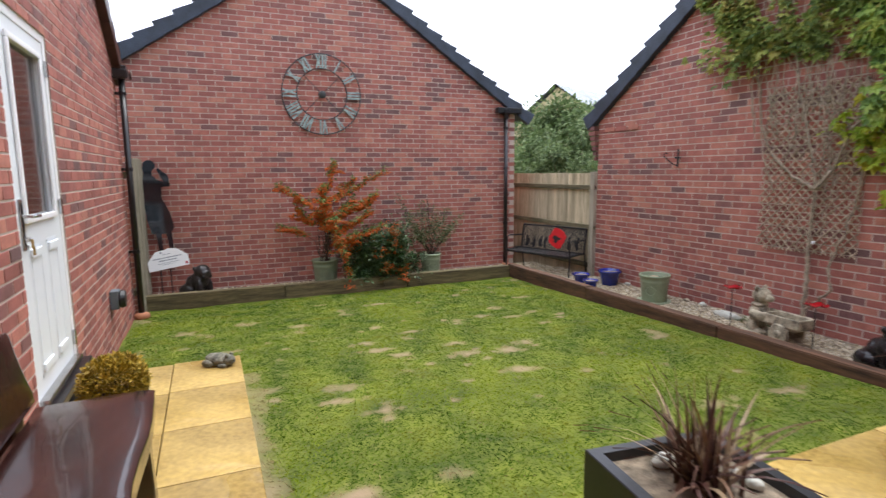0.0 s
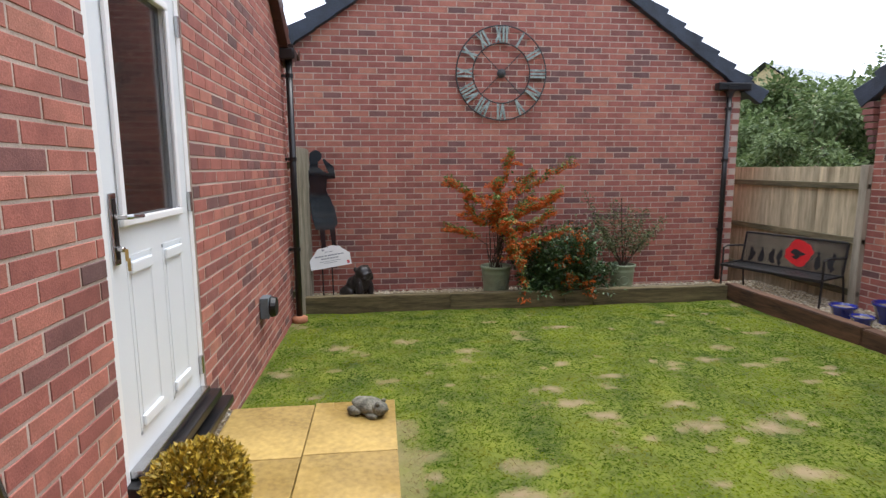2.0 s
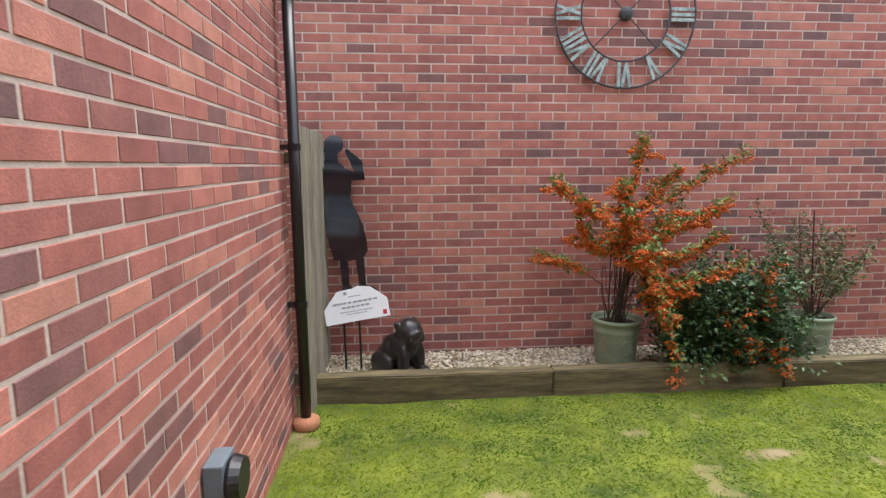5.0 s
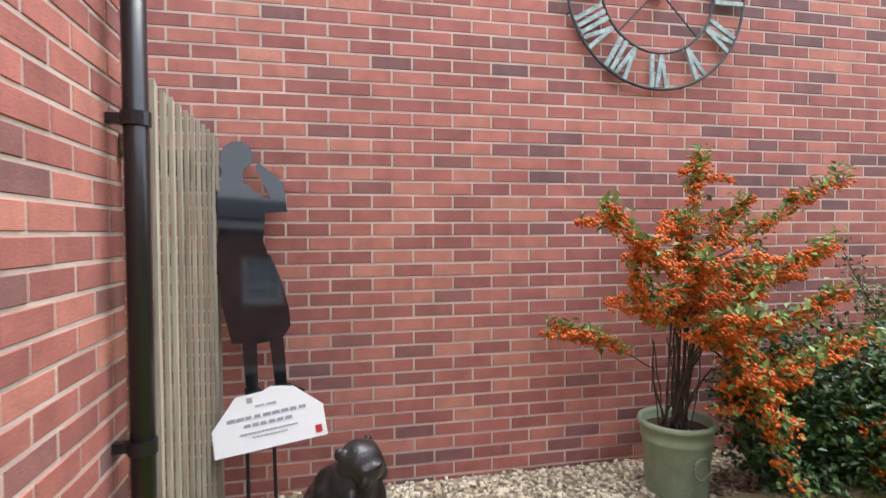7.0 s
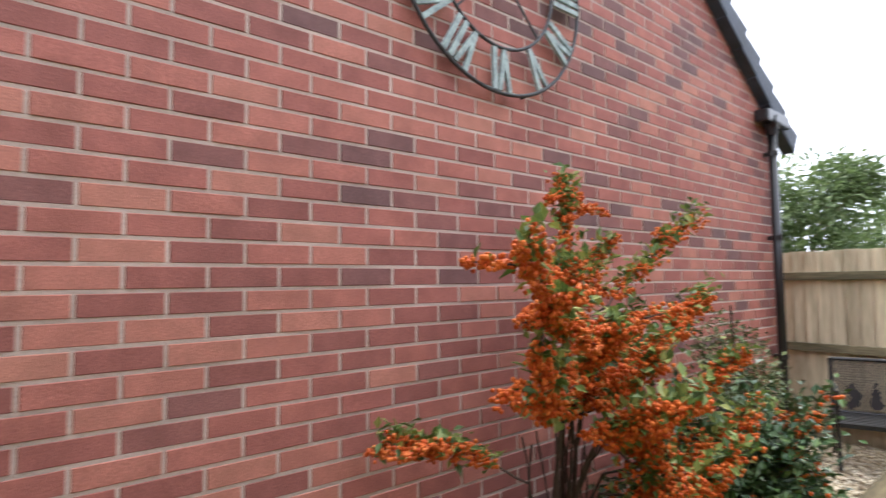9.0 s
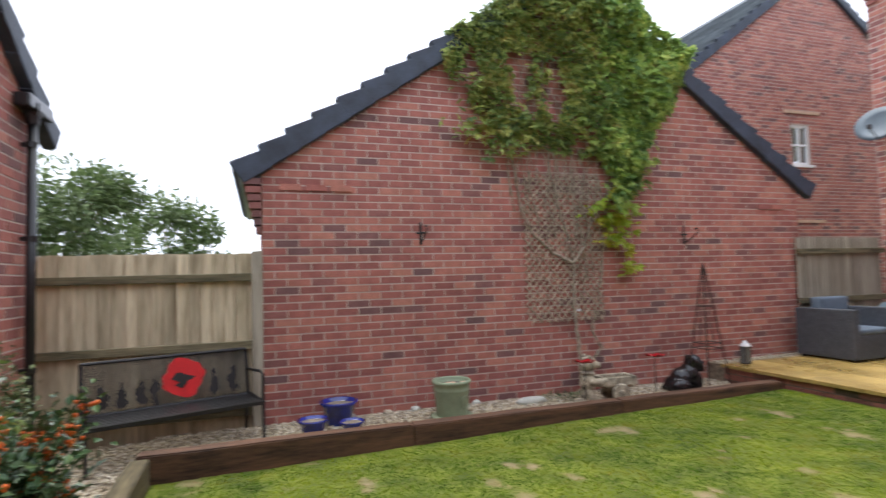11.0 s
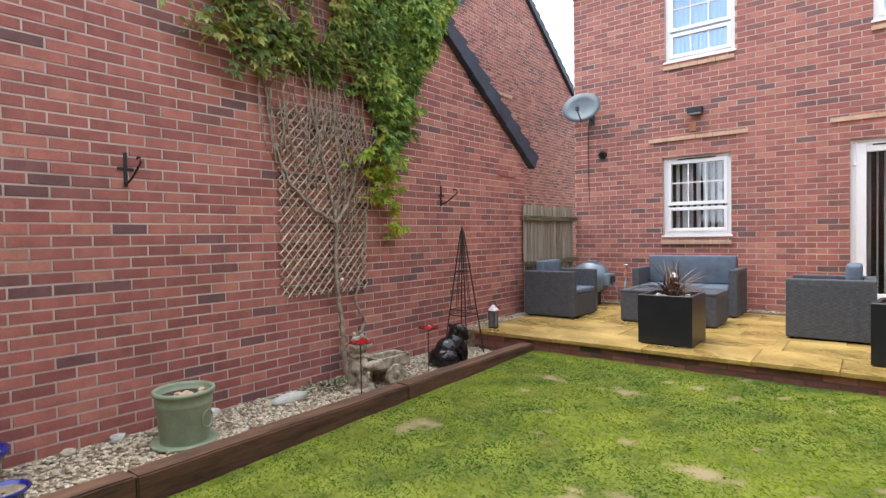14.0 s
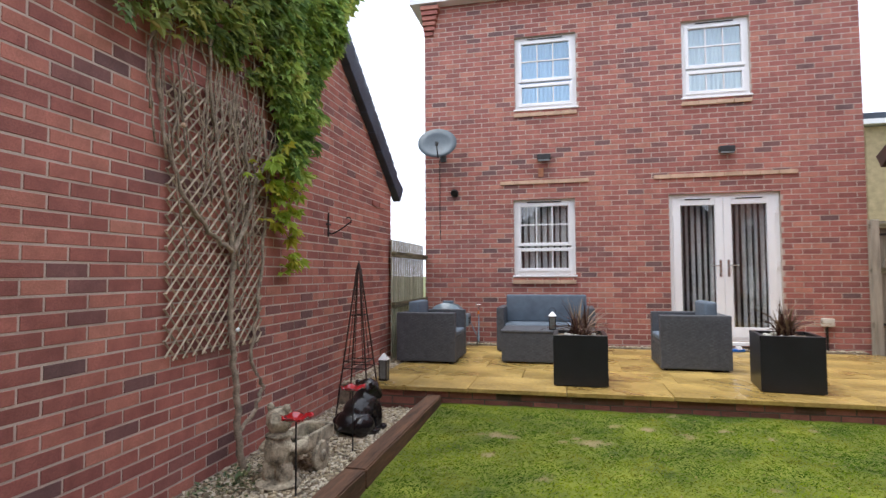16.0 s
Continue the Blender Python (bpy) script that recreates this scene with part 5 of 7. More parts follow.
def planter(m, w, h, label):
    """A square tapered-lip planter with soil, pebbles and a tuft of bronze flax."""
    ob = empty("planter", m, label=label, category="planter", group="planters on the terrace edge")
    t = 0.042
    bm = bmesh.new()
    rings = []
    for half, z in ((w / 2 - 0.02, 0.0), (w / 2 - 0.02, 0.012), (w / 2, 0.012), (w / 2, h - 0.003), (w / 2 - 0.003, h), (w / 2 - t, h), (w / 2 - t, h - 0.12)):
        rings.append([bm.verts.new((sx * half, sy * half, z)) for sx, sy in ((-1, -1), (1, -1), (1, 1), (-1, 1))])
    for p, q in zip(rings, rings[1:]):
        for i in range(4):
            bm.faces.new((p[i], p[(i + 1) % 4], q[(i + 1) % 4], q[i]))
    bm.faces.new(rings[0][::-1]), bm.faces.new(rings[-1])
    bmesh.ops.recalc_face_normals(bm, faces=bm.faces[:])
    part("box", bm, PLANTER, ob)
    part("soil", boxed(-w / 2 + t, -w / 2 + t, h - 0.12, w / 2 - t, w / 2 - t, h - 0.035), GRIT, ob, "damp grit and soil")
    rng = random.Random(int(m.translation.x * 10))
    for k in range(7):
        bm = bmesh.new()
        a, r = rng.uniform(0, 6.28), rng.uniform(0.12, w / 2 - 0.08)
        blob(bm, (r * math.cos(a), r * math.sin(a), h - 0.02), (rng.uniform(0.02, 0.035), rng.uniform(0.02, 0.03), 0.018), k, 0.25, 2)
        part("pebble", bm, WHITE_STONE, ob, smooth=True)
    vs, fs = [], []
    for k in range(130):
        a, lean, ln, wd = rng.uniform(0, 6.28), rng.uniform(0.05, 1.25) ** 1.3, rng.uniform(0.14, 0.42), rng.uniform(0.005, 0.011)
        bx, by = rng.gauss(0, 0.035), rng.gauss(0, 0.035)
        i = len(vs)
        for s in range(6):
            q = s / 5
            out = ln * q * math.sin(lean * (0.5 + 0.6 * q))
            up = ln * q * math.cos(lean * (0.5 + 0.6 * q))
            ww = wd * (1 - q ** 2)
            for sd in (-1, 1):
                vs.append((bx + math.cos(a) * out - math.sin(a) * ww * sd, by + math.sin(a) * out + math.cos(a) * ww * sd, h - 0.04 + up + 0.002 * sd))
        fs += [(i + 2 * s, i + 2 * s + 1, i + 2 * s + 3, i + 2 * s + 2) for s in range(5)]
    me = bpy.data.meshes.new("flax")
    me.from_pydata(vs, [], fs)
    me.materials.append(FLAX)
    p = new("flax", me)
    p.parent = ob
    tagged(p, "spiky bronze flax leaves", kind="stuff")


planter(pose(3.15, 1.14, DECK), 0.50, 0.48, "black square planter with bronze flax and pebbles")
planter(pose(1.32, 1.10, DECK, 0, 0, -7), 0.50, 0.50, "black square planter with spiky bronze flax and pebbles")


def lantern(m, h, label, roof_mat):
    ob = empty("lantern", m, label=label, category="lantern")
    w = 0.036
    part("base", boxed(-w - 0.008, -w - 0.008, 0, w + 0.008, w + 0.008, 0.015, 0.003), IRON, ob)
    for sx in (-1, 1):
        for sy in (-1, 1):
            part("post", boxed(sx * w - 0.005, sy * w - 0.005, 0.015, sx * w + 0.005, sy * w + 0.005, h * 0.68), IRON, ob)
    for k in range(4):
        p = part("pane", boxed(-w + 0.006, w - 0.001, 0.018, w - 0.006, w + 0.001, h * 0.67), LAMP_GLASS, ob)
        p.rotation_euler = (0, 0, k * math.pi / 2)
    bm = bmesh.new()
    lathe(bm, [(0.066, h * 0.68), (0.062, h * 0.71), (0.026, h * 0.84), (0.012, h * 0.9)], 4)
    bmesh.ops.rotate(bm, matrix=Matrix.Rotation(radians(45), 3, "Z"), verts=bm.verts[:])
    part("roof", bm, roof_mat, ob)
    bm = bmesh.new()
    tube(bm, [(0.04 * math.cos(a), 0, h * 0.9 + 0.045 * math.sin(a)) for a in [math.pi * (-0.3 + 1.6 * k / 14) for k in range(15)]], 0.003, 6)
    part("handle", bm, IRON, ob)


lantern(pose(3.44, 0.03, DECK + 0.39), 0.24, "small black lantern with a white roof on the coffee table", SIGN_WHITE)
lantern(pose(5.08, 1.42, DECK), 0.30, "small glass lantern with a pale roof at the paving edge", SIGN_WHITE)


def hose_reel():
    ob = empty("hose_reel", pose(5.0, -1.2, DECK, 0, 0, 90), label="blue-grey boxed garden hose reel standing by the house wall", category="hose reel")
    bm = bmesh.new()
    prof = []
    for k in range(25):
        a = 2 * math.pi * k / 24
        prof.append((0.26 * math.cos(a), 0.40 + 0.24 * math.sin(a)))
    flat_plate(bm, prof[:-1], 0.30, Matrix(((0, 0, 1, -0.15), (1, 0, 0, 0), (0, 1, 0, 0), (0, 0, 0, 1))))
    bmesh.ops.bevel(bm, geom=[e for e in bm.edges if len(e.link_faces) == 2 and e.calc_face_angle() > 1.2], offset=0.05, segments=4, affect="EDGES")
    part("drum", bm, REEL, ob, smooth=True)
    bm = boxed(-0.13, 0.16, 0.30, 0.13, 0.34, 0.48, 0.03)
    part("hose_outlet", bm, REEL, ob)
    part("mouth", boxed(-0.09, 0.335, 0.34, 0.09, 0.345, 0.44, 0.004), IRON, ob, "dark slot")
    part("bracket", boxed(-0.10, -0.30, 0.0, 0.10, 0.12, 0.20, 0.02), IRON, ob)
    part("carry_handle", boxed(-0.03, -0.06, 0.63, 0.03, 0.10, 0.67, 0.012), REEL, ob, "grey carry handle")
    bm = bmesh.new()
    tube(bm, [(0, 0.34, 0.38), (0.02, 0.42, 0.22), (0.0, 0.46, 0.08), (-0.1, 0.42, 0.02), (-0.2, 0.44, 0.05), (-0.33, 0.42, 0.4)], 0.01, 8)
    part("hose", bm, REEL, ob, smooth=True)


hose_reel()
ob = empty("garden_tap", pose(4.58, HOUSE + 0.006, 0.84), label="brass garden tap with an orange hose connector on the wall", category="tap")
bm = bmesh.new()
tube(bm, [(0, 0, 0), (0, 0.05, 0), (0, 0.075, -0.02), (0, 0.08, -0.06)], 0.011, 8)
tube(bm, [(-0.03, 0.045, 0.035), (0.03, 0.045, 0.035)], 0.006, 6)
part("spout", bm, CHROME, ob)
bm = bmesh.new()
tube(bm, [(0, 0.08, -0.055), (0, 0.08, -0.11)], 0.016, 10)
part("connector", bm, ORANGE, ob, "orange hose connector")
bm = bmesh.new()
tube(bm, [(0, 0.08, -0.11), (0.0, 0.082, -0.3), (0.02, 0.09, -0.52)], 0.008, 8)
part("hose_tail", bm, REEL, ob)


def flip_flop(m):
    ob = empty("flip_flop", m, label="blue foam slider sandal lying on the paving", category="sandal", group="pair of sandals")
    bm = bmesh.new()
    pts = [(0.045 * math.cos(a) * (1 + 0.15 * math.sin(a)), 0.13 * math.sin(a)) for a in [2 * math.pi * k / 20 for k in range(20)]]
    flat_plate(bm, pts, 0.025, Matrix.Translation((0, 0, 0.001)))
    part("sole", bm, BLUE_FOAM, ob)
    bm = bmesh.new()
    for k in range(3):
        tube(bm, [(0.046 * math.cos(a), 0.02 + 0.022 * k, 0.025 + 0.04 * math.sin(a)) for a in [math.pi * i / 8 for i in range(9)]], 0.008, 6)
    part("strap", bm, BLUE_FOAM if m.translation.x > 1.3 else SIGN_WHITE, ob)


flip_flop(pose(1.40, -1.30, DECK + 0.004, 0, 0, 80)), flip_flop(pose(1.08, -1.33, DECK + 0.004, 0, 0, 97))


def satellite_dish():
    ob = empty("satellite_dish", pose(5.13, HOUSE, 3.18), label="grey mesh satellite dish on the house wall", category="satellite dish")
    bm = bmesh.new()
    m = Matrix.Translation((0.02, 0.32, 0.12)) @ Matrix.Rotation(radians(22), 4, "Z") @ Matrix.Rotation(radians(-74), 4, "X") @ Matrix.Rotation(radians(12), 4, "Y")
    lathe(bm, [(0.02, 0.0), (0.10, 0.006), (0.20, 0.028), (0.29, 0.06), (0.295, 0.066), (0.20, 0.036), (0.10, 0.014), (0.02, 0.008)], 32)
    for v in bm.verts:
        v.co.y *= 0.82
    bmesh.ops.transform(bm, matrix=m, verts=bm.verts[:])
    part("reflector", bm, DISH, ob, smooth=True)
    bm = bmesh.new()
    tube(bm, [(0, 0.006, 0), (0, 0.2, 0), (0.01, 0.28, 0.08)], 0.018, 8)
    part("wall_arm", bm, CLOCK_DARK, ob)
    bm = bmesh.new()
    tube(bm, [m @ Vector((0, 0.24, 0.05)), m @ Vector((0, 0.17, 0.30))], 0.010, 8)
    box(bm, -0.02, -0.03, -0.03, 0.02, 0.03, 0.03, 0.006, Matrix.Translation(m @ Vector((0, 0.15, 0.31))))
    part("feed_arm", bm, CLOCK_DARK, ob)
    part("plate", boxed(-0.05, 0.006, -0.08, 0.05, 0.016, 0.08), CLOCK_DARK, ob)
    bm = bmesh.new()
    tube(bm, [(0.06, 0.012, -0.05), (0.06, 0.012, -1.0), (0.05, 0.012, -1.3)], 0.005, 6)
    part("cable", bm, IRON, ob)


satellite_dish()


def flood_light(x, z):
    ob = empty("flood_light", pose(x, HOUSE + 0.006, z), label="small black security floodlight on the house wall", category="wall light", group="floodlights on the house")
    bm = boxed(-0.10, 0.03, -0.03, 0.10, 0.12, 0.055, 0.012)
    part("housing", bm, IRON, ob)
    part("bracket", boxed(-0.04, 0, -0.03, 0.04, 0.032, 0.03), IRON, ob)
    part("lens", boxed(-0.085, 0.09, -0.055, 0.085, 0.122, -0.028, 0.004), LAMP_GLASS, ob, "pale lens")


flood_light(3.57, 3.07), flood_light(1.06, 3.05)
bm = bmesh.new()
tube(bm, [(4.95, HOUSE - 0.01, 2.6), (4.95, HOUSE + 0.05, 2.6), (4.95, HOUSE + 0.07, 2.59)], [0.06, 0.06, 0.05], 18)
tagged(part("flue", bm, IRON), "short black round flue in the house wall", "flue")
tagged(part("wall_plaque", boxed(3.58, HOUSE + 0.006, 2.8, 3.66, HOUSE + 0.02, 2.93, 0.003), TERRACOTTA), "small red air brick in the house wall", "air brick")
ob = empty("outdoor_socket", pose(-0.12, HOUSE + 0.006, 0.66), label="cream outdoor socket box with a conduit on the house wall", category="socket")
part("box", boxed(-0.07, 0, -0.05, 0.07, 0.08, 0.06, 0.01), POT_CREAM, ob)
part("conduit", boxed(-0.012, 0, -0.38, 0.012, 0.022, -0.05), IRON, ob)

# ---- plants ----


def leaf_cloud(name, spots, parent, material, size, shape="oval", seed=0, label="", out=None):
    """Many small leaves, each folded along its rib, at the spots given as (place, direction)."""
    r = random.Random(seed)
    vs, fs = [], []
    for place, d in spots:
        d = Vector(d).normalized()
        d = (d + Vector((r.gauss(0, 0.45), r.gauss(0, 0.45), r.gauss(0, 0.35)))).normalized()
        side = d.cross(Vector((r.gauss(0, 0.4), r.gauss(0, 0.4), 1))).normalized()
        up = side.cross(d)
        s = size * r.uniform(0.6, 1.25)
        p = Vector(place)
        lobes = ((0, 1.0),) if shape == "oval" else ((0, 1.0), (0.75, 0.85), (-0.75, 0.85), (1.4, 0.6), (-1.4, 0.6))
        i0 = len(vs)
        vs.append(tuple(p))
        for a, k in lobes:
            e = d * math.cos(a) + side * math.sin(a)
            f = side * math.cos(a) - d * math.sin(a)
            i = len(vs)
            w = 0.30 if shape == "oval" else 0.24
            vs += [tuple(p + e * s * k * 0.45 + f * s * w * k + up * s * 0.10), tuple(p + e * s * k - up * s * 0.12), tuple(p + e * s * k * 0.45 - f * s * w * k + up * s * 0.10)]
            fs += [(i0, i, i + 1), (i0, i + 1, i + 2)]
    me = bpy.data.meshes.new(name)
    me.from_pydata(vs, [], fs)
    for m in material if isinstance(material, (list, tuple)) else (material,):
        me.materials.append(m)
    ob = new(name, me)
    if parent:
        ob.parent = parent
    return tagged(ob, label, kind="stuff")


def wander(p0, p1, n, sag, seed, rough=0.03):
    """A bent line between two points."""
    r = random.Random(seed)
    p0, p1 = Vector(p0), Vector(p1)
    off = Vector((0, 0, 0))
    pts = []
    for k in range(n + 1):
        t = k / n
        off += Vector((r.gauss(0, rough), r.gauss(0, rough), r.gauss(0, rough))) * (0 if k == 0 else 0.5)
        pts.append(p0.lerp(p1, t) + off * math.sin(math.pi * min(1, t * 1.0)) + Vector((0, 0, -sag * math.sin(math.pi * t))))
    return pts


def climber():
    """A Virginia creeper: bare twisted stems over the trellis, a heavy crown of leaves under the gable."""
    ob = empty("creeper", pose(EAST, 0, 0), label="green creeper climbing the gable on bare twisted stems", category="climbing plant")
    rng = random.Random(11)

    def stem(name, pts, r0, r1, mat_=BARK):
        # pts: rows of (y, z, stand-off)
        line = []
        for (a, b) in zip(pts, pts[1:]):
            for k in range(6):
                t = k / 6
                line.append(Vector((-(a[2] + (b[2] - a[2]) * t) + rng.gauss(0, 0.004), a[0] + (b[0] - a[0]) * t + rng.gauss(0, 0.008), a[1] + (b[1] - a[1]) * t + rng.gauss(0, 0.006))))
        line.append(Vector((-pts[-1][2], pts[-1][0], pts[-1][1])))
        bm = bmesh.new()
        n = len(line)
        tube(bm, line, [r0 + (r1 - r0) * i / (n - 1) for i in range(n)], 7)
        return part(name, bm, mat_, ob, smooth=True)

    stem("trunk", [(3.42, GE - 0.03, 0.12), (3.44, 0.45, 0.10), (3.46, 0.75, 0.08), (3.47, 1.1, 0.06), (3.45, 1.5, 0.06), (3.5, 1.75, 0.06)], 0.026, 0.015)
    stem("branch", [(3.43, 0.30, 0.1), (3.30, 0.42, 0.14), (3.18, 0.55, 0.13), (3.26, 0.75, 0.08), (3.12, 1.2, 0.05), (3.05, 1.7, 0.05), (3.0, 2.1, 0.05), (3.1, 2.5, 0.06)], 0.016, 0.010)
    stem("branch", [(3.45, 1.5, 0.06), (3.7, 1.62, 0.05), (3.95, 1.85, 0.04), (4.1, 2.2, 0.035), (4.15, 2.6, 0.03), (4.2, 3.0, 0.04), (4.35, 3.5, 0.05)], 0.016, 0.009)
    stem("branch", [(3.45, 1.5, 0.06), (3.3, 1.7, 0.06), (3.2, 2.0, 0.06), (3.0, 2.25, 0.06), (2.85, 2.4, 0.08)], 0.018, 0.010)
    stem("branch", [(3.5, 1.75, 0.06), (3.6, 2.1, 0.05), (3.7, 2.5, 0.05), (3.75, 2.9, 0.08), (3.8, 3.3, 0.1), (3.75, 3.9, 0.08)], 0.014, 0.008)
    for k in range(18):
        y0, z0 = 3.45 + rng.uniform(-0.35, 0.5), rng.uniform(1.0, 2.1)
        y1 = y0 + rng.uniform(-0.25, 0.3)
        stem("twig", [(y0, z0, 0.05), ((y0 + y1) / 2 + rng.uniform(-0.12, 0.12), z0 + 0.4, 0.05 + rng.uniform(0, 0.03)), (y1, z0 + 0.8, 0.05), (y1 + rng.uniform(-0.1, 0.15), min(3.3, z0 + rng.uniform(1.0, 1.4)), 0.07)], 0.006, 0.003)
    for k in range(22):
        y0 = 2.95 + 1.25 * k / 21
        y2 = y0 + rng.uniform(-0.1, 0.16)
        stem("twig", [(y0, 2.2 + rng.uniform(-0.2, 0.2), 0.04), (y0 + rng.uniform(-0.1, 0.1), 2.6, 0.05), (y2, 3.0, 0.07), (y2 + rng.uniform(-0.15, 0.3), rng.uniform(3.3, 4.0), 0.06)], 0.007, 0.004)
    # crown: denser towards the middle, ragged below
    spots, olive, young = [], [], []
    while len(spots) < 4300:
        y, z = rng.uniform(1.7, 5.05), rng.uniform(2.3, 4.95)
        lower = 2.75 + 0.28 * noise.noise(Vector((y * 2.2, 0, 3))) + max(0, y - 4.15) * 0.8 + max(0, 2.55 - y) * 1.5
        if 2.3 < y < 3.15:
            lower -= 0.38 * (1 - abs(y - 2.7) / 0.45)
        upper = 4.92 - 0.69 * abs(y - 3.42) + 0.10 + (0.12 if y < 3.3 else 0)
        edge = 1.85 - 0.1 * noise.noise(Vector((z * 3, 5, 0)))
        if z < lower or z > upper or y < edge or y > 4.95 - 0.15 * abs(z - 3.7):
            continue
        depth = 0.05 + 0.42 * (0.5 + 0.5 * noise.noise(Vector((y * 2.4, z * 2.4, 1)))) * min(1, (z - lower) / 0.5 + 0.25) * rng.uniform(0.55, 1.0)
        open_side = min(1, max(0, (y - 3.0) / 0.35)) * min(1, max(0, (4.35 - z) / 0.5))
        tuft = noise.noise(Vector((y * 2.6, z * 2.1, 7))) + 0.5 * noise.noise(Vector((y * 7, z * 6, 8)))
        if rng.random() < open_side * min(1, max(0, 0.42 - 2.2 * tuft)):
            continue
        spot = ((-depth * (1 - 0.45 * open_side), y, z), (-0.7, rng.uniform(-0.3, 0.1), -0.75))
        (olive if y + rng.gauss(0, 0.15) > 3.1 else spots).append(spot)
        if len(olive) + len(spots) > 6400:
            break
    leaf_cloud("olive_foliage", olive, ob, LEAF_VINE_DRY, 0.085, "hand", 4, "thinner olive-green and browning leaves")
    leaf_cloud("foliage", spots, ob, LEAF_VINE, 0.095, "hand", 3, "dense green creeper leaves")
    # the strand that hangs from the crown towards the lattice
    strand = []
    for k in range(300):
        t = rng.random()
        y, z = 2.58 + 0.30 * t + rng.gauss(0, 0.13 - 0.05 * t), 2.80 - 0.62 * t + rng.gauss(0, 0.06)
        strand.append(((-rng.uniform(0.06, 0.24), y, z), (-0.7, -0.2, -0.6)))
    for k in range(80):
        young.append(((-rng.uniform(0.06, 0.22), 2.92 + rng.gauss(0, 0.15), 2.06 + rng.gauss(0, 0.10)), (-0.7, -0.1, -0.6)))
    for k in range(26):
        young.append(((-rng.uniform(0.05, 0.16), 2.90 + rng.gauss(0, 0.10), 1.76 + rng.gauss(0, 0.06)), (-0.7, 0, -0.6)))
    for k in range(14):
        young.append(((-rng.uniform(0.05, 0.15), 2.72 + rng.gauss(0, 0.06), 1.45 + rng.gauss(0, 0.04)), (-0.7, 0, -0.6)))
    fringe = []
    for k in range(170):
        fringe.append(((-rng.uniform(0.06, 0.2), 4.35 + rng.gauss(0, 0.25), 2.98 + rng.gauss(0, 0.12)), (-0.7, 0, -0.6)))
    leaf_cloud("pale_foliage", fringe, ob, LEAF_VINE_DRY, 0.09, "hand", 6, "olive leaves on the ragged fringe")
    leaf_cloud("hanging_foliage", strand, ob, LEAF_VINE, 0.095, "hand", 9, "green leaves on a hanging strand")
    leaf_cloud("young_foliage", young, ob, LEAF_LIME, 0.10, "hand", 5, "yellow-green young leaves")
    for k, (y, z) in enumerate(((3.98, 2.22), (3.42, 0.98))):
        bm = bmesh.new()
        blob(bm, (-0.08, y, z), (0.012, 0.018, 0.016), k, 0.2, 2)
        part("tie", bm, SIGN_WHITE if k else STONE_BUFF, ob, smooth=True)


def trellis():
    """An expanding willow lattice: two layers of laths crossing on the slant."""
    ob = empty("trellis", pose(EAST - 0.012, 3.52, 0), label="expanding willow lattice trellis fixed to the brick wall", category="trellis")
    y0, y1, z0, z1 = -0.47, 0.52, 0.86, 2.52
    ang = radians(46)
    c, s = math.cos(ang), math.sin(ang)
    for layer in (0, 1):
        step = 0.062
        k = -60
        while k < 60:
            o = k * step / s
            # the stretch of the lath inside the panel
            sg = 1 if layer == 0 else -1
            lo, hi = -9.0, 9.0
            for base, dirn, l, h in ((o, sg * c, y0, y1), ((z0 + z1) / 2, s, z0, z1)):
                t0, t1 = (l - base) / dirn, (h - base) / dirn
                lo, hi = max(lo, min(t0, t1)), min(hi, max(t0, t1))
            if hi - lo > 0.05:
                bm = bmesh.new()
                x = -0.006 - 0.011 * layer
                p = [(x, o + sg * c * t, (z0 + z1) / 2 + s * t) for t in (lo, hi)]
                tube(bm, p, 0.0075, 4)
                part("lath", bm, TRELLIS, ob)
            k += 1


trellis()
climber()


def berry_cloud(name, spots, parent, seed, size=0.0095):
    bm = bmesh.new()
    bmesh.ops.create_icosphere(bm, subdivisions=1, radius=1)
    bv = np.array([v.co[:] for v in bm.verts])
    bf = np.array([[v.index for v in f.verts] for f in bm.faces])
    bm.free()
    r = np.random.default_rng(seed)
    P = np.array([tuple(s) for s in spots])
    sc = size * r.uniform(0.75, 1.15, (len(P), 1, 1))
    V = bv[None] * sc + P[:, None]
    F = bf[None] + 12 * np.arange(len(P))[:, None, None]
    me = bpy.data.meshes.new(name)
    me.from_pydata(V.reshape(-1, 3).tolist(), [], F.reshape(-1, 3).tolist())
    me.materials.append(BERRY)
    ob = new(name, me)
    ob.parent = parent
    return tagged(ob, "clusters of orange berries", kind="stuff")


def clay_pot(m, r, h, label, material=POT_GREEN, group=""):
    """A thrown pot: flared wall, rolled rim, a band below it and a round boss; filled with soil."""
    ob = empty("plant_pot", m, label=label, category="plant pot", group=group)
    bm = bmesh.new()
    lathe(bm, [(r * 0.80, 0), (r * 0.82, 0.015), (r * 0.93, h * 0.70), (r * 0.955, h * 0.72), (r * 0.97, h * 0.76), (r * 0.955, h * 0.79), (r * 0.97, h * 0.90), (r * 1.04, h * 0.92), (r * 1.06, h * 0.96), (r * 1.03, h), (r * 0.97, h), (r * 0.93, h * 0.95), (r * 0.92, h * 0.84)], 40)
    part("body", bm, material, ob, smooth=True)
    bm = bmesh.new()
    lathe(bm, [(r * 0.05, h * 0.80), (r * 0.5, h * 0.855), (r * 0.91, h * 0.86), (r * 0.92, h * 0.84)], 24)
    part("soil", bm, EARTH, ob, "dark damp soil")
    bm = bmesh.new()
    tube(bm, [(0.055 * math.cos(a), -r * 0.90, h * 0.45 + 0.055 * math.sin(a)) for a in [2 * math.pi * k / 24 for k in range(25)]], 0.006, 6, cap=False)
    part("boss", bm, material, ob)
    return ob


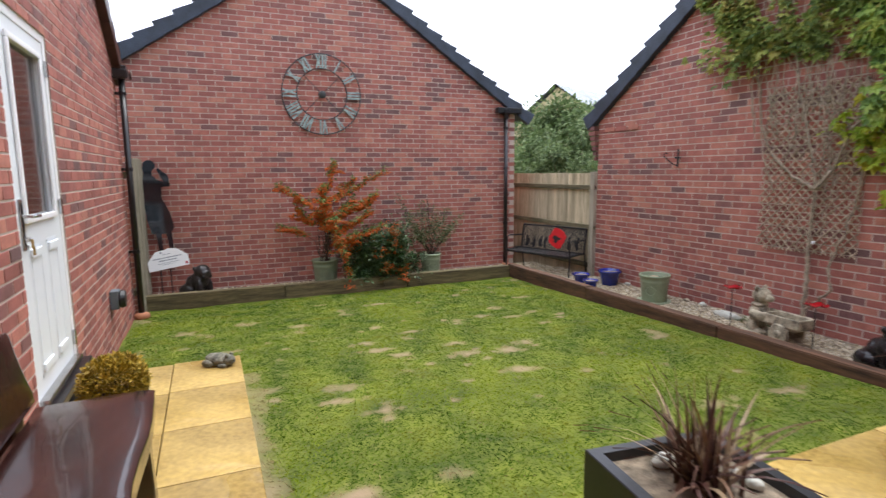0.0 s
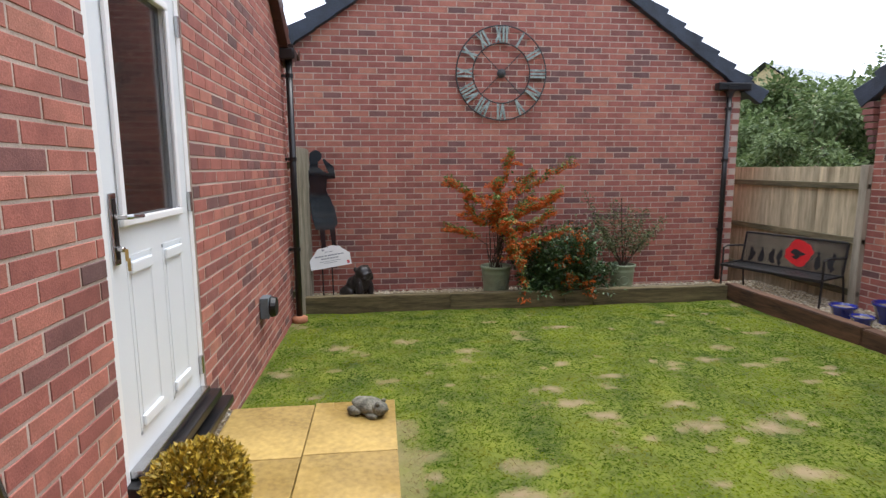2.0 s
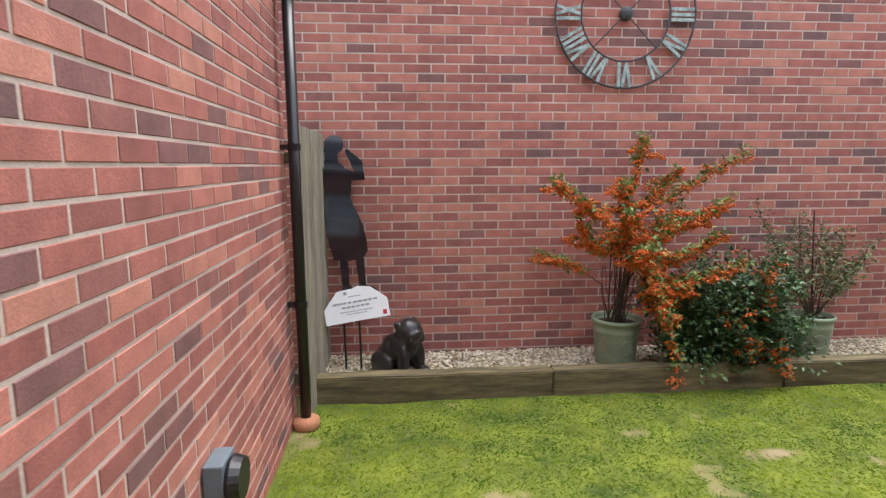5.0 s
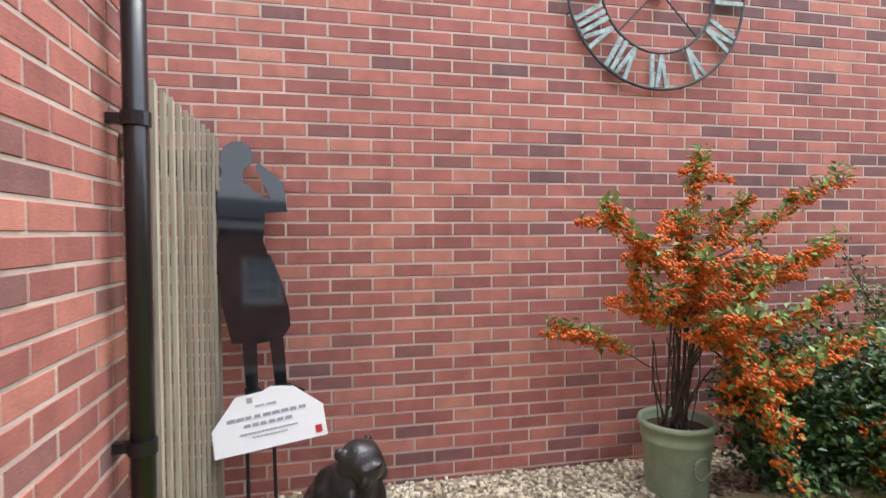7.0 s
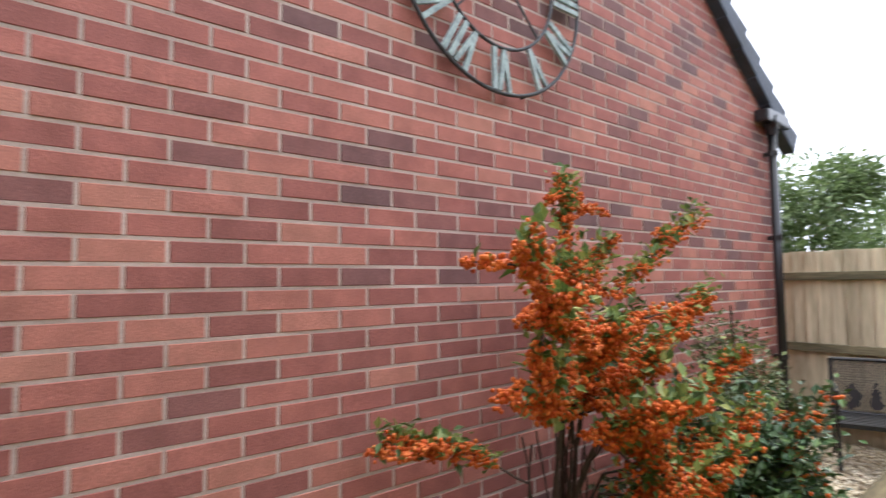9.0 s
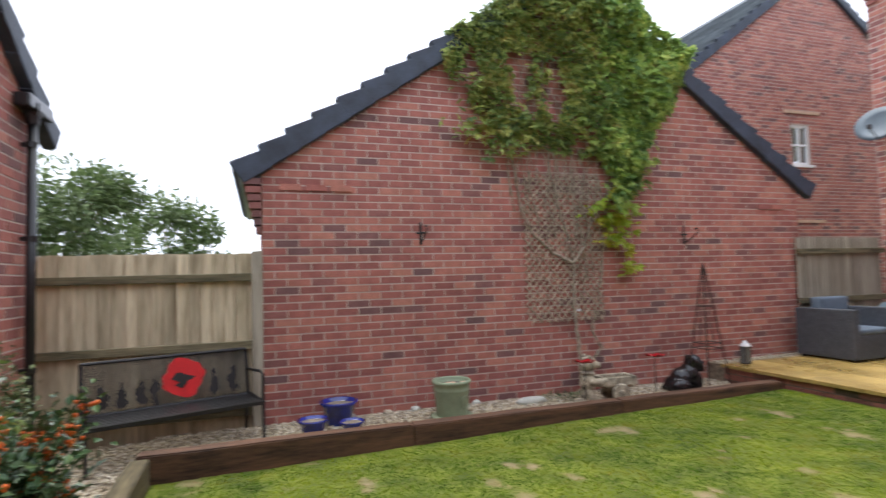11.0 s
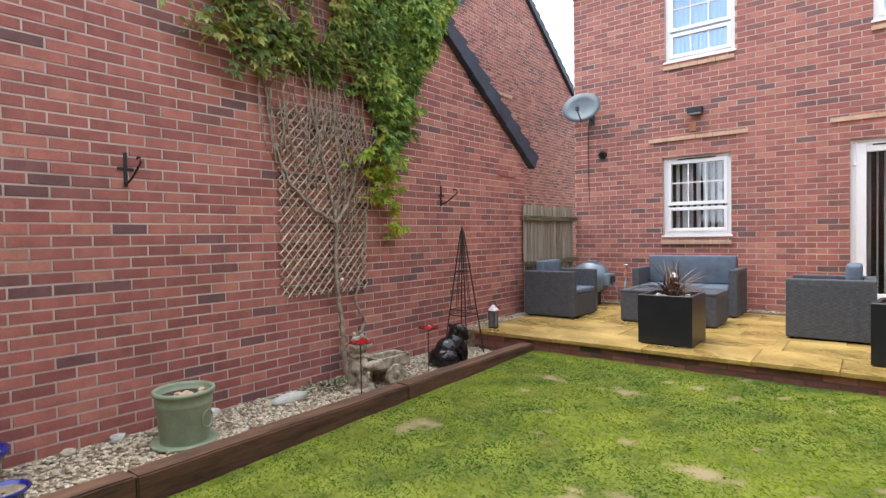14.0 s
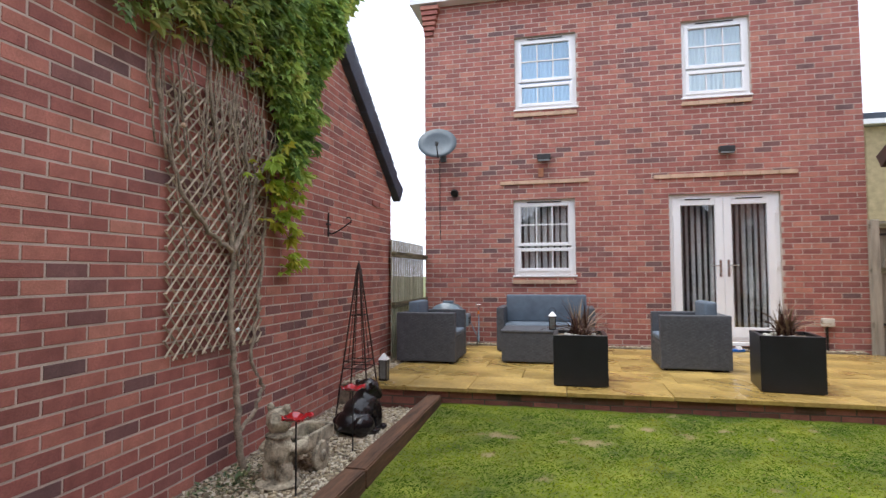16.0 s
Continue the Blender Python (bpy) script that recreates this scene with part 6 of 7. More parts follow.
def firethorn():
    """An upright firethorn in a sage pot, its arching arms crowded with orange berries."""
    base = Vector((1.55, 8.02, GN))
    clay_pot(pose(*base, 0, 0, 10), 0.19, 0.385, "sage-green glazed pot holding the berried firethorn", group="sage pots on the gravel")
    ob = empty("firethorn", pose(*base), label="firethorn shrub crowded with orange berries in a pot", category="shrub")
    top = Vector((0.0, 0.02, 0.34))
    tips = [(1.76, 8.15, 1.86, 1.0), (0.85, 7.52, 1.54, 1.0), (0.93, 8.25, 0.92, 0.9), (2.5, 7.92, 1.76, 0.45), (2.05, 8.12, 1.60, 0.5), (1.12, 7.72, 1.27, 1.0), (2.30, 7.78, 1.38, 1.0), (2.15, 7.60, 1.15, 1.0), (1.62, 7.50, 1.05, 1.0), (1.90, 7.50, 0.85, 1.0), (1.48, 7.70, 1.28, 1.0), (1.85, 7.75, 1.22, 1.0), (1.40, 7.9, 1.12, 1.0), (1.72, 7.46, 0.50, 0.9), (1.80, 7.44, 0.18, 0.6), (2.35, 7.62, 0.95, 0.9), (1.58, 7.95, 1.48, 1.0), (2.0, 7.95, 1.30, 0.9), (2.3, 8.1, 1.22, 0.8)]
    rng = random.Random(5)
    berries, leaves = [], []

    def clump(c, n, size):
        for _ in range(n):
            d = Vector((rng.gauss(0, 1), rng.gauss(0, 1), rng.gauss(0, 0.8)))
            berries.append(c + d * size)

    for i, (x, y, z, rich) in enumerate(tips):
        tip = Vector((x, y, z)) - base
        mid = Vector((tip.x * 0.16, tip.y * 0.25, max(0.62, min(1.22, (z - 0.12) * 0.80)) if z > 0.7 else 0.80))
        line = wander(top + Vector((rng.uniform(-0.07, 0.07), rng.uniform(-0.05, 0.05), 0)), mid, 6, 0, i, 0.012)
        line += wander(mid, tip, 12, (0.05 if i % 2 else -0.03) if z > 0.7 else -0.16, 50 + i, 0.022)[1:]
        bm = bmesh.new()
        n = len(line)
        tube(bm, line, [0.0065 * (1 - 0.7 * k / (n - 1)) for k in range(n)], 6)
        part("branch", bm, BARK_DARK, ob)
        for k in range(9, n - 1):
            a, b = line[k], line[k + 1]
            for _ in range(5):
                clump(a.lerp(b, rng.random()) + Vector((rng.gauss(0, 0.016), rng.gauss(0, 0.018), rng.gauss(-0.008, 0.014))), int(11 * rich) if k < n - 2 else int(4 * rich), 0.015)
            for _ in range(20):
                p = a.lerp(b, rng.random()) + Vector((rng.gauss(0, 0.026), rng.gauss(0, 0.026), rng.gauss(0.012, 0.024)))
                leaves.append((p, (rng.gauss(0, 1), rng.gauss(0, 1), rng.gauss(0.5, 0.8))))
        for s in range(6):
            k = rng.randrange(9, n - 1)
            q = line[k] + Vector((rng.uniform(-0.19, 0.19), rng.uniform(-0.10, 0.08), rng.uniform(-0.05, 0.06)))
            bm = bmesh.new()
            tube(bm, [line[k], q], [0.004, 0.002], 5)
            part("twig", bm, BARK_DARK, ob)
            for j in range(6):
                clump(line[k].lerp(q, 0.25 + 0.15 * j) + Vector((rng.gauss(0, 0.008), rng.gauss(0, 0.008), rng.gauss(-0.004, 0.008))), int(13 * rich), 0.013)
            for _ in range(8):
                leaves.append((line[k].lerp(q, rng.random()), (rng.gauss(0, 1), rng.gauss(0, 1), rng.gauss(0.4, 0.8))))
    for k in range(7):
        bm = bmesh.new()
        a = k * 0.9
        tube(bm, wander(top + Vector((0.08 * math.cos(a), 0.08 * math.sin(a), 0)), top + Vector((0.12 * math.cos(a + 0.4), 0.12 * math.sin(a + 0.4), 0.45)), 5, 0, 700 + k, 0.015), 0.0035, 5)
        part("branch", bm, BARK_DARK, ob)
    wall = NORTH - 0.02 - base.y
    berries = [b for b in berries if b.y < wall]
    berry_cloud("fruit", berries, ob, 2, 0.0085)
    leaf_cloud("foliage", leaves, ob, LEAF_FIRE, 0.046, "oval", 8, "small light olive-green leaves")


def mound():
    """The low dark evergreen between the pots, spilling over the sleeper."""
    base = Vector((2.34, 7.88, GN))
    ob = empty("evergreen_shrub", pose(*base), label="low dark evergreen shrub with orange berries spilling over the sleeper", category="shrub")
    rng = random.Random(9)
    leaves, berries = [], []
    for i in range(95):
        a = rng.uniform(0, 6.28)
        tip = Vector((0.72 * math.cos(a) * rng.uniform(0.4, 1), -0.08 + min(0.40, 0.40 * math.sin(a) * rng.uniform(0.5, 1)), rng.uniform(0.10, 0.92)))
        if tip.z > 0.6:
            tip.x *= 0.75
        if i < 5:
            tip = Vector((-0.66 + 0.30 * i, -0.50, -0.02 + 0.06 * (i % 2)))
        line = wander((rng.uniform(-0.30, 0.30), -0.05, 0), tip, 8, -0.10, 300 + i, 0.02)
        bm = bmesh.new()
        tube(bm, line, [0.007 * (1 - 0.8 * k / 8) for k in range(9)], 5)
        part("branch", bm, BARK_DARK, ob)
        for k in range(1, 8):
            for _ in range(34):
                p = line[k].lerp(line[k + 1], rng.random()) + Vector((rng.gauss(0, 0.05), rng.gauss(0, 0.045), rng.gauss(0, 0.045)))
                if p.y + base.y < NORTH - 0.03 and (p.z > 0.1 or p.y > -0.30):
                    leaves.append((p, (rng.gauss(0, 1), rng.gauss(-0.4, 0.8), rng.gauss(0.3, 0.7))))
        if i % 3 == 0:
            for k in range(5, 8):
                for _ in range(2):
                    c = line[k].lerp(line[k + 1], rng.random()) + Vector((rng.gauss(0, 1), rng.gauss(-0.8, 0.7), rng.gauss(0.3, 1))) * 0.03
                    for _ in range(10):
                        p = c + Vector((rng.gauss(0, 1), rng.gauss(0, 1), rng.gauss(0, 1))) * 0.016
                        if p.y + base.y < NORTH - 0.03 and p.z > 0.02:
                            berries.append(p)
    leaf_cloud("foliage", leaves, ob, LEAF_DARK, 0.046, "oval", 12, "glossy dark green leaves")
    berry_cloud("fruit", berries, ob, 6, 0.0085)


def sparse_shrub():
    base = Vector((3.24, 8.03, GN))
    clay_pot(pose(*base, 0, 0, -12), 0.165, 0.36, "sage-green glazed pot with a sparse shrub", group="sage pots on the gravel")
    ob = empty("shrub", pose(*base), label="sparse young shrub on a cane in a sage pot", category="shrub")
    rng = random.Random(21)
    leaves = []
    for i, (x, y, z) in enumerate([(-0.50, 0.12, 1.30), (-0.05, 0.15, 1.02), (0.62, 0.14, 0.95), (0.28, -0.05, 0.75), (-0.30, 0.0, 0.80), (0.12, 0.15, 1.12), (-0.18, 0.1, 1.0), (0.4, 0.1, 0.7), (-0.35, 0.12, 1.05), (0.05, -0.12, 0.85), (0.25, 0.12, 1.0), (-0.42, 0.05, 0.95), (0.52, 0.02, 0.82), (-0.1, 0.12, 1.2), (0.36, 0.13, 1.08), (-0.25, -0.1, 0.7)]):
        line = wander((rng.uniform(-0.03, 0.03), 0, 0.30), (x, y, z), 9, -0.05, 500 + i, 0.02)
        bm = bmesh.new()
        tube(bm, line, [0.006 * (1 - 0.7 * k / 9) for k in range(10)], 5)
        part("branch", bm, BARK_DARK, ob)
        for k in range(3, 9):
            for _ in range(28):
                leaves.append((line[k].lerp(line[k + 1], rng.random()) + Vector((rng.gauss(0, 0.042), rng.gauss(0, 0.03), rng.gauss(0, 0.04))), (rng.gauss(0, 1), rng.gauss(-0.3, 0.8), rng.gauss(0.4, 0.7))))
    bm = bmesh.new()
    tube(bm, [(0.02, 0.03, 0.3), (-0.02, 0.06, 1.22)], 0.006, 6)
    part("cane", bm, BARK_DARK, ob)
    leaf_cloud("foliage", leaves, ob, LEAF_OLIVE, 0.036, "oval", 14, "small grey-green leaves")


firethorn(), mound(), sparse_shrub()


def box_ball():
    base = Vector((-0.46, 2.88, DECK))
    pot = clay_pot(pose(*base), 0.14, 0.38, "cream ribbed plant pot on the paving", POT_CREAM)
    for z in (0.12, 0.2, 0.28):
        bm = bmesh.new()
        r = 0.112 + 0.045 * z
        tube(bm, [(r * math.cos(a), r * math.sin(a), z) for a in [2 * math.pi * k / 32 for k in range(33)]], 0.006, 6, cap=False)
        part("rib", bm, POT_CREAM, pot)
    ob = empty("box_shrub", pose(*base), label="clipped bronze-green box ball in a cream pot", category="shrub")
    rng = random.Random(33)
    leaves = []
    for k in range(7000):
        u, a = rng.uniform(-0.75, 1), rng.uniform(0, 6.28)
        r = math.sqrt(max(0, 1 - u * u))
        d = Vector((r * math.cos(a), r * math.sin(a), u))
        q = 0.143 * (1 + 0.14 * noise.noise(d * 3.5)) * rng.uniform(0.72, 1.03)
        leaves.append((Vector((d.x * q, d.y * q, d.z * q * 0.9 + 0.445)), d + Vector((0, 0, 0.6))))
    leaf_cloud("foliage", leaves, ob, LEAF_BOX, 0.019, "oval", 3, "tiny bronzed leaves")
    for k in range(9):
        a = k * 0.7
        bm = bmesh.new()
        tube(bm, wander((0.02 * math.cos(a), 0.02 * math.sin(a), 0.30), (0.12 * math.cos(a), 0.12 * math.sin(a), 0.5), 4, 0, k, 0.01), 0.005, 5)
        part("stem", bm, BARK_DARK, ob)


box_ball()

# ---- ornaments and things on the beds ----


def garden_seat():
    """A heavy waney-edged bench against the west wall, wet with rain."""
    ob = empty("garden_bench", pose(0, 0, DECK), label="heavy dark-stained timber bench with wavy edges, wet from rain", category="bench")

    def waney(name, x0, x1, y0, y1, z0, z1, seed, m=None):
        bm = boxed(x0, y0, z0, x1, y1, z1)
        bmesh.ops.subdivide_edges(bm, edges=bm.edges[:], cuts=10, use_grid_fill=True)
        for v in bm.verts:
            k = noise.noise_vector(v.co * 4 + Vector((seed, 0, 0)))
            v.co += Vector((k.x * 0.018, k.y * 0.03, k.z * 0.010))
        bmesh.ops.smooth_vert(bm, verts=bm.verts[:], factor=0.5, use_axis_x=True, use_axis_y=True, use_axis_z=True)
        if m:
            bmesh.ops.transform(bm, matrix=m, verts=bm.verts[:])
        return part(name, bm, DARK_WOOD, ob, smooth=True)

    waney("seat", -0.67, -0.25, 0.80, 2.49, 0.46, 0.53, 2)
    waney("backrest", -0.03, 0.03, 0.78, 2.44, -0.13, 0.17, 3, Matrix.Translation((-0.71, 0, 0.68)) @ Matrix.Rotation(radians(-14), 4, "Y"))
    for y in (0.83, 2.37):
        waney("leg", -0.345, -0.275, y - 0.07, y + 0.07, 0, 0.47, y)
        waney("leg", -0.66, -0.59, y - 0.06, y + 0.06, 0, 0.47, y + 1)
        waney("post", -0.745, -0.69, y - 0.05, y + 0.05, 0, 0.56, y + 2)


garden_seat()


def stone_frog():
    bm = bmesh.new()
    blob(bm, (0, 0, 0.055), (0.13, 0.085, 0.06), 1, 0.15)
    blob(bm, (0.11, -0.01, 0.06), (0.06, 0.06, 0.05), 2, 0.12)
    for s in (-1, 1):
        blob(bm, (0.12, s * 0.035 - 0.01, 0.105), (0.018, 0.018, 0.018), 3, 0.05, 2)
        blob(bm, (-0.06, s * 0.08, 0.035), (0.06, 0.03, 0.035), 4, 0.2, 2)
        blob(bm, (0.08, s * 0.07, 0.02), (0.05, 0.022, 0.02), 5, 0.2, 2)
    bmesh.ops.transform(bm, matrix=pose(-0.0, 4.28, DECK, 0, 0, -35) @ Matrix.Scale(0.8, 4), verts=bm.verts[:])
    tagged(part("stone_toad", bm, STONE_GREY, smooth=True), "weathered grey stone toad on the paving corner", "statue")


stone_frog()


def seated_dog(name, m, s, material, label):
    """A seated, heavy-headed animal figure, all one casting."""
    bm = bmesh.new()
    blob(bm, (0, 0.09, 0.10), (0.13, 0.13, 0.105), 1, 0.06)
    blob(bm, (0, 0.02, 0.17), (0.125, 0.13, 0.125), 2, 0.06)
    blob(bm, (0, -0.06, 0.22), (0.12, 0.105, 0.13), 11, 0.06)
    blob(bm, (0, -0.10, 0.34), (0.10, 0.095, 0.09), 3, 0.06)
    blob(bm, (0, -0.155, 0.315), (0.085, 0.055, 0.06), 4, 0.06)
    blob(bm, (0, -0.205, 0.34), (0.028, 0.016, 0.018), 5, 0.05, 2)
    blob(bm, (0, 0.215, 0.07), (0.025, 0.035, 0.025), 12, 0.05, 2)
    for q in (-1, 1):
        blob(bm, (q * 0.052, -0.175, 0.28), (0.035, 0.03, 0.035), 13, 0.08, 2)
        blob(bm, (q * 0.09, -0.065, 0.385), (0.026, 0.022, 0.034), 6, 0.1, 2)
        blob(bm, (q * 0.085, -0.12, 0.12), (0.042, 0.05, 0.13), 7, 0.08, 2)
        blob(bm, (q * 0.088, -0.16, 0.025), (0.046, 0.065, 0.03), 8, 0.1, 2)
        blob(bm, (q * 0.12, 0.07, 0.085), (0.055, 0.12, 0.09), 9, 0.08, 2)
        blob(bm, (q * 0.13, -0.02, 0.025), (0.045, 0.085, 0.028), 14, 0.1, 2)
    bmesh.ops.transform(bm, matrix=m @ Matrix.Scale(s, 4), verts=bm.verts[:])
    ob = tagged(part(name, bm, material, smooth=True), label, "statue")
    fuse = ob.modifiers.new("fuse", "REMESH")
    fuse.mode, fuse.voxel_size, fuse.use_smooth_shade = "VOXEL", 0.008, True
    ease = ob.modifiers.new("ease", "SMOOTH")
    ease.factor, ease.iterations = 0.5, 5
    return ob


seated_dog("dog_statue", pose(-0.20, 8.02, GN - 0.008, 0, 0, 44), 1.05, BRONZE, "dark bronze seated bulldog figure on the gravel")
seated_dog("dog_statue", pose(4.93, 2.46, GE - 0.008, 0, 0, -24), 0.98, BLACK_MARBLE, "glossy black seated bulldog figure beside the obelisk")


def silhouette():
    """A flat figure cut from sheet steel, leaning on the wall; plain outline, no features."""
    bm = bmesh.new()
    lay = [0.0]

    def plate(pts):
        lay[0] += 0.00025
        flat_plate(bm, pts, 0.006 + lay[0], Matrix.Identity(4))

    oval = lambda cx, cy, a, b: [(cx + a * math.cos(t), cy + b * math.sin(t)) for t in [2 * math.pi * k / 20 for k in range(20)]]
    limb = lambda x0, y0, x1, y1, w0, w1: [(x0 - w0, y0), (x0 + w0, y0), (x1 + w1, y1), (x1 - w1, y1)]
    plate(oval(0.075, 1.195, 0.072, 0.075))
    plate(oval(0.045, 1.15, 0.05, 0.05))
    plate(limb(0.055, 1.13, 0.045, 1.03, 0.045, 0.055))
    plate([(-0.02, 1.05), (0.12, 1.05), (0.20, 0.93), (0.185, 0.76), (0.21, 0.68), (-0.015, 0.68), (-0.005, 0.80), (-0.03, 0.95)])
    plate([(-0.015, 0.69), (0.215, 0.69), (0.265, 0.56), (0.295, 0.42), (0.30, 0.34), (0.26, 0.275), (0.15, 0.262), (0.04, 0.27), (0.0, 0.45)])
    plate([(0.10, 1.02), (0.28, 0.955), (0.30, 0.91), (0.14, 0.90)])
    plate([(0.30, 0.91), (0.245, 0.93), (0.155, 1.14), (0.17, 1.165), (0.285, 1.06)])
    plate([(0.0, 0.86), (0.03, 0.80), (0.0, 0.62), (-0.034, 0.58), (-0.036, 0.66)])
    plate(limb(0.115, 0.28, 0.125, 0.05, 0.033, 0.026))
    plate(limb(0.235, 0.28, 0.25, 0.06, 0.033, 0.026))
    plate([(0.09, 0.06), (0.155, 0.06), (0.20, 0.015), (0.18, 0.0), (0.10, 0.0)])
    plate([(0.215, 0.065), (0.28, 0.07), (0.355, 0.03), (0.35, 0.012), (0.22, 0.0)])
    bmesh.ops.transform(bm, matrix=Matrix.Translation((-0.742, 8.12, 0.645)) @ Matrix.Rotation(radians(8), 4, "Z") @ Matrix.Rotation(radians(78.8), 4, "X") @ Matrix.Diagonal((1.04, 1.0, 1.0, 1.0)), verts=bm.verts[:])
    tagged(part("figure_cutout", bm, STEEL_BLUE), "dark sheet-steel figure cut-out leaning on the brick wall", "statue")


silhouette()


def sign_board():
    ob = empty("sign", pose(-0.535, 8.07, GN + 0.135), label="white angled sign board on two thin black stakes", category="sign")
    m = Matrix.Translation((0, 0, 0.385)) @ Matrix.Rotation(radians(-9), 4, "Y") @ Matrix.Rotation(radians(78), 4, "X")
    bm = bmesh.new()
    flat_plate(bm, [(-0.25, -0.12), (0.25, -0.12), (0.25, 0.02), (0.13, 0.13), (0.03, 0.15), (-0.01, 0.135), (-0.13, 0.13), (-0.25, -0.0)], 0.008, m)
    part("board", bm, SIGN_WHITE, ob)
    rng = random.Random(2)
    for y, w, h, n in ((0.03, 0.36, 0.015, 9), (-0.005, 0.22, 0.015, 6), (-0.04, 0.26, 0.007, 14), (-0.06, 0.16, 0.006, 9), (0.075, 0.10, 0.008, 2)):
        x = -w / 2
        for k in range(n):
            ww = w / n * rng.uniform(0.7, 0.92)
            bm = bmesh.new()
            flat_plate(bm, [(x, y - h / 2), (x + ww, y - h / 2), (x + ww, y + h / 2), (x, y + h / 2)], 0.0015, m @ Matrix.Translation((0, 0, 0.0085)))
            part("print_bar", bm, PRINT, ob)
            x += w / n
    for (a, b, w, h, q) in ((-0.07, 0.105, 0.025, 0.025, PRINT), (0.215, -0.085, 0.03, 0.035, PRINT_RED)):
        bm = bmesh.new()
        flat_plate(bm, [(a - w / 2, b - h / 2), (a + w / 2, b - h / 2), (a + w / 2, b + h / 2), (a - w / 2, b + h / 2)], 0.0015, m @ Matrix.Translation((0, 0, 0.0085)))
        part("emblem", bm, q, ob)
    for x in (-0.09, 0.03):
        bm = bmesh.new()
        tube(bm, [(x, 0.0, -0.16), (x - 0.01, 0.012, 0.36 - 0.16 * x)], 0.009, 6)
        part("stake", bm, IRON, ob)


sign_board()


def metal_bench():
    """A black steel garden bench: mesh back with a red poppy and plain dark shapes, slatted seat."""
    a, b = Vector((5.0, 8.02, 0)), Vector((5.36, 6.98, 0))
    d = (b - a).normalized()
    ang = math.degrees(math.atan2(d.y, d.x))
    mid = (a + b) / 2
    # x along the bench, the sitter faces its own -y
    ob = empty("metal_bench", pose(mid.x, mid.y, GN, 0, 0, ang), label="black steel mesh bench with a red poppy on its back", category="bench")
    L = 0.63
    back = Matrix.Translation((0, 0.0, 0.345)) @ Matrix.Rotation(radians(80), 4, "X")
    bm = bmesh.new()
    for p, q in (((-L, 0.0), (L, 0.0)), ((-L, 0.40), (L, 0.40)), ((-L, 0), (-L, 0.4)), ((L, 0), (L, 0.4))):
        tube(bm, [back @ Vector((p[0], p[1], 0)), back @ Vector((q[0], q[1], 0))], 0.014, 8)
    part("back_frame", bm, IRON, ob)
    bm = bmesh.new()
    for sg in (1, -1):
        for k in range(-22, 68):
            x = -L + k * 0.028
            lo, hi = 0.0, 0.40
            pts = []
            for z in (lo, hi):
                pts.append((x + sg * (z - 0.2) * 0.75, z))
            (xa, za), (xb, zb) = pts
            t0, t1 = 0.0, 1.0
            if abs(xb - xa) > 1e-6:
                ta, tb = (-L - xa) / (xb - xa), (L - xa) / (xb - xa)
                t0, t1 = max(t0, min(ta, tb)), min(t1, max(ta, tb))
            if t1 - t0 > 0.05:
                tube(bm, [back @ Vector((xa + (xb - xa) * t, za + (zb - za) * t, 0.001 * sg)) for t in (t0, t1)], 0.0038, 4, cap=False)
    part("back_mesh", bm, IRON, ob, "diamond steel mesh")
    bm = bmesh.new()
    n = 34
    flat_plate(bm, [((0.158 + 0.014 * math.sin(4 * t + 0.6) + 0.012 * math.sin(11 * t)) * math.cos(t) + 0.10, (0.165 + 0.012 * math.sin(4 * t)) * math.sin(t) + 0.21) for t in [2 * math.pi * k / n for k in range(n)]], 0.004, back @ Matrix.Translation((0, 0, 0.006)))
    part("poppy", bm, POPPY, ob, "red painted steel poppy")
    for cx, cy, w, h in ((0.08, 0.19, 0.065, 0.06), (-0.50, 0.12, 0.036, 0.10), (-0.36, 0.13, 0.03, 0.11), (-0.22, 0.13, 0.034, 0.10), (-0.12, 0.12, 0.026, 0.11), (0.34, 0.14, 0.03, 0.11), (0.50, 0.14, 0.036, 0.11)):
        bm = bmesh.new()
        pts = [(cx + w * (1 + 0.5 * math.sin(3 * t + cx * 9) + 0.3 * math.sin(7 * t)) * math.cos(t), cy + h * (1 + 0.12 * math.sin(4 * t + cx * 5)) * math.sin(t)) for t in [2 * math.pi * k / 22 for k in range(22)]]
        flat_plate(bm, pts, 0.003, back @ Matrix.Translation((0, 0, 0.012)))
        part("dark_shape", bm, IRON, ob)
    for k in range(8):
        part("seat_slat", boxed(-L, -0.42 + 0.052 * k, 0.335, L, -0.42 + 0.052 * k + 0.036, 0.343, 0.002), IRON, ob)
    part("seat_rail", boxed(-L, -0.425, 0.315, L, -0.405, 0.348, 0.003), IRON, ob)
    for x in (-L, L):
        bm = bmesh.new()
        tube(bm, [(x, -0.40, -0.02), (x, -0.38, 0.33), (x, -0.38, 0.56), (x, -0.30, 0.58), (x, 0.05, 0.56)], 0.013, 8)
        part("side_frame", bm, IRON, ob)
        bm = bmesh.new()
        tube(bm, [(x, 0.08, -0.02), (x, 0.02, 0.36), (x, -0.4, 0.335)], 0.013, 8)
        part("leg", bm, IRON, ob)


metal_bench()


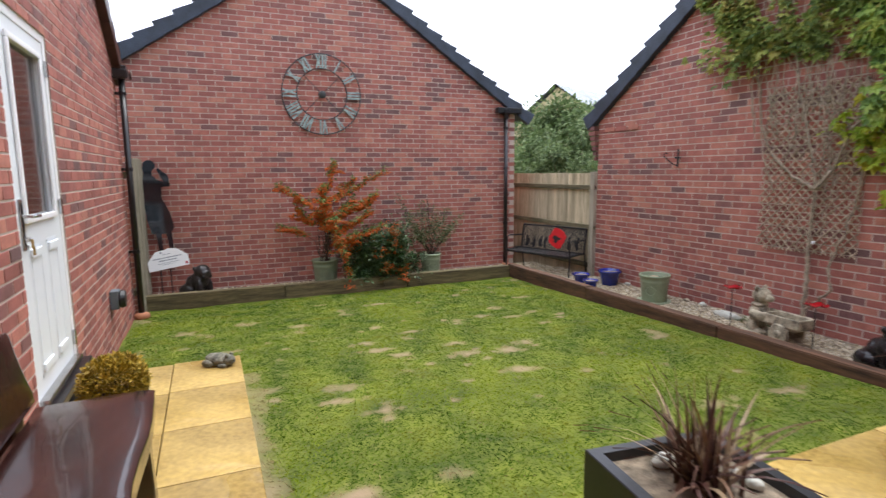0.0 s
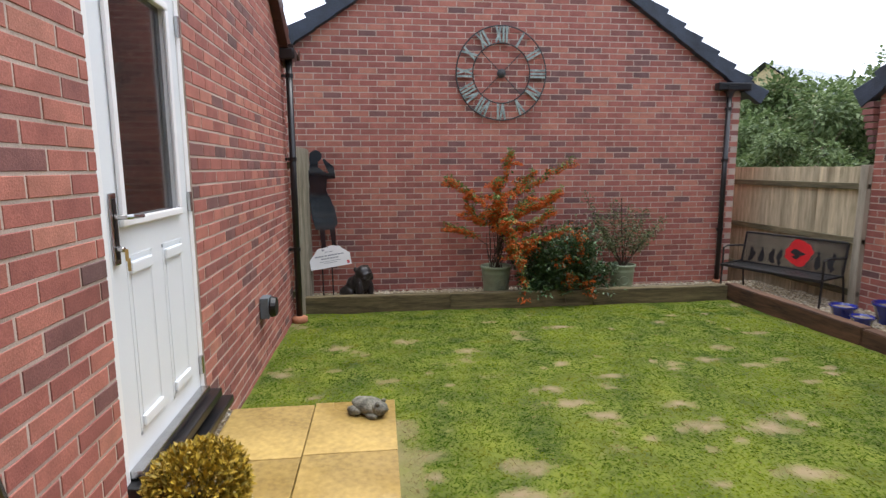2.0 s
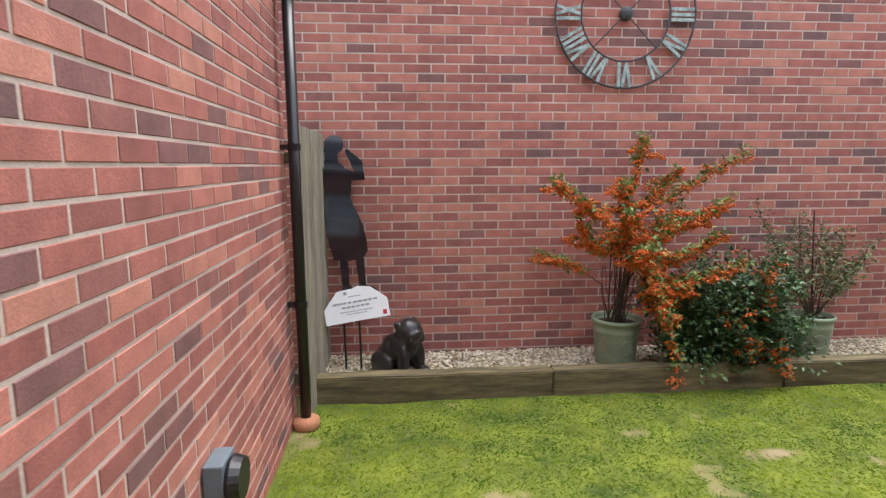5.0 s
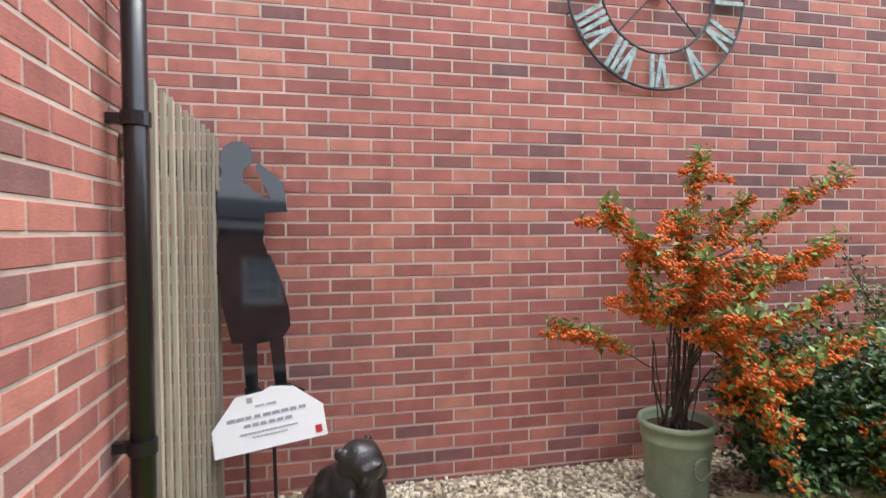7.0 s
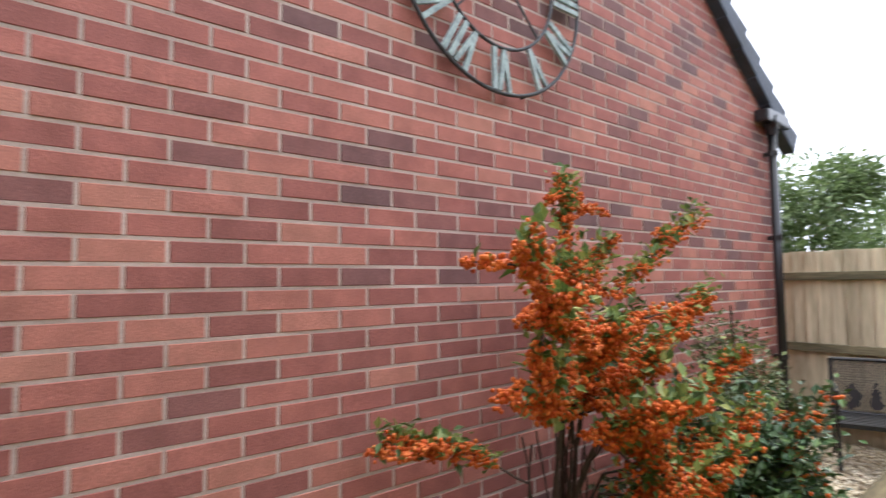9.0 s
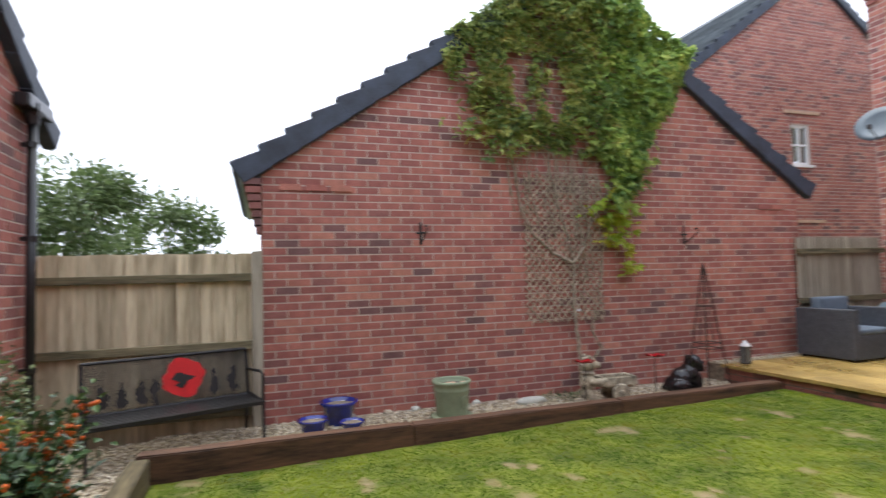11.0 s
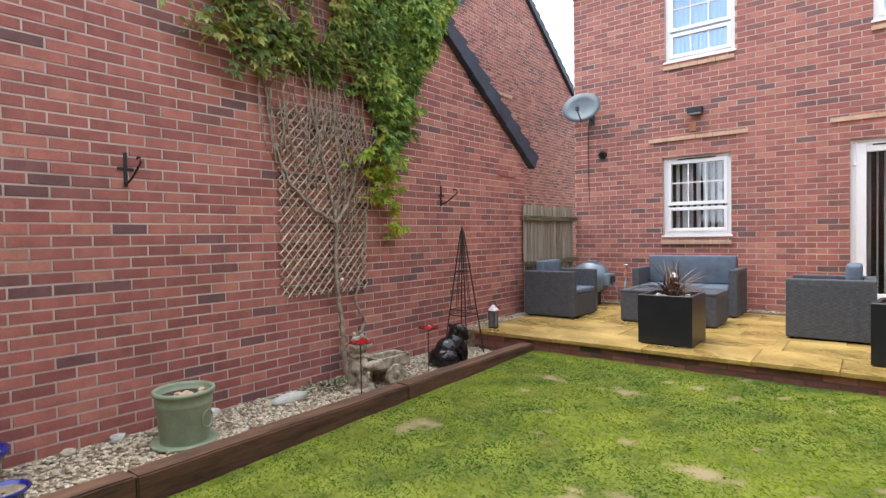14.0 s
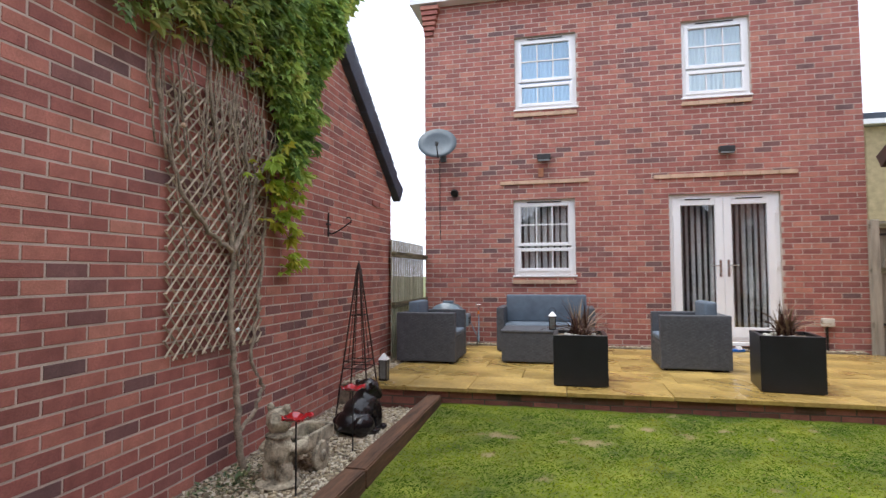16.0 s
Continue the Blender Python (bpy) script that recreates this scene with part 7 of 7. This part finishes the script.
def blue_pot(x, y, r, h, label):
    ob = empty("blue_pot", pose(x, y, GE - 0.004), label=label, category="plant pot", group="blue pots by the wall")
    bm = bmesh.new()
    lathe(bm, [(r * 0.62, 0), (r * 0.66, 0.01), (r * 0.92, h * 0.80), (r * 1.04, h * 0.88), (r * 1.06, h * 0.97), (r * 1.0, h), (r * 0.93, h * 0.97), (r * 0.88, h * 0.80)], 36)
    part("body", bm, POT_BLUE, ob, smooth=True)
    bm = bmesh.new()
    lathe(bm, [(r * 0.1, h * 0.80), (r * 0.88, h * 0.82), (r * 0.885, h * 0.78)], 24)
    part("gravel_fill", bm, GRIT, ob, "pale grit")


blue_pot(5.24, 6.12, 0.165, 0.22, "large cobalt-blue glazed bowl pot filled with grit")
blue_pot(4.94, 6.38, 0.125, 0.15, "cobalt-blue glazed pot filled with pale grit")
blue_pot(4.86, 6.06, 0.105, 0.12, "small cobalt-blue glazed pot filled with pale grit")
big = clay_pot(pose(5.06, 5.08, GE - 0.004, 0, 0, -60), 0.178, 0.35, "large sage-green glazed pot with dry soil", group="sage pots on the gravel")
bm = bmesh.new()
lathe(bm, [(0.19, 0), (0.205, 0.012), (0.20, 0.022), (0.165, 0.02)], 32)
part("saucer", bm, POT_GREEN, big, smooth=True)
for k in range(8):
    bm = bmesh.new()
    a = k * 2.4
    blob(bm, (0.02 + 0.10 * math.cos(a) * (k % 3) / 2, 0.10 * math.sin(a) * (k % 3) / 2, 0.315), (0.03, 0.018, 0.012), k, 0.3, 2)
    part("dry_chip", bm, STONE_BUFF, big)


def stone_barrow():
    """A stone figure of an animal in a coat pushing a small cart, all one casting."""
    bm = bmesh.new()
    blob(bm, (0, 0, 0.02), (0.13, 0.11, 0.025), 1, 0.1)
    for q in (-1, 1):
        blob(bm, (q * 0.045, 0.01, 0.08), (0.042, 0.05, 0.08), 2, 0.2, 3)
        blob(bm, (q * 0.045, -0.05, 0.04), (0.04, 0.06, 0.028), 3, 0.2, 2)
        blob(bm, (q * 0.095, -0.06, 0.20), (0.035, 0.09, 0.04), 4, 0.2, 2)
        blob(bm, (q * 0.05, 0.0, 0.42), (0.024, 0.018, 0.028), 5, 0.2, 2)
    blob(bm, (0, 0, 0.20), (0.085, 0.075, 0.10), 6, 0.22)
    blob(bm, (0, 0, 0.275), (0.075, 0.07, 0.02), 7, 0.2)
    blob(bm, (0, -0.01, 0.355), (0.07, 0.075, 0.075), 8, 0.2)
    blob(bm, (0, -0.09, 0.34), (0.035, 0.045, 0.032), 9, 0.2, 2)
    # cart
    box(bm, -0.085, -0.42, 0.13, 0.085, -0.14, 0.15, 0.006)
    for b in ((-0.10, -0.44, 0.15, -0.075, -0.12, 0.235), (0.075, -0.44, 0.15, 0.10, -0.12, 0.235), (-0.10, -0.45, 0.15, 0.10, -0.425, 0.235), (-0.10, -0.135, 0.15, 0.10, -0.11, 0.235)):
        box(bm, *b, 0.008)
    for q in (-1, 1):
        tube(bm, [(q * 0.085, -0.28, 0.085), (q * 0.115, -0.28, 0.085)], 0.085, 20)
        tube(bm, [(q * 0.115, -0.28, 0.085), (q * 0.125, -0.28, 0.085)], 0.03, 12)
    bmesh.ops.transform(bm, matrix=pose(5.0, 3.62, GE - 0.01, 0, 0, -4) @ Matrix.Scale(1.12, 4), verts=bm.verts[:])
    tagged(part("stone_figure", bm, STONE, smooth=False), "mossy stone animal figure pushing a small cart on the gravel", "statue")
    fuse = bpy.data.objects["stone_figure"].modifiers.new("fuse", "REMESH")
    fuse.mode, fuse.voxel_size, fuse.use_smooth_shade = "VOXEL", 0.006, True


stone_barrow()


def bird_dish(x, y, z):
    ob = empty("bird_dish", pose(x, y, GE), label="red glass bird dish on a thin iron stake", category="bird bath", group="red bird dishes")
    bm = bmesh.new()
    tube(bm, [(0, 0, -0.05), (0, 0, z - GE)], 0.005, 6)
    part("stake", bm, IRON, ob)
    bm = bmesh.new()
    n = 28
    prof = [(0.01, 0.0), (0.05, 0.008), (0.085, 0.026), (0.092, 0.034), (0.08, 0.030), (0.05, 0.014), (0.01, 0.008)]
    lathe(bm, prof, n, (0, 0, z - GE))
    for v in bm.verts:
        a = math.atan2(v.co.y, v.co.x)
        r = math.hypot(v.co.x, v.co.y)
        v.co.z += 0.10 * r * math.sin(5 * a) * (r > 0.06)
        v.co.x *= 1 + 0.12 * math.cos(5 * a)
        v.co.y *= 1 + 0.12 * math.cos(5 * a)
    part("dish", bm, RED_GLASS, ob, "wavy red glass dish", smooth=True)


bird_dish(4.80, 3.78, 0.50), bird_dish(4.79, 2.95, 0.50)


def obelisk():
    ob = empty("obelisk", pose(5.16, 1.90, GE), label="brown wrought-iron plant obelisk standing on the gravel", category="plant support")
    top, w = 1.34, 0.16
    for sx in (-1, 1):
        for sy in (-1, 1):
            bm = bmesh.new()
            tube(bm, [(sx * w, sy * w, -0.03), (sx * 0.012, sy * 0.012, top)], 0.0075, 6)
            part("leg", bm, RUST_IRON, ob)
    for z in (0.42, 0.48, 0.9):
        k = w * (1 - z / top) + 0.012 * z / top
        bm = bmesh.new()
        tube(bm, [(k, k, z), (-k, k, z), (-k, -k, z), (k, -k, z), (k, k, z)], 0.005, 5, cap=False)
        part("hoop", bm, RUST_IRON, ob)
    for a in range(4):
        bm = bmesh.new()
        dx, dy = ((1, 0), (0, 1), (-1, 0), (0, -1))[a]
        tube(bm, [(dx * w * 0.66, dy * w * 0.66, 0.45), (dx * 0.012, dy * 0.012, top)], 0.004, 5)
        part("rod", bm, RUST_IRON, ob)
    bm = bmesh.new()
    lathe(bm, [(0.022, top - 0.02), (0.02, top + 0.01), (0.006, top + 0.05), (0.002, top + 0.07)], 12)
    part("finial", bm, RUST_IRON, ob)


obelisk()
bm = bmesh.new()
blob(bm, (5.22, 4.16, GE + 0.02), (0.05, 0.17, 0.05), 4, 0.2, 3)
tagged(part("pale_rock", bm, WHITE_STONE, smooth=True), "long pale quartz rock at the foot of the wall", "rock")
bm = bmesh.new()
blob(bm, (-0.76, 7.72, GN + 0.04), (0.03, 0.035, 0.06), 4, 0.25, 2)
tagged(part("small_ornament", bm, WHITE_STONE), "small pale stone ornament by the downpipe", "ornament")
r_ = random.Random(40)
for k in range(6):
    bm = bmesh.new()
    blob(bm, (5.44 + r_.uniform(-0.02, 0.02), 4.6 + 0.35 * k + r_.uniform(-0.1, 0.1), GE + 0.01), (0.04, 0.05, 0.03), k, 0.3, 2)
    tagged(part("stone", bm, STONE if k % 2 else WHITE_STONE), "loose stone lying against the brick wall", "stone", "loose stones")
spots = []
for k in range(160):
    a = r_.uniform(0, 6.28)
    q = r_.uniform(0.02, 0.22)
    spots.append(((5.25 + q * math.cos(a) * 0.8, 3.75 + q * math.sin(a) * 1.6, GE + r_.uniform(0.005, 0.05)), (math.cos(a), math.sin(a), 0.6)))
weeds = empty("weeds", label="low green weeds round the creeper stem", category="weeds")
leaf_cloud("foliage", spots, weeds, LEAF_OLIVE, 0.035, "oval", 4, "small weed leaves")

# ---- beyond the garden ----


def tree(x, y, h, spread, seed, label, leaf=0.14, count=15000, z0=-0.33):
    """A trunk that forks into limbs, with uneven clumps of leaves and gaps between."""
    ob = empty("tree", pose(x, y, z0), label=label, category="tree", group="trees behind the fence")
    r = random.Random(seed)
    bm = bmesh.new()
    tube(bm, wander((0, 0, 0), (r.uniform(-0.2, 0.2), r.uniform(-0.2, 0.2), h * 0.55), 6, 0, seed, 0.04), [0.16, 0.14, 0.13, 0.12, 0.11, 0.09, 0.07], 10)
    part("trunk", bm, BARK, ob)
    spots = []
    clumps = []
    for k in range(46):
        a, u = r.uniform(0, 6.28), r.uniform(0.16, 1.0)
        rad = spread * (0.35 + 0.65 * math.sin(math.pi * min(1, u * 0.9 + 0.08))) * r.uniform(0.45, 1.0)
        clumps.append(Vector((rad * math.cos(a), rad * math.sin(a), h * u)))
    for i, c in enumerate(clumps):
        if i % 3 == 0:
            bm = bmesh.new()
            st = Vector((0, 0, min(h * 0.5, c.z * 0.6)))
            tube(bm, wander(st, c, 5, -0.1, seed * 50 + i, 0.05), [0.05, 0.04, 0.03, 0.025, 0.018, 0.01], 6)
            part("limb", bm, BARK, ob)
        size = r.uniform(0.35, 0.75) * spread * 0.42
        for _ in range(count // 46):
            d = Vector((r.gauss(0, 1), r.gauss(0, 1), r.gauss(0, 0.8)))
            d = d.normalized() * size * r.uniform(0.5, 1.05)
            spots.append((c + d, d + Vector((0, 0, -0.1))))
    leaf_cloud("crown", spots, ob, LEAF_TREE, leaf, "oval", seed, "broken crown of mid-green leaves")


tree(9.6, 12.6, 3.3, 2.3, 3, "bushy green tree behind the timber fence")
tree(12.0, 10.4, 3.7, 2.3, 5, "broad green tree behind the timber fence")
tree(14.5, 14.8, 4.6, 2.8, 8, "tall green tree beyond the gardens", 0.16)
tree(10.6, 15.5, 4.1, 2.4, 13, "bushy green tree beyond the fence", 0.15)
tree(17.5, 9.2, 3.9, 1.9, 17, "small pale-green tree in the distance", 0.16, 8000)
tree(7.6, 10.6, 2.45, 1.25, 23, "young green tree close behind the fence", 0.09, 12000)


def far_house():
    ob = empty("house", pose(19.0, 23.5, -0.6, 0, 0, 24), label="distant brick house with a grey tiled gable roof", category="house")
    part("wall", boxed(-4, -3, 0, 4, 3, 4.0), BRICK_BUFF, ob)
    bm = bmesh.new()
    for x0, x1 in ((-4.3, 4.3),):
        v = [bm.verts.new(p) for p in ((x0, -3.4, 3.9), (x1, -3.4, 3.9), (x1, 0, 6.3), (x0, 0, 6.3), (x0, 3.4, 3.9), (x1, 3.4, 3.9))]
        bm.faces.new((v[0], v[1], v[2], v[3])), bm.faces.new((v[3], v[2], v[5], v[4])), bm.faces.new((v[0], v[4], v[5], v[1]))
    part("roof", bm, ROOF_PALE, ob)
    for x in (-4.0, 4.0):
        bm = bmesh.new()
        flat_plate(bm, [(-3.0, 4.0), (3.0, 4.0), (0, 6.15)], 0.1, Matrix.Translation((x - 0.05, 0, 0)) @ Matrix(((0, 0, 1, 0), (1, 0, 0, 0), (0, 1, 0, 0), (0, 0, 0, 1))))
        part("gable", bm, BRICK_BUFF, ob)


far_house()


def neighbour():
    """The red brick gable across the passage: its window, lintels, dark verges and wet slope of tiles."""
    X = 8.5
    m = upright((X, -9.0, 0), (0, 1, 0), (-1, 0, 0))
    L, e, ap = 8.55, 4.75, (4.28, 7.85)
    brick_wall("wall_neighbour", m, L, -0.3, e, "red brick gable wall of the neighbouring house", apex=ap, openings=[(4.60, 3.55, 5.14, 4.42)])
    gable_roof("roof_neighbour", m, L, e, ap, 6.5, "grey tiled roof of the neighbouring house", over=0.2, tiles=ROOF_PALE)
    ob = empty("window_4", m, label="small white cottage-paned window in the neighbouring gable", category="window", kind="structure")
    bm = bmesh.new()
    for b in ((4.60, 3.55, 4.66, 4.42), (5.08, 3.55, 5.14, 4.42), (4.66, 3.55, 5.08, 3.61), (4.66, 4.36, 5.08, 4.42), (4.85, 3.61, 4.885, 4.36), (4.66, 3.97, 4.85, 4.0), (4.885, 3.97, 5.08, 4.0)):
        box(bm, b[0], b[1], -0.10, b[2], b[3], -0.04)
    part("window_frame", bm, UPVC, ob)
    p = part("pane", boxed(4.66, 3.61, -0.085, 5.08, 4.36, -0.08), GLASS, ob)
    p.visible_shadow = False
    part("window_sill", boxed(4.56, 3.50, -0.1, 5.18, 3.55, 0.05), UPVC, ob)
    # Added dark sheet that stands for the unlit room behind this pane.
    part("curtain", boxed(4.6, 3.55, -0.4, 5.14, 4.42, -0.38), ROOM_SHADE, ob)
    for z, a, b in ((4.68, 4.30, 5.33), (2.35, 4.3, 5.3)):
        lt = empty("lintel", m, label="pale buff tile lintel in the neighbouring gable", category="lintel", kind="structure")
        for k in range(5):
            w = (b - a) / 5
            part("tile", boxed(a + k * w + 0.004, z - 0.03, -0.04, a + (k + 1) * w - 0.004, z + 0.03, 0.03), STONE_BUFF, lt)
    downpipe("downpipe", X - 0.09, -8.75, -0.2, 4.5, (1, 0), "black downpipe on the neighbouring house", (0, 0))


neighbour()
bf = empty("building", label="buff brick neighbouring house with a dark roof edge", category="house")
part("wall", boxed(-9, -9.5, -0.33, -2.75, -6.0, 4.3), BRICK_BUFF, bf)
vs = [boxed(-9.2, -10, 4.32, -2.55, -5.8, 4.42), boxed(-9.2, -9.6, 4.42, -2.7, -6.1, 4.62)]
part("fascia", vs[0], UPVC, bf)
part("roof", vs[1], TILE, bf)
bm = bmesh.new()
tube(bm, [(-2.66, -5.95, -0.33), (-2.66, -5.95, 4.2)], 0.035, 10)
part("downpipe", bm, BLACK_PLASTIC, bf)
